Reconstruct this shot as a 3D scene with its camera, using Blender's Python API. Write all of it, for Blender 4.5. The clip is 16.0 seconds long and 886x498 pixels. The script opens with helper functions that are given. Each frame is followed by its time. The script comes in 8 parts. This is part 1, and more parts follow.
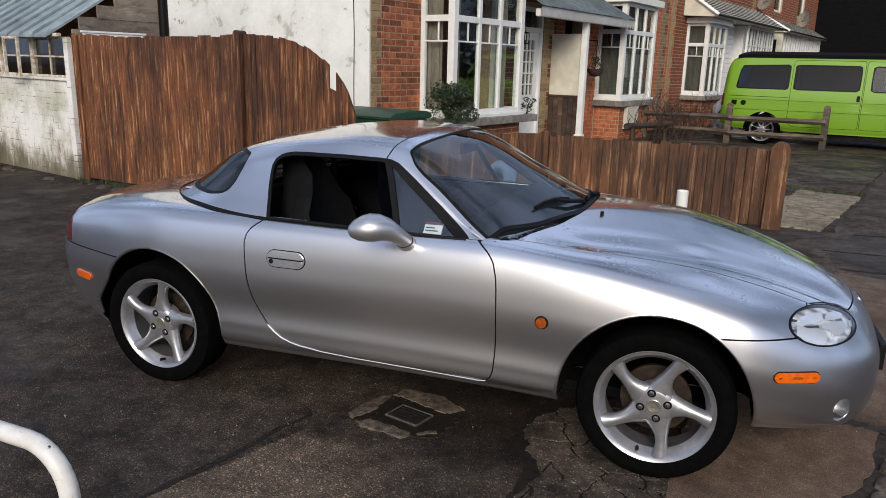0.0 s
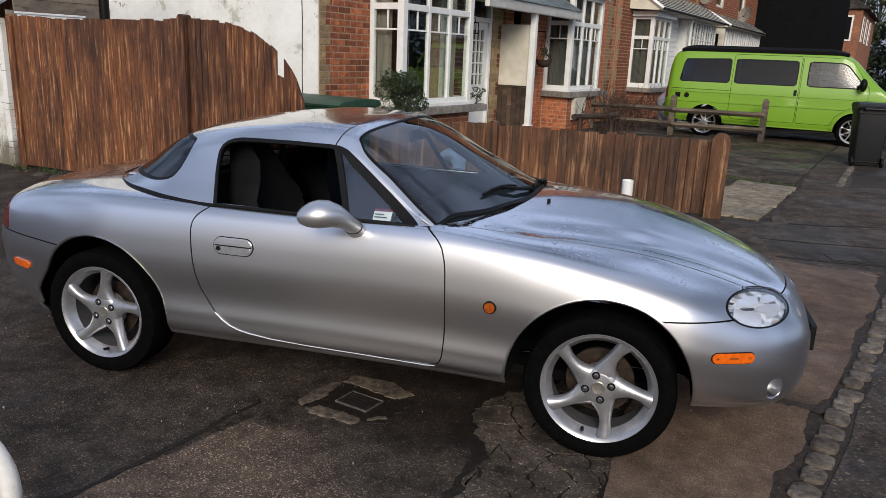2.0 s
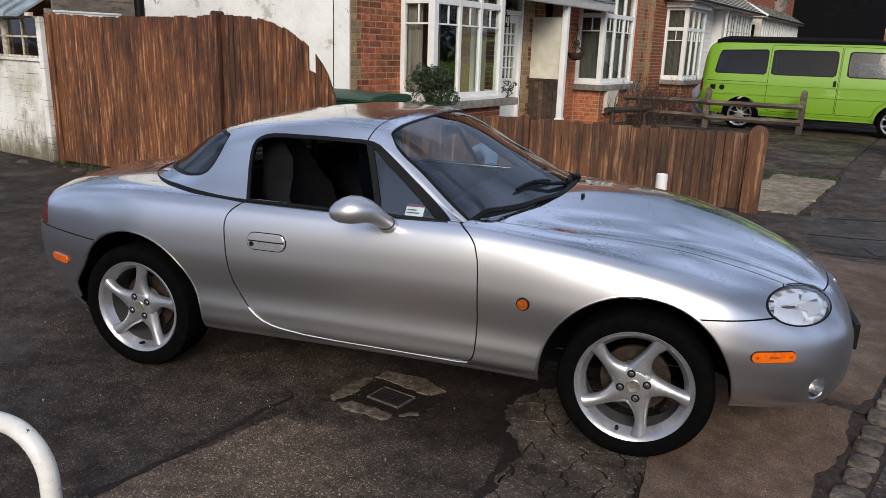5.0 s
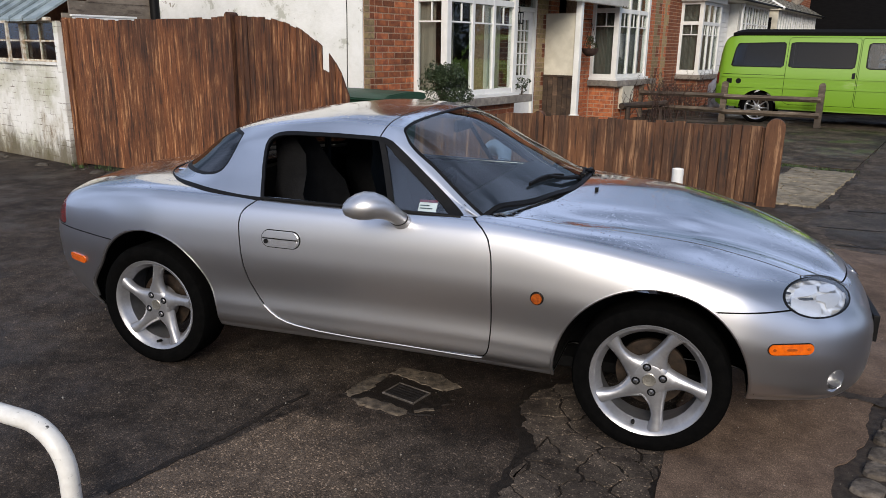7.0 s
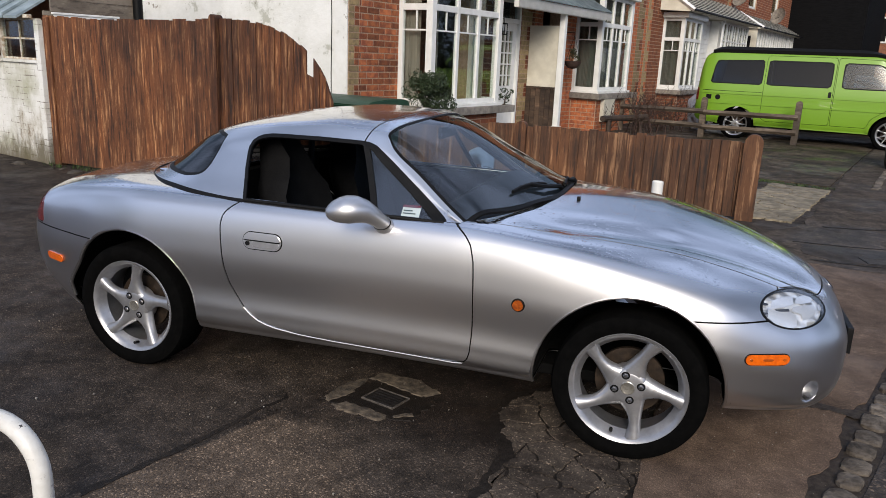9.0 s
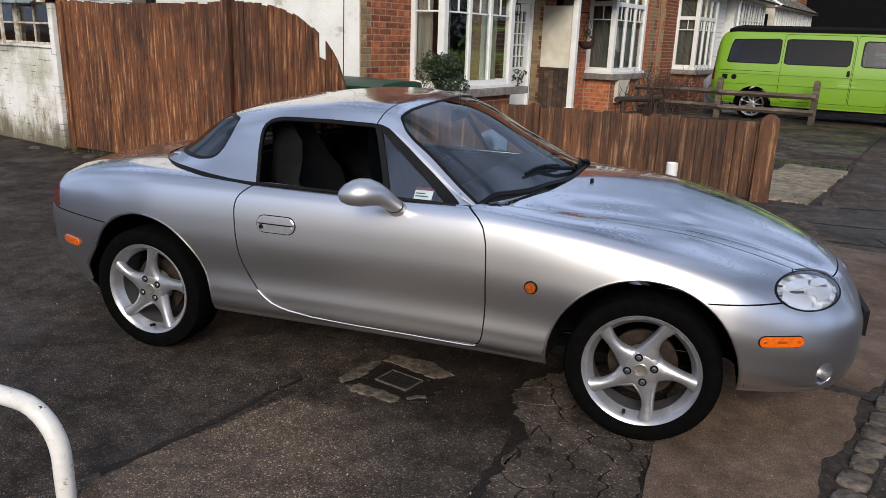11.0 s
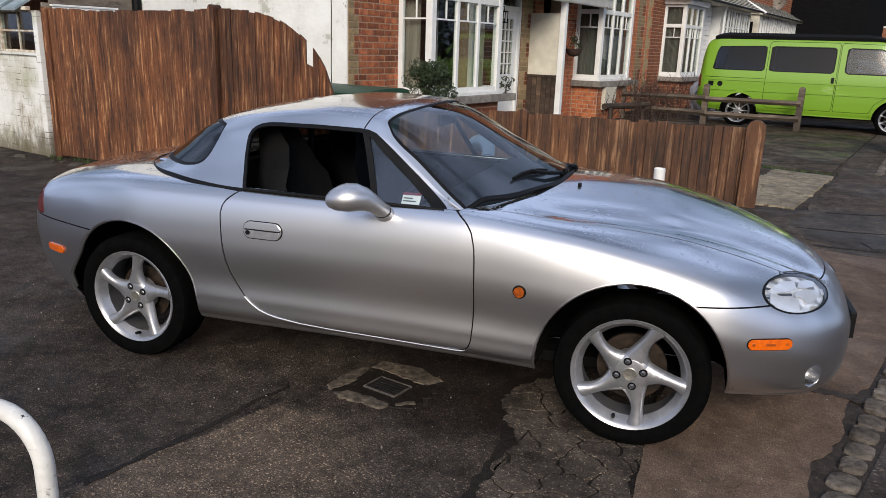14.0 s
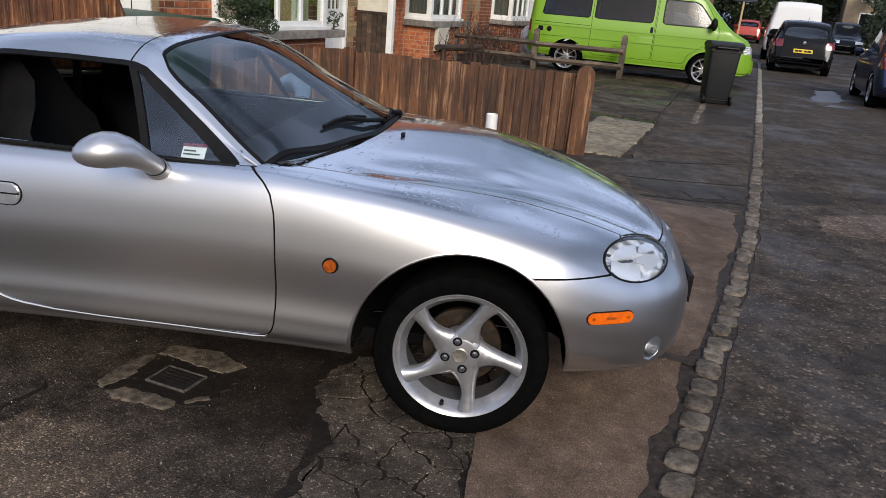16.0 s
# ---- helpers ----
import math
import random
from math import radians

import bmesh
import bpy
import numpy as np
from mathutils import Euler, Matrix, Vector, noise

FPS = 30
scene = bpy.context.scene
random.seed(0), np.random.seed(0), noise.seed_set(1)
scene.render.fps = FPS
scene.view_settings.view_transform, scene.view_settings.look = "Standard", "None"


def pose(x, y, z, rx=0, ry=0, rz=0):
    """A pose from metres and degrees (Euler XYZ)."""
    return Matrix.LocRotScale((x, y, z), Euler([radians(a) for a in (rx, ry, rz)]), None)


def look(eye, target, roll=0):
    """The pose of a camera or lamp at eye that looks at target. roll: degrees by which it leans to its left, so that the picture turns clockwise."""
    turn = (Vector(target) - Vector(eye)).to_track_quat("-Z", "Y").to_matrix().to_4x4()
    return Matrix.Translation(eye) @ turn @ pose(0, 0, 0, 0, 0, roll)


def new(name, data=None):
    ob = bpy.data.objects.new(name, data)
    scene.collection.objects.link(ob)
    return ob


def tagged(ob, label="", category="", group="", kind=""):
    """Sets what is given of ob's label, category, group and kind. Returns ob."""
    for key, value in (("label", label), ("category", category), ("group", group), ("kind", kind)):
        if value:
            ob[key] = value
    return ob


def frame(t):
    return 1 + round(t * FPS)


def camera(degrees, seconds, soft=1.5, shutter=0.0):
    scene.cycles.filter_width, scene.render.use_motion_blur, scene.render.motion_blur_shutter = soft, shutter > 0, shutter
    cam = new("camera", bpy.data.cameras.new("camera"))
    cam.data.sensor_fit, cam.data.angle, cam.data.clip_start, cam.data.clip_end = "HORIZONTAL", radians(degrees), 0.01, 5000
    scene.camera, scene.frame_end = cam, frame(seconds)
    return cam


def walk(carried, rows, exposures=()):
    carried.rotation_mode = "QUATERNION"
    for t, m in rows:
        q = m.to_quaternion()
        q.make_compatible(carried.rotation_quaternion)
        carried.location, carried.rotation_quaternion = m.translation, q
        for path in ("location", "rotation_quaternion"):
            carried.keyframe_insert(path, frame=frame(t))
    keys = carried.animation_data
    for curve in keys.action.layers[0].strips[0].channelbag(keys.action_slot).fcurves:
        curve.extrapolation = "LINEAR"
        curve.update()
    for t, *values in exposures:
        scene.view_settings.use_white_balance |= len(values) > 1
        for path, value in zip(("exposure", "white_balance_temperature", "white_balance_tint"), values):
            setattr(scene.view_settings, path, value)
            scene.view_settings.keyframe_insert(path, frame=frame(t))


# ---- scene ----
cam = camera(62.0, 16.0, soft=0.7)
PATH = [
    (0, (1.224, -3.444, 1.517), (0.57, -1.617, 1.03), 1.5),
    (0.5, (1.224, -3.482, 1.529), (0.581, -1.653, 1.004), 1.4),
    (1, (1.226, -3.51, 1.505), (0.625, -1.665, 0.979), 1.9),
    (1.5, (1.234, -3.496, 1.506), (0.714, -1.631, 0.966), 2.1),
    (2, (1.236, -3.468, 1.509), (0.711, -1.597, 0.998), 2.4),
    (2.5, (1.215, -3.457, 1.518), (0.663, -1.599, 0.997), 2.6),
    (3, (1.212, -3.453, 1.528), (0.656, -1.606, 0.967), 2.4),
    (3.5, (1.222, -3.457, 1.512), (0.655, -1.611, 0.96), 1.8),
    (5.8, (1.219, -3.444, 1.504), (0.56, -1.631, 0.979), 2.3),
    (6, (1.223, -3.452, 1.496), (0.516, -1.66, 0.96), 1.7),
    (6.5, (1.228, -3.447, 1.494), (0.538, -1.654, 0.938), 0.9),
    (7, (1.232, -3.447, 1.494), (0.592, -1.628, 0.964), 0.9),
    (7.5, (1.232, -3.445, 1.481), (0.684, -1.579, 1.016), 0.1),
    (8, (1.24, -3.432, 1.476), (0.722, -1.555, 1.017), 0.5),
    (8.5, (1.224, -3.459, 1.481), (0.645, -1.607, 0.998), 2.3),
    (11, (1.228, -3.461, 1.483), (0.609, -1.641, 0.931), 2.0),
    (11.5, (1.228, -3.459, 1.479), (0.592, -1.641, 0.942), 2.1),
    (12, (1.23, -3.461, 1.483), (0.584, -1.646, 0.945), 1.5),
    (12.5, (1.233, -3.456, 1.483), (0.572, -1.644, 0.954), 1.6),
    (13, (1.224, -3.458, 1.481), (0.563, -1.647, 0.946), 1.5),
    (13.5, (1.225, -3.456, 1.474), (0.591, -1.636, 0.938), 1.4),
    (14, (1.23, -3.451, 1.469), (0.636, -1.616, 0.938), 1.9),
    (14.5, (1.234, -3.424, 1.467), (0.68, -1.579, 0.933), 1.5),
    (15, (1.267, -3.289, 1.459), (0.827, -1.41, 0.931), 1.3),
    (15.5, (1.282, -3.135, 1.435), (0.964, -1.267, 0.794), 3.4),
    (16, (1.212, -2.97, 1.418), (1.063, -1.086, 0.764), 5.0),
]
walk(cam, [(t, look(e, g, r)) for t, e, g, r in PATH], [(0, -0.11), (3.5, -0.10), (6, -0.02), (12, 0.0), (14, 0.0), (15, 0.05), (16, 0.05)])

# ---- world and light ----
world = bpy.data.worlds.new("overcast_sky")
scene.world = world
world.use_nodes = True
wn, wl = world.node_tree.nodes, world.node_tree.links
wn.clear()
sky = wn.new("ShaderNodeTexSky")
sky.sky_type = "NISHITA"
sky.sun_disc = False
sky.sun_elevation, sky.sun_rotation = radians(28), radians(167)
sky.air_density, sky.dust_density = 1.0, 3.0
cloud = wn.new("ShaderNodeTexNoise")
cloud.inputs["Scale"].default_value, cloud.inputs["Detail"].default_value = 2.2, 6
coords = wn.new("ShaderNodeTexCoord")
wl.new(coords.outputs["Generated"], cloud.inputs["Vector"])
ramp = wn.new("ShaderNodeValToRGB")
ramp.color_ramp.elements[0].position, ramp.color_ramp.elements[0].color = 0.42, (0.12, 0.12, 0.12, 1)
ramp.color_ramp.elements[1].position, ramp.color_ramp.elements[1].color = 0.60, (1.0, 1.0, 1.0, 1)
wl.new(cloud.outputs["Fac"], ramp.inputs["Fac"])
mixer = wn.new("ShaderNodeMix")
mixer.data_type = "RGBA"
wl.new(ramp.outputs["Color"], mixer.inputs["Factor"])
wl.new(sky.outputs["Color"], mixer.inputs[6])
mixer.inputs[7].default_value = (9.4, 11.5, 16.8, 1)
back = wn.new("ShaderNodeBackground")
back.inputs["Strength"].default_value = 0.0635
wl.new(mixer.outputs[2], back.inputs["Color"])
wout = wn.new("ShaderNodeOutputWorld")
wl.new(back.outputs[0], wout.inputs["Surface"])

sun = new("sun", bpy.data.lights.new("sun", "SUN"))
sun.data.energy, sun.data.angle, sun.data.color = 3.25, radians(28), (1.0, 0.915, 0.80)
sun.matrix_world = look((0, 0, 0), (-0.20, 0.85, -0.46))


# ---- materials ----
def nodes_of(name):
    m = bpy.data.materials.new(name)
    m.use_nodes = True
    t = m.node_tree
    return m, t.nodes, t.links, t.nodes["Principled BSDF"]


def place_coords(n, l, stretch=(1, 1, 1), own=False):
    """World place, or the object's own coordinates, scaled by axis."""
    src = n.new("ShaderNodeTexCoord").outputs["Object"] if own else n.new("ShaderNodeNewGeometry").outputs["Position"]
    mp = n.new("ShaderNodeMapping")
    mp.inputs["Scale"].default_value = stretch
    l.new(src, mp.inputs["Vector"])
    return mp.outputs["Vector"]


def noise_of(n, l, vec, scale, detail=4, rough=0.6):
    x = n.new("ShaderNodeTexNoise")
    x.inputs["Scale"].default_value, x.inputs["Detail"].default_value, x.inputs["Roughness"].default_value = scale, detail, rough
    l.new(vec, x.inputs["Vector"])
    return x.outputs["Fac"]


def ramp_of(n, l, fac, stops):
    r = n.new("ShaderNodeValToRGB")
    while len(r.color_ramp.elements) < len(stops):
        r.color_ramp.elements.new(0.5)
    for e, (at, c) in zip(r.color_ramp.elements, stops):
        e.position, e.color = at, (*c, 1)
    l.new(fac, r.inputs["Fac"])
    return r.outputs["Color"]


def mix_of(n, l, fac, a, b, how="MIX"):
    x = n.new("ShaderNodeMix")
    x.data_type, x.blend_type = "RGBA", how
    for sock, v in ((x.inputs["Factor"], fac), (x.inputs[6], a), (x.inputs[7], b)):
        if isinstance(v, (int, float)):
            sock.default_value = v
        elif isinstance(v, tuple):
            sock.default_value = (*v, 1)
        else:
            l.new(v, sock)
    return x.outputs[2]


def gravel_of(n, l, vec, scale):
    """Bound stones: a random shade for each, and their domed height."""
    v = n.new("ShaderNodeTexVoronoi")
    v.inputs["Scale"].default_value = scale
    warp = n.new("ShaderNodeVectorMath")
    warp.operation = "MULTIPLY_ADD"
    w = n.new("ShaderNodeTexNoise")
    w.inputs["Scale"].default_value = scale * 0.6
    l.new(vec, w.inputs["Vector"])
    l.new(w.outputs["Color"], warp.inputs[0])
    warp.inputs[1].default_value = (0.6 / scale,) * 3
    l.new(vec, warp.inputs[2])
    l.new(warp.outputs[0], v.inputs["Vector"])
    sep = n.new("ShaderNodeSeparateColor")
    l.new(v.outputs["Color"], sep.inputs[0])
    inv = n.new("ShaderNodeMath")
    inv.operation = "SUBTRACT"
    inv.inputs[0].default_value = 1.0
    l.new(v.outputs["Distance"], inv.inputs[1])
    return sep.outputs[0], inv.outputs[0]


def bump_of(n, l, b, height, strength, dist=0.01):
    x = n.new("ShaderNodeBump")
    x.inputs["Strength"].default_value, x.inputs["Distance"].default_value = strength, dist
    l.new(height, x.inputs["Height"])
    l.new(x.outputs["Normal"], b.inputs["Normal"])


def plain(name, c1, c2=None, scale=8, rough=0.6, bump=0.15, metal=0.0, coat=0.0, stretch=(1, 1, 1), big=0.0, fine=60, own=False, vary=0.0, shine=0.5):
    """A surface between two colours at two scales, with a fine relief. vary: how much pieces differ from one another."""
    m, n, l, b = nodes_of(name)
    c2 = c2 or tuple(v * 0.8 for v in c1)
    vec = place_coords(n, l, stretch, own)
    f = noise_of(n, l, vec, scale, 6)
    col = ramp_of(n, l, f, [(0.38, c2), (0.62, c1)])
    if big:
        g = ramp_of(n, l, noise_of(n, l, vec, scale * 0.13, 3), [(0.42, (1 - big,) * 3), (0.58, (1, 1, 1))])
        col = mix_of(n, l, 1.0, col, g, "MULTIPLY")
    if vary:
        info = n.new("ShaderNodeObjectInfo")
        g = ramp_of(n, l, info.outputs["Random"], [(0.0, (1 - vary,) * 3), (1.0, (1 + vary * 0.4,) * 3)])
        col = mix_of(n, l, 1.0, col, g, "MULTIPLY")
    l.new(col, b.inputs["Base Color"])
    b.inputs["Roughness"].default_value, b.inputs["Metallic"].default_value = rough, metal
    b.inputs["Coat Weight"].default_value, b.inputs["Coat Roughness"].default_value = coat, 0.04
    b.inputs["Specular IOR Level"].default_value = shine
    if bump:
        bump_of(n, l, b, noise_of(n, l, vec, fine, 3), bump)
    return m


def glass(name, tint, ior=1.62, rough=0.015):
    m = bpy.data.materials.new(name)
    m.use_nodes = True
    n, l = m.node_tree.nodes, m.node_tree.links
    n.clear()
    tr = n.new("ShaderNodeBsdfTransparent")
    tr.inputs["Color"].default_value = (*tint, 1)
    gl = n.new("ShaderNodeBsdfGlossy")
    gl.inputs["Roughness"].default_value = rough
    lw = n.new("ShaderNodeLayerWeight")
    steep = n.new("ShaderNodeMath")
    steep.operation = "POWER"
    l.new(lw.outputs["Facing"], steep.inputs[0])
    steep.inputs[1].default_value = 5.0
    least = 2 * ((ior - 1) / (ior + 1)) ** 2
    fr = n.new("ShaderNodeMath")
    fr.operation = "MULTIPLY_ADD"
    l.new(steep.outputs[0], fr.inputs[0])
    fr.inputs[1].default_value, fr.inputs[2].default_value = 1 - least, least
    mx = n.new("ShaderNodeMixShader")
    out = n.new("ShaderNodeOutputMaterial")
    l.new(fr.outputs[0], mx.inputs[0])
    l.new(tr.outputs[0], mx.inputs[1])
    l.new(gl.outputs[0], mx.inputs[2])
    l.new(mx.outputs[0], out.inputs["Surface"])
    return m


def wood(name, dark, mid, light, streak=9.0, axis="z"):
    """Weathered boards: long streaks along the grain, pale bare patches, and each board a little different."""
    m, n, l, b = nodes_of(name)
    st = {"z": (1, 1, 0.07), "x": (0.07, 1, 1), "y": (1, 0.07, 1)}[axis]
    vec = place_coords(n, l, st)
    info = n.new("ShaderNodeObjectInfo")
    add = n.new("ShaderNodeVectorMath")
    add.operation = "ADD"
    l.new(vec, add.inputs[0])
    l.new(info.outputs["Random"], add.inputs[1])
    vec = add.outputs[0]
    f1 = noise_of(n, l, vec, streak, 8, 0.7)
    col = ramp_of(n, l, f1, [(0.37, dark), (0.48, mid), (0.54, mid), (0.66, light)])
    g = ramp_of(n, l, info.outputs["Random"], [(0.0, (0.70, 0.67, 0.65)), (0.5, (0.98, 0.95, 0.92)), (1.0, (1.28, 1.22, 1.16))])
    col = mix_of(n, l, 1.0, col, g, "MULTIPLY")
    raw = place_coords(n, l, (1, 1, 1))
    blot = ramp_of(n, l, noise_of(n, l, raw, 1.3, 5), [(0.42, (0.55, 0.53, 0.52)), (0.58, (1, 1, 1))])
    col = mix_of(n, l, 1.0, col, blot, "MULTIPLY")
    l.new(col, b.inputs["Base Color"])
    b.inputs["Roughness"].default_value = 0.75
    bump_of(n, l, b, noise_of(n, l, vec, streak * 4, 5), 0.35, 0.006)
    return m


def paint(name, base, metal=0.85, rough=0.32, wet=False, coat=0.9):
    """Car paint under clear lacquer; wet: scattered rain drops on what lies flat."""
    m, n, l, b = nodes_of(name)
    vec = place_coords(n, l)
    film = ramp_of(n, l, noise_of(n, l, vec, 2.2, 4), [(0.35, tuple(v * 0.97 for v in base)), (0.65, base)])
    l.new(film, b.inputs["Base Color"])
    if wet:
        vor = n.new("ShaderNodeTexVoronoi")
        vor.inputs["Scale"].default_value = 62
        l.new(vec, vor.inputs["Vector"])
        drop = ramp_of(n, l, vor.outputs["Distance"], [(0.10, (1, 1, 1)), (0.34, (0, 0, 0))])
        some = ramp_of(n, l, noise_of(n, l, vec, 7, 3), [(0.46, (0, 0, 0)), (0.56, (1, 1, 1))])
        xyz = n.new("ShaderNodeSeparateXYZ")
        l.new(n.new("ShaderNodeNewGeometry").outputs["Normal"], xyz.inputs[0])
        flat = ramp_of(n, l, xyz.outputs["Z"], [(0.80, (0, 0, 0)), (0.93, (1, 1, 1))])
        drops = mix_of(n, l, 1.0, mix_of(n, l, 1.0, drop, some, "MULTIPLY"), flat, "MULTIPLY")
        bp = n.new("ShaderNodeBump")
        bp.inputs["Strength"].default_value, bp.inputs["Distance"].default_value = 0.5, 0.002
        l.new(drops, bp.inputs["Height"])
        l.new(bp.outputs["Normal"], b.inputs["Coat Normal"])
        l.new(bp.outputs["Normal"], b.inputs["Normal"])
    b.inputs["Roughness"].default_value = rough
    if wet:
        # a film of rain water smooths what lies flat
        film = ramp_of(n, l, mix_of(n, l, 1.0, flat, ramp_of(n, l, noise_of(n, l, vec, 2.6, 4), [(0.40, (0.6, 0.6, 0.6)), (0.58, (1, 1, 1))]), "MULTIPLY"), [(0.0, (rough,) * 3), (1.0, (rough * 0.36,) * 3)])
        l.new(film, b.inputs["Roughness"])
    b.inputs["Metallic"].default_value = metal
    b.inputs["Coat Weight"].default_value, b.inputs["Coat Roughness"].default_value = coat, 0.03
    return m


MORTAR = plain("mortar", (0.44, 0.31, 0.215), (0.28, 0.19, 0.13), 30, 0.9, 0.4)
RENDER = None
BRICK = plain("red_brick", (0.46, 0.145, 0.052), (0.22, 0.064, 0.032), 9, 0.85, 0.6, vary=0.62, fine=120)
BUFF = plain("buff_brick", (0.40, 0.29, 0.14), (0.26, 0.19, 0.10), 14, 0.85, 0.5, vary=0.35, fine=120)
WHITE = plain("white_paint", (0.80, 0.80, 0.78), (0.72, 0.72, 0.69), 6, 0.45, 0.05, big=0.08)
CREAM = plain("cream_paint", (0.70, 0.66, 0.55), (0.6, 0.56, 0.46), 5, 0.6, 0.1, big=0.15)
CONCRETE = plain("sill_stone", (0.30, 0.27, 0.23), (0.19, 0.17, 0.15), 12, 0.85, 0.4, big=0.3)
FENCE = wood("fence_board", (0.026, 0.0088, 0.0034), (0.126, 0.044, 0.0140), (0.43, 0.225, 0.105), 34.0)
LOWFENCE = wood("low_fence_board", (0.021, 0.0080, 0.0032), (0.106, 0.043, 0.0155), (0.34, 0.19, 0.100), 20.0)
GREYWOOD = wood("grey_rail", (0.060, 0.046, 0.034), (0.125, 0.100, 0.074), (0.25, 0.21, 0.165), 12.0, "x")
DARKWOOD = wood("dark_board", (0.03, 0.018, 0.012), (0.07, 0.045, 0.03), (0.14, 0.09, 0.06), 8.0, "x")
SLATE = plain("slate", (0.085, 0.075, 0.066), (0.035, 0.031, 0.028), 10, 0.8, 0.4, big=0.4, vary=0.3, shine=0.12)
LEADROOF = plain("corrugated_sheet", (0.30, 0.36, 0.38), (0.20, 0.25, 0.27), 6, 0.6, 0.2, big=0.3)
ROOM = plain("room_wall", (0.10, 0.09, 0.08), (0.07, 0.06, 0.055), 3, 0.9, 0.05)
CURTAIN = plain("curtain", (0.55, 0.50, 0.43), (0.4, 0.36, 0.31), 9, 0.9, 0.1, stretch=(1, 1, 0.1))
NET = plain("net_curtain", (0.30, 0.30, 0.27), (0.19, 0.19, 0.17), 14, 0.9, 0.1, stretch=(1, 1, 0.08))
PANE = glass("window_glass", (0.86, 0.9, 0.88), 1.42)
BLACK = plain("black_rubber", (0.007, 0.007, 0.0075), (0.0045, 0.0045, 0.0045), 40, 0.5, 0.1, shine=0.14)
# near-black for gaps and hollows: their shade is put into the colour
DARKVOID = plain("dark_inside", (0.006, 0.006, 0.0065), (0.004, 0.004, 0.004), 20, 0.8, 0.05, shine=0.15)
SILVER = paint("silver_paint", (0.672, 0.669, 0.676), 1.0, 0.33, wet=True, coat=0.75)
MIRRORPAINT = paint("mirror_paint", (0.61, 0.605, 0.61), 0.9, 0.40, coat=0.3)
GREEN = paint("lime_paint", (0.165, 0.325, 0.018), 0.0, 0.4, coat=0.35)
ALLOY = plain("alloy_wheel", (0.40, 0.40, 0.415), (0.34, 0.34, 0.35), 30, 0.36, 0.03, metal=0.75, coat=0.3)
TYRE = plain("tyre", (0.0036, 0.0035, 0.0034), (0.0025, 0.0025, 0.0025), 25, 0.9, 0.2, shine=0.02)
CARGLASS = glass("car_glass", (0.72, 0.82, 0.84), 1.72)
VANGLASS = glass("van_windscreen", (0.20, 0.25, 0.27), 1.5, 0.35)
VANSIDE = glass("van_side_glass", (0.45, 0.56, 0.58), 1.5, 0.22)
PRIVACY = glass("privacy_glass", (0.05, 0.05, 0.05), 1.5)
REPEATER = plain("dark_amber_lens", (0.40, 0.085, 0.006), (0.22, 0.04, 0.003), 90, 0.15, 0.05, coat=1.0)
AMBER = plain("amber_lens", (0.74, 0.130, 0.002), (0.60, 0.095, 0.002), 60, 0.15, 0.05, coat=1.0)
RED = plain("red_lens", (0.17, 0.006, 0.006), (0.10, 0.004, 0.004), 60, 0.15, 0.05, coat=1.0)
CHROME = plain("chrome", (0.75, 0.75, 0.77), (0.65, 0.65, 0.67), 30, 0.12, 0.0, metal=1.0)


# ---- mesh helpers ----
def add_box(bm, x0, x1, y0, y1, z0, z1, m=None):
    vs = [bm.verts.new((x, y, z)) for x in (x0, x1) for y in (y0, y1) for z in (z0, z1)]
    if m:
        for v in vs:
            v.co = m @ v.co
    for a, b, c, d in ((0, 1, 3, 2), (4, 6, 7, 5), (0, 4, 5, 1), (2, 3, 7, 6), (0, 2, 6, 4), (1, 5, 7, 3)):
        bm.faces.new((vs[a], vs[b], vs[c], vs[d]))
    return vs


def box(x0, x1, y0, y1, z0, z1, bevel=0.0):
    bm = bmesh.new()
    add_box(bm, x0, x1, y0, y1, z0, z1)
    if bevel:
        bmesh.ops.bevel(bm, geom=bm.edges[:], offset=bevel, segments=2, affect="EDGES", profile=0.6)
    return bm


def boxes(rows, bevel=0.0):
    bm = bmesh.new()
    for r in rows:
        add_box(bm, *r)
    if bevel:
        bmesh.ops.bevel(bm, geom=bm.edges[:], offset=bevel, segments=1, affect="EDGES")
    return bm


def tube(points, radius, sides=10, closed=False):
    """A round bar along points. radius: one number, or one for each point."""
    bm = bmesh.new()
    pts = [Vector(p) for p in points]
    rings = []
    u = None
    for i, p in enumerate(pts):
        a = pts[i - 1] if i or closed else pts[i]
        b = pts[(i + 1) % len(pts)] if i + 1 < len(pts) or closed else pts[i]
        d = (b - a).normalized()
        if u is None:
            u = d.cross(Vector((0, 0, 1)) if abs(d.z) < 0.9 else Vector((1, 0, 0)))
        u = (u - d * u.dot(d)).normalized()
        v = d.cross(u)
        r = radius[i] if isinstance(radius, (list, tuple)) else radius
        rings.append([bm.verts.new(p + (u * math.cos(k * math.tau / sides) + v * math.sin(k * math.tau / sides)) * r) for k in range(sides)])
    n = len(rings)
    for i in range(n if closed else n - 1):
        a, b = rings[i], rings[(i + 1) % n]
        for k in range(sides):
            bm.faces.new((a[k], a[(k + 1) % sides], b[(k + 1) % sides], b[k]))
    if not closed:
        bm.faces.new(rings[0])
        bm.faces.new(rings[-1][::-1])
    bmesh.ops.recalc_face_normals(bm, faces=bm.faces[:])
    return bm


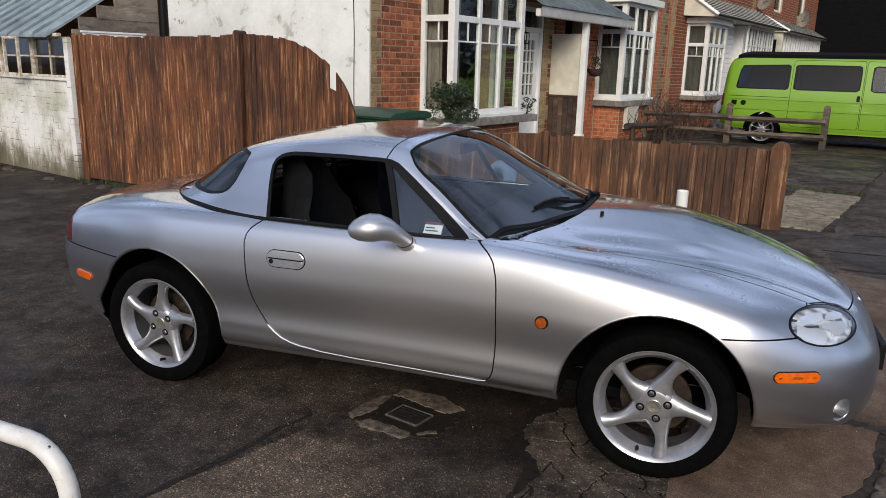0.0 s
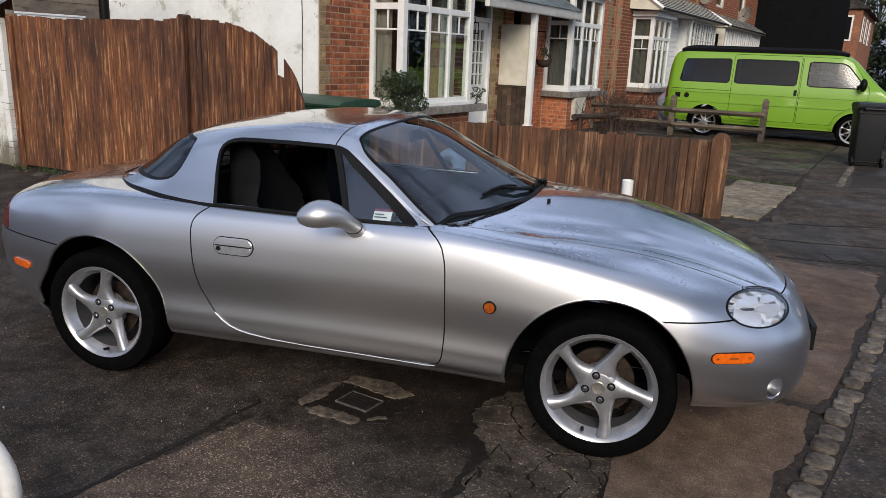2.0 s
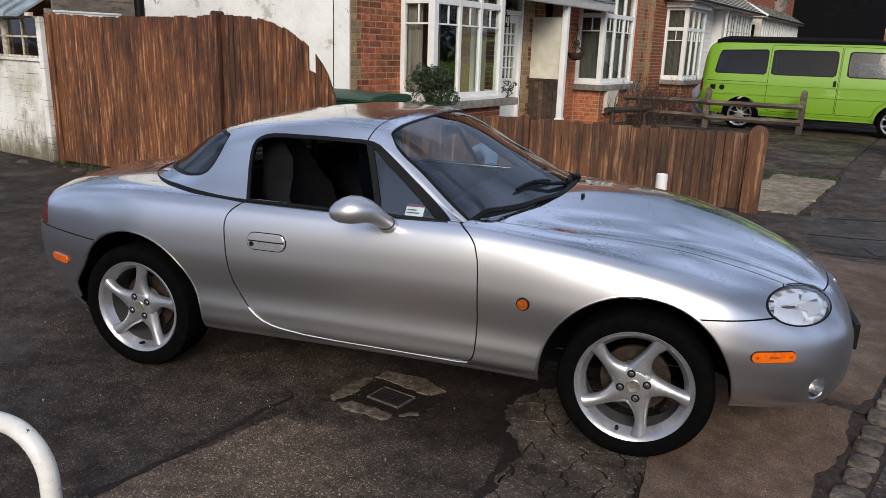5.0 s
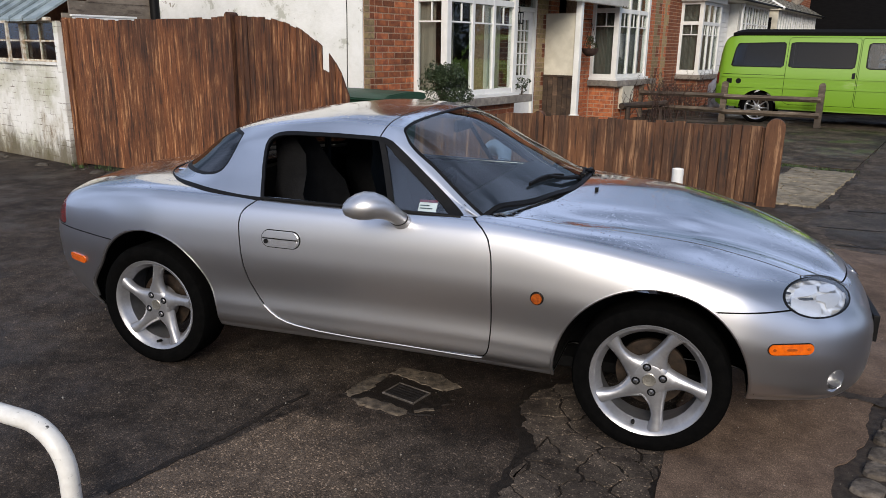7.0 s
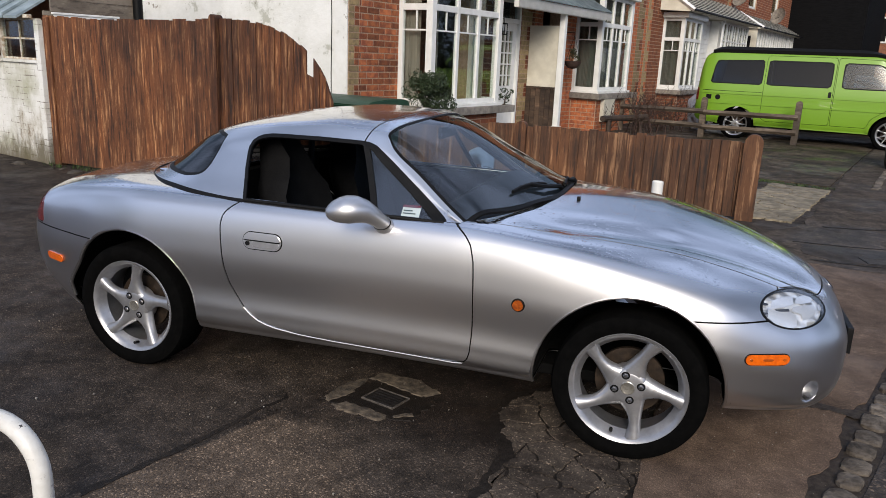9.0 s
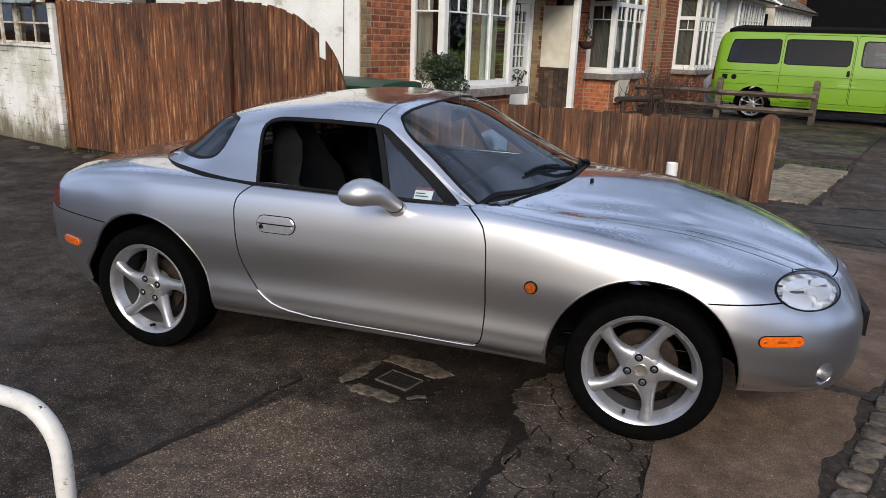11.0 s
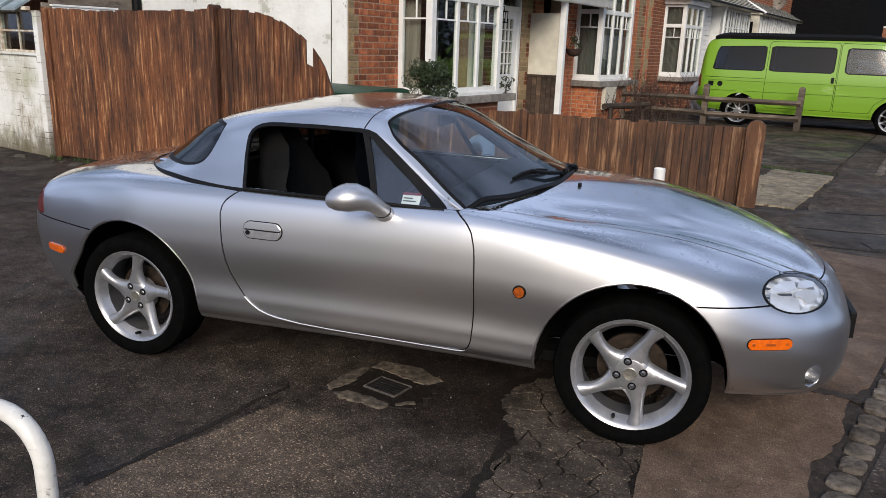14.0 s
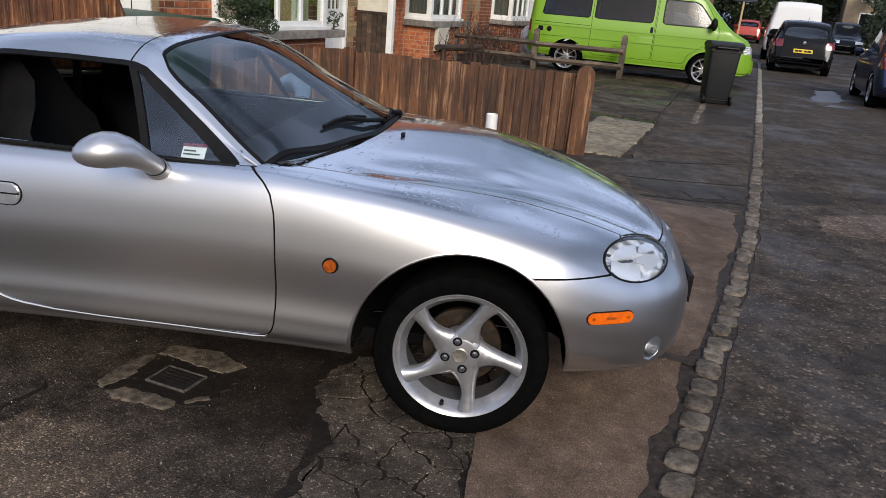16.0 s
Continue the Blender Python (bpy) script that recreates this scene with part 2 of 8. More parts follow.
def lathe(profile, sides=32, axis="y"):
    """Turns a profile of (radius, along) round the axis y."""
    bm = bmesh.new()
    rings = []
    for r, a in profile:
        rings.append([bm.verts.new((r * math.cos(k * math.tau / sides), a, r * math.sin(k * math.tau / sides))) for k in range(sides)])
    for a, b in zip(rings, rings[1:]):
        for k in range(sides):
            bm.faces.new((a[k], a[(k + 1) % sides], b[(k + 1) % sides], b[k]))
    if profile[0][0] > 0.0005:
        pass
    bmesh.ops.remove_doubles(bm, verts=bm.verts[:], dist=1e-5)
    bmesh.ops.recalc_face_normals(bm, faces=bm.faces[:])
    if axis == "z":
        bmesh.ops.rotate(bm, verts=bm.verts[:], matrix=Matrix.Rotation(radians(90), 3, "X"))
    return bm


def mesh_of(name, bm, mat, smooth=False):
    me = bpy.data.meshes.new(name)
    bm.to_mesh(me)
    bm.free()
    me.materials.append(mat)
    if smooth:
        me.polygons.foreach_set("use_smooth", [True] * len(me.polygons))
        me.set_sharp_from_angle(angle=radians(smooth if smooth is not True else 40))
    return me


def part(name, bm, mat, parent, label="", smooth=False, m=None):
    me = bm if isinstance(bm, bpy.types.Mesh) else mesh_of(name, bm, mat, smooth)
    ob = new(name, me)
    ob.parent = parent
    if m:
        ob.matrix_basis = m
    return tagged(ob, label)


def thing(name, label, category, m=None, group="", kind=""):
    ob = new(name)
    ob.empty_display_size = 0.2
    if m:
        ob.matrix_basis = m
    return tagged(ob, label, category, group, kind)


def solo(name, bm, mat, label, category, m=None, group="", kind="", smooth=False):
    ob = new(name, mesh_of(name, bm, mat, smooth))
    if m:
        ob.matrix_basis = m
    return tagged(ob, label, category, group, kind)


# The street runs along the second axis of this frame; the first points from the houses to the road.
STREET = Matrix(((0.961, 0.276, 0, 0), (-0.276, 0.961, 0, 0), (0, 0, 1, 0), (0, 0, 0, 1)))


def street(p, s, z=0, turn=0):
    return STREET @ pose(p, s, z, 0, 0, turn)

# ---- ground ----
def ground_material():
    m, n, l, b = nodes_of("worn_asphalt")
    vec = place_coords(n, l)
    shade, dome = gravel_of(n, l, vec, 185)
    mid = noise_of(n, l, vec, 8, 8, 0.72)
    large = noise_of(n, l, vec, 0.9, 6, 0.66)
    brown = ramp_of(n, l, mid, [(0.38, (0.028, 0.0215, 0.0165)), (0.62, (0.066, 0.051, 0.040))])
    dark = ramp_of(n, l, mid, [(0.38, (0.0150, 0.0118, 0.0095)), (0.62, (0.050, 0.039, 0.031))])
    mask = ramp_of(n, l, large, [(0.43, (0, 0, 0)), (0.53, (1, 1, 1))])
    col = mix_of(n, l, mask, dark, brown)
    # dry brown patch: fades into the wet ground but ends sharply along an old joint
    worn = ramp_of(n, l, mid, [(0.38, (0.064, 0.047, 0.034)), (0.62, (0.126, 0.094, 0.068))])
    wander = noise_of(n, l, vec, 3.2, 7, 0.68)
    far = n.new("ShaderNodeVectorMath")
    far.operation = "DISTANCE"
    l.new(place_coords(n, l, (1, 0.62, 1)), far.inputs[0])
    far.inputs[1].default_value = (-0.42, -1.45, 0)
    reach = n.new("ShaderNodeMath")
    reach.operation = "MULTIPLY_ADD"
    l.new(wander, reach.inputs[0])
    reach.inputs[1].default_value = -0.75
    l.new(far.outputs["Value"], reach.inputs[2])
    near = ramp_of(n, l, reach.outputs[0], [(0.40, (1, 1, 1)), (0.56, (0, 0, 0))])
    line = n.new("ShaderNodeVectorMath")
    line.operation = "DOT_PRODUCT"
    l.new(vec, line.inputs[0])
    line.inputs[1].default_value = (0.918, -0.396, 0)
    bent = n.new("ShaderNodeMath")
    bent.operation = "MULTIPLY_ADD"
    l.new(wander, bent.inputs[0])
    bent.inputs[1].default_value = 0.10
    l.new(line.outputs["Value"], bent.inputs[2])
    right = ramp_of(n, l, bent.outputs[0], [(0.184, (0, 0, 0)), (0.196, (1, 1, 1))])
    col = mix_of(n, l, mix_of(n, l, 1.0, near, right, "MULTIPLY"), col, worn)
    # damp from the drain to the broken strip, plus painted shade by the sill
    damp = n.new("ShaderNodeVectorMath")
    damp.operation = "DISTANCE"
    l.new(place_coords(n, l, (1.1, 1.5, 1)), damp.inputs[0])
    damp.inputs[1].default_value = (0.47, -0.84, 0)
    damp_shade_reach = n.new("ShaderNodeMath")
    damp_shade_reach.operation = "MULTIPLY_ADD"
    l.new(wander, damp_shade_reach.inputs[0])
    damp_shade_reach.inputs[1].default_value = -0.9
    l.new(damp.outputs["Value"], damp_shade_reach.inputs[2])
    damp_shade = ramp_of(n, l, damp_shade_reach.outputs[0], [(0.0, (0.42, 0.38, 0.36)), (0.30, (1, 1, 1))])
    col = mix_of(n, l, 1.0, col, damp_shade, "MULTIPLY")
    speck = ramp_of(n, l, shade, [(0.0, (0.55, 0.55, 0.55)), (0.6, (1.0, 1.0, 1.0)), (0.90, (1.38, 1.34, 1.29)), (0.967, (3.2, 3.12, 3.0))])
    col = mix_of(n, l, 1.0, col, speck, "MULTIPLY")
    l.new(col, b.inputs["Base Color"])
    wet = ramp_of(n, l, noise_of(n, l, vec, 1.3, 5), [(0.40, (0.5, 0.5, 0.5)), (0.54, (0.9, 0.9, 0.9))])
    l.new(wet, b.inputs["Roughness"])
    b.inputs["Specular IOR Level"].default_value = 0.2
    bump_of(n, l, b, dome, 0.7, 0.004)
    return m


ASPHALT = ground_material()
bm = bmesh.new()
bmesh.ops.create_grid(bm, x_segments=60, y_segments=60, size=900)
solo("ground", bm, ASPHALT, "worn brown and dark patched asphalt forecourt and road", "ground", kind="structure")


# ---- houses ----
def brick_run(rows, u0, u1, z0, z1, holes=(), length=0.262, course=0.0875):
    """Bricks of a wall in running bond: (u, z, length) of each, leaving out the holes (u0, u1, z0, z1)."""
    k = 0
    z = z0
    while z < z1 - 0.02:
        u = u0 - (length / 2 if k % 2 else 0)
        while u < u1 - 0.01:
            a, b = max(u, u0), min(u + length, u1)
            cuts = [(a, b)]
            for h0, h1, g0, g1 in holes:
                if z + course > g0 + 0.01 and z < g1 - 0.01:
                    nxt = []
                    for c, d in cuts:
                        if d <= h0 or c >= h1:
                            nxt.append((c, d))
                        else:
                            if c < h0:
                                nxt.append((c, h0))
                            if d > h1:
                                nxt.append((h1, d))
                    cuts = nxt
            for c, d in cuts:
                if d - c > 0.03:
                    rows.append((c, z, d - c))
            u += length
        z += course
        k += 1
    return rows


def brick_verts(face, u, z, w, course, joint, side, out):
    """The eight corners of one brick on a plane: face is where the mortar lies; side turns u onto p or s."""
    j = joint / 2
    c = 0.004
    pts = []
    for d, e in ((-0.02, 0), (out, c)):
        for a, h in ((u + j + e, z + j + e), (u + w - j - e, z + j + e), (u + w - j - e, z + course - j - e), (u + j + e, z + course - j - e)):
            pts.append((face + d, a, h) if side == "p" else (a, face - d, h))
    return pts


BRICK_FACES = ((4, 5, 6, 7), (0, 1, 5, 4), (1, 2, 6, 5), (2, 3, 7, 6), (3, 0, 4, 7))


def lay_bricks(parent, runs, face, mat, side="p", single=0, out=0.006, course=0.0875):
    """Lays bricks on a wall's face; the first ones as objects of their own, the rest in one mesh."""
    shared = {}
    verts, faces = [], []
    for i, (u, z, w) in enumerate(runs):
        if i < single:
            key = round(w, 2)
            if key not in shared:
                bm = bmesh.new()
                vs = [bm.verts.new(c) for c in brick_verts(0, 0, 0, key, course, 0.01, side, out)]
                for f in BRICK_FACES:
                    bm.faces.new([vs[q] for q in f])
                bmesh.ops.recalc_face_normals(bm, faces=bm.faces[:])
                shared[key] = mesh_of("brick", bm, mat)
            at = (face, u, z) if side == "p" else (u, face, z)
            ob = part("brick", shared[key], mat, parent)
            ob.location = at
        else:
            k = len(verts)
            verts += brick_verts(face, u, z, w, course, 0.01, side, out + random.uniform(-0.002, 0.002))
            faces += [tuple(k + q for q in f) for f in BRICK_FACES]
    if verts:
        me = bpy.data.meshes.new("brickwork")
        me.from_pydata(verts, [], faces)
        me.materials.append(mat)
        bm = bmesh.new()
        bm.from_mesh(me)
        bmesh.ops.recalc_face_normals(bm, faces=bm.faces[:])
        bm.to_mesh(me)
        bm.free()
        tagged(part("brickwork", me, mat, parent), kind="stuff")


def render_material():
    m, n, l, b = nodes_of("painted_render")
    vec = place_coords(n, l)
    f = noise_of(n, l, vec, 2.2, 7, 0.7)
    col = ramp_of(n, l, f, [(0.37, (0.47, 0.47, 0.41)), (0.42, (0.72, 0.72, 0.68)), (0.6, (0.80, 0.80, 0.77))])
    chips = ramp_of(n, l, noise_of(n, l, vec, 6.5, 5, 0.75), [(0.33, (0.42, 0.38, 0.32)), (0.355, (1, 1, 1))])
    col = mix_of(n, l, 1.0, col, chips, "MULTIPLY")
    l.new(col, b.inputs["Base Color"])
    b.inputs["Roughness"].default_value = 0.7
    bump_of(n, l, b, noise_of(n, l, vec, 12, 6), 0.4, 0.02)
    return m


RENDER = render_material()


def whitewash_material():
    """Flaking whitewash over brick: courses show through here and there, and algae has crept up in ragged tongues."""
    m, n, l, b = nodes_of("flaking_whitewash")
    vec = place_coords(n, l)
    f = noise_of(n, l, place_coords(n, l, (1, 1, 0.6)), 2.6, 7, 0.72)
    col = ramp_of(n, l, f, [(0.30, (0.22, 0.17, 0.12)), (0.36, (0.5, 0.47, 0.40)), (0.46, (0.70, 0.69, 0.65)), (0.7, (0.78, 0.78, 0.75))])
    damp = ramp_of(n, l, noise_of(n, l, vec, 1.4, 5), [(0.34, (0.55, 0.55, 0.42)), (0.55, (1, 1, 1))])
    col = mix_of(n, l, 1.0, col, damp, "MULTIPLY")
    xyz = n.new("ShaderNodeSeparateXYZ")
    l.new(vec, xyz.inputs[0])
    run = n.new("ShaderNodeVectorMath")
    run.operation = "DOT_PRODUCT"
    l.new(vec, run.inputs[0])
    run.inputs[1].default_value = (0.961, -0.276, 0)
    flat = n.new("ShaderNodeCombineXYZ")
    l.new(run.outputs["Value"], flat.inputs[0])
    l.new(xyz.outputs["Z"], flat.inputs[1])
    br = n.new("ShaderNodeTexBrick")
    br.inputs["Scale"].default_value, br.inputs["Brick Width"].default_value, br.inputs["Row Height"].default_value = 1.0, 0.225, 0.075
    br.inputs["Mortar Size"].default_value, br.inputs["Mortar Smooth"].default_value = 0.006, 0.4
    l.new(flat.outputs[0], br.inputs["Vector"])
    gone = ramp_of(n, l, noise_of(n, l, place_coords(n, l, (1, 1, 3.0)), 4.0, 5, 0.7), [(0.50, (0, 0, 0)), (0.62, (1, 1, 1))])
    bare = mix_of(n, l, 1.0, br.outputs["Fac"], gone, "MULTIPLY")
    col = mix_of(n, l, bare, col, (0.16, 0.13, 0.10))
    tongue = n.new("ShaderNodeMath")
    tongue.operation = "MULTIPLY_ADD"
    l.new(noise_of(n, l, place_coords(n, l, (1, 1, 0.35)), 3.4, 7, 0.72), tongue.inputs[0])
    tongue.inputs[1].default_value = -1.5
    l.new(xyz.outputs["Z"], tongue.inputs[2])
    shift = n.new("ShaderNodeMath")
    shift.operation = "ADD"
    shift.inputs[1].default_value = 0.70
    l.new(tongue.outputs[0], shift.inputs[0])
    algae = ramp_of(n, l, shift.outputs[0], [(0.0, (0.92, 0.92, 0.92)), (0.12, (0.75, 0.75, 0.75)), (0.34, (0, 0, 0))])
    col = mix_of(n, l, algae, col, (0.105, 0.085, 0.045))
    l.new(col, b.inputs["Base Color"])
    b.inputs["Roughness"].default_value = 0.85
    relief = mix_of(n, l, 0.5, noise_of(n, l, vec, 14, 5), br.outputs["Color"])
    bump_of(n, l, b, relief, 0.5, 0.012)
    return m


WHITEWASH = whitewash_material()

FRONT = -4.8    # the houses' front wall
BAYF = -4.2     # the front of the bays


def window_bay(house, s0, s1, z0, z1, lights=3, left_only=True, curtain=True, bars=True, net=False):
    """A square white bay window: frame, posts, mullions, transom, thin bars, panes, sill and curtains."""
    t = 0.075
    zt = z0 + (z1 - z0) * 0.70
    rows = []
    for s in (s0, s1):
        rows.append((BAYF - 0.11, BAYF, s - (0.0 if s == s0 else 0.11), s + (0.11 if s == s0 else 0.0), z0, z1))
        rows.append((FRONT - 0.02, FRONT + 0.07, s - (0.0 if s == s0 else 0.07), s + (0.07 if s == s0 else 0.0), z0, z1))
        e0, e1 = (s + 0.012, s + 0.062) if s == s0 else (s - 0.062, s - 0.012)
        for za, zb in ((z0, z0 + t), (zt - 0.045, zt + 0.045), (z1 - t, z1)):
            rows.append((FRONT + 0.07, BAYF - 0.11, e0, e1, za, zb))
    for za, zb in ((z0, z0 + t), (zt - 0.045, zt + 0.045), (z1 - t, z1)):
        rows.append((BAYF - 0.062, BAYF - 0.012, s0 + 0.11, s1 - 0.11, za, zb))
    w = (s1 - s0 - 0.22) / lights
    for k in range(1, lights):
        c = s0 + 0.11 + k * w
        rows.append((BAYF - 0.066, BAYF - 0.008, c - 0.035, c + 0.035, z0 + t, z1 - t))
    frame_ob = part("bay_window", boxes(rows[:1], 0.004), WHITE, house, "white-painted square bay window frame")
    for r in rows[1:]:
        part("frame_bar", boxes([r], 0.004), WHITE, frame_ob)
    thin = []
    zb = z0 + (zt - z0) * 0.77
    if bars:
        for k in range(lights):
            a, c = s0 + 0.11 + k * w, s0 + 0.11 + (k + 1) * w
            thin.append((BAYF - 0.048, BAYF - 0.026, a + 0.036, c - 0.036, zb - 0.011, zb + 0.011))
            thin.append((BAYF - 0.048, BAYF - 0.026, (a + c) / 2 - 0.011, (a + c) / 2 + 0.011, zb + 0.011, zt - 0.046))
        thin.append((FRONT + 0.071, BAYF - 0.111, s0 + 0.026, s0 + 0.048, zb - 0.011, zb + 0.011))
        mid = (FRONT + BAYF) / 2
        thin.append((mid - 0.011, mid + 0.011, s0 + 0.026, s0 + 0.048, zb + 0.011, zt - 0.046))
        for r in thin:
            part("glazing_bar", boxes([r]), WHITE, frame_ob)
    for k in range(lights):
        a, c = s0 + 0.11 + k * w, s0 + 0.11 + (k + 1) * w
        for za, zc in ((z0 + t, zt - 0.046), (zt + 0.046, z1 - t)):
            g = part("pane", box(BAYF - 0.040, BAYF - 0.034, a + 0.03, c - 0.03, za, zc), PANE, frame_ob)
            g.visible_shadow = False
    for e in (s0 + 0.034, s1 - 0.040):
        for za, zc in ((z0 + t, zt - 0.046), (zt + 0.046, z1 - t)):
            g = part("pane", box(FRONT + 0.072, BAYF - 0.112, e, e + 0.006, za, zc), PANE, frame_ob)
            g.visible_shadow = False
    if net:
        for along_s in (True, False):
            bm = bmesh.new()
            prev = None
            for i in range(61):
                u = i / 60
                ripple = 0.014 * math.sin(i * 1.3) + 0.006 * math.sin(i * 0.47)
                spot = (BAYF - 0.17 + ripple, s0 + 0.13 + u * (s1 - s0 - 0.26)) if along_s else (FRONT + 0.05 + u * (BAYF - FRONT - 0.2), s0 + 0.12 + ripple)
                pair = [bm.verts.new((*spot, z)) for z in (z0 + 0.04, z1 - 0.05)]
                if prev:
                    bm.faces.new((prev[0], pair[0], pair[1], prev[1]))
                prev = pair
            bmesh.ops.solidify(bm, geom=bm.faces[:], thickness=0.003)
            part("net_curtain", bm, NET, house, "grey-white pleated net curtain", smooth=True)
    if curtain:
        for s, width in ((s0 + 0.16, 0.30), (s1 - 0.50, 0.30)):
            bm = bmesh.new()
            prev = None
            for i in range(25):
                u = i / 24
                p = BAYF - 0.22 + 0.022 * math.sin(i * 1.45) + 0.01 * math.sin(i * 0.7)
                pair = [bm.verts.new((p, s + u * width, z)) for z in (z0 + 0.05, z1 - 0.05)]
                if prev:
                    bm.faces.new((prev[0], pair[0], pair[1], prev[1]))
                prev = pair
            bmesh.ops.solidify(bm, geom=bm.faces[:], thickness=0.004)
            part("curtain", bm, CURTAIN, house, "pale hanging curtain", smooth=True)
        bm = bmesh.new()
        prev = None
        for i in range(25):
            u = i / 24
            pair = [bm.verts.new((FRONT + 0.02 + u * 0.28, s0 + 0.14 + 0.02 * math.sin(i * 1.45), z)) for z in (z0 + 0.05, z1 - 0.05)]
            if prev:
                bm.faces.new((prev[0], pair[0], pair[1], prev[1]))
            prev = pair
        bmesh.ops.solidify(bm, geom=bm.faces[:], thickness=0.004)
        part("curtain", bm, CURTAIN, house, "pale hanging curtain", smooth=True)
    part("window_sill", box(FRONT + 0.01, BAYF + 0.05, s0 - 0.05, s1 + 0.05, z0 - 0.05, z0, 0.006), WHITE, house)
    part("stone_sill", box(FRONT + 0.01, BAYF + 0.10, s0 - 0.10, s1 + 0.42, z0 - 0.17, z0 - 0.052, 0.012), CONCRETE, house, "weathered stone sill under the bay")
    part("bay_wall", box(FRONT + 0.001, BAYF - 0.004, s0 + 0.02, s1 - 0.02, 0.0, z0 - 0.171), MORTAR, house)
    part("bay_roof", box(FRONT + 0.001, BAYF + 0.10, s0 - 0.1, s1 + 0.1, z1, z1 + 0.14, 0.01), WHITE, house)
    return frame_ob


def house_shell(house, s0, s1, holes, top=5.4, depth=7.5):
    """Front wall with its openings, party walls, floor, back wall and pitched roof."""
    rows = []
    edges = sorted({s0, s1, *[h for hole in holes for h in hole[:2]]})
    for a, b in zip(edges, edges[1:]):
        mine = sorted((h for h in holes if h[0] <= a and h[1] >= b), key=lambda h: h[2])
        z = 0.0
        for h in mine:
            if h[2] > z:
                rows.append((FRONT - 0.25, FRONT, a, b, z, h[2]))
            z = h[3]
        rows.append((FRONT - 0.25, FRONT, a, b, z, top))
    part("wall", boxes(rows), MORTAR, house)
    part("back_wall", box(FRONT - depth, FRONT - depth + 0.25, s0, s1, 0, top), MORTAR, house)
    part("room", boxes([(FRONT - 3.6, FRONT - 3.5, s0 + 0.25, s1 - 0.02, 0.05, 2.8), (FRONT - 3.5, FRONT - 0.251, s0 + 0.25, s1 - 0.02, 0.05, 0.12),
                        (FRONT - 3.5, FRONT - 0.251, s0 + 0.25, s1 - 0.02, 2.72, 2.8), (FRONT - 3.5, FRONT - 0.251, s1 - 0.1, s1 - 0.02, 0.121, 2.719),
                        (FRONT - 3.5, FRONT - 0.251, s0 + 0.251, s0 + 0.33, 0.121, 2.719)]), ROOM, house)
    bm = bmesh.new()
    mid = FRONT - depth / 2
    pts = [(FRONT + 0.3, top - 0.1), (mid, top + 2.9), (FRONT - depth - 0.3, top - 0.1), (mid, top + 2.7)]
    a = [bm.verts.new((p, s0, z)) for p, z in pts]
    b = [bm.verts.new((p, s1, z)) for p, z in pts]
    for k in range(4):
        bm.faces.new((a[k], a[(k + 1) % 4], b[(k + 1) % 4], b[k]))
    bm.faces.new(a)
    bm.faces.new(b[::-1])
    bmesh.ops.recalc_face_normals(bm, faces=bm.faces[:])
    part("roof", bm, SLATE, house, "dark slate pitched roof")


house_1 = thing("end_terrace_house", "red brick end terrace with white rendered gable and bay window", "house", STREET.copy())
B1 = (5.96, 7.95, 0.78, 2.75)
D1 = (8.86, 9.66, 0.10, 2.55)
house_shell(house_1, 4.85, 10.2, [(B1[0] + 0.1, B1[1] - 0.1, B1[2], B1[3] - 0.05), D1])
part("gable_wall", box(FRONT - 7.5, FRONT - 0.006, 4.83, 5.08, 0, 5.4), RENDER, house_1, "white painted cracked render gable")
bm = bmesh.new()
tri = [bm.verts.new((p, s, z)) for s in (4.83, 5.08) for p, z in ((FRONT - 7.5, 5.4), (FRONT - 0.12, 5.4), (FRONT - 3.8, 8.2))]
bm.faces.new(tri[:3])
bm.faces.new(tri[3:][::-1])
for k in range(3):
    bm.faces.new((tri[k], tri[(k + 1) % 3], tri[3 + (k + 1) % 3], tri[3 + k]))
bmesh.ops.recalc_face_normals(bm, faces=bm.faces[:])
part("gable_top", bm, RENDER, house_1)
part("cable", tube([(FRONT - 0.30, 4.822, 5.2), (FRONT - 0.29, 4.820, 2.6), (FRONT - 0.275, 4.822, 1.9), (FRONT - 0.285, 4.821, 1.2), (FRONT - 0.28, 4.822, 0.2)], 0.006, 6), BLACK, house_1, "thin dark cable down the gable")
window_bay(house_1, *B1)

house_2 = thing("mid_terrace_house", "red brick terraced house with white bay window and porch", "house", STREET.copy())
B2 = (12.1, 13.85, 0.90, 2.85)
D2 = (10.55, 11.35, 0.10, 2.55)
house_shell(house_2, 10.2, 16.4, [(B2[0] + 0.1, B2[1] - 0.1, B2[2], B2[3] - 0.05), D2])
window_bay(house_2, *B2, curtain=False, net=True)

house_3 = thing("far_terrace_house", "red brick terraced house with white bay and slate lean-to", "house", STREET.copy())
B3 = (17.7, 19.4, 0.90, 2.75)
house_shell(house_3, 16.4, 24.0, [(B3[0] + 0.1, B3[1] - 0.1, B3[2], B3[3] - 0.05)])
window_bay(house_3, *B3, curtain=False, net=True)


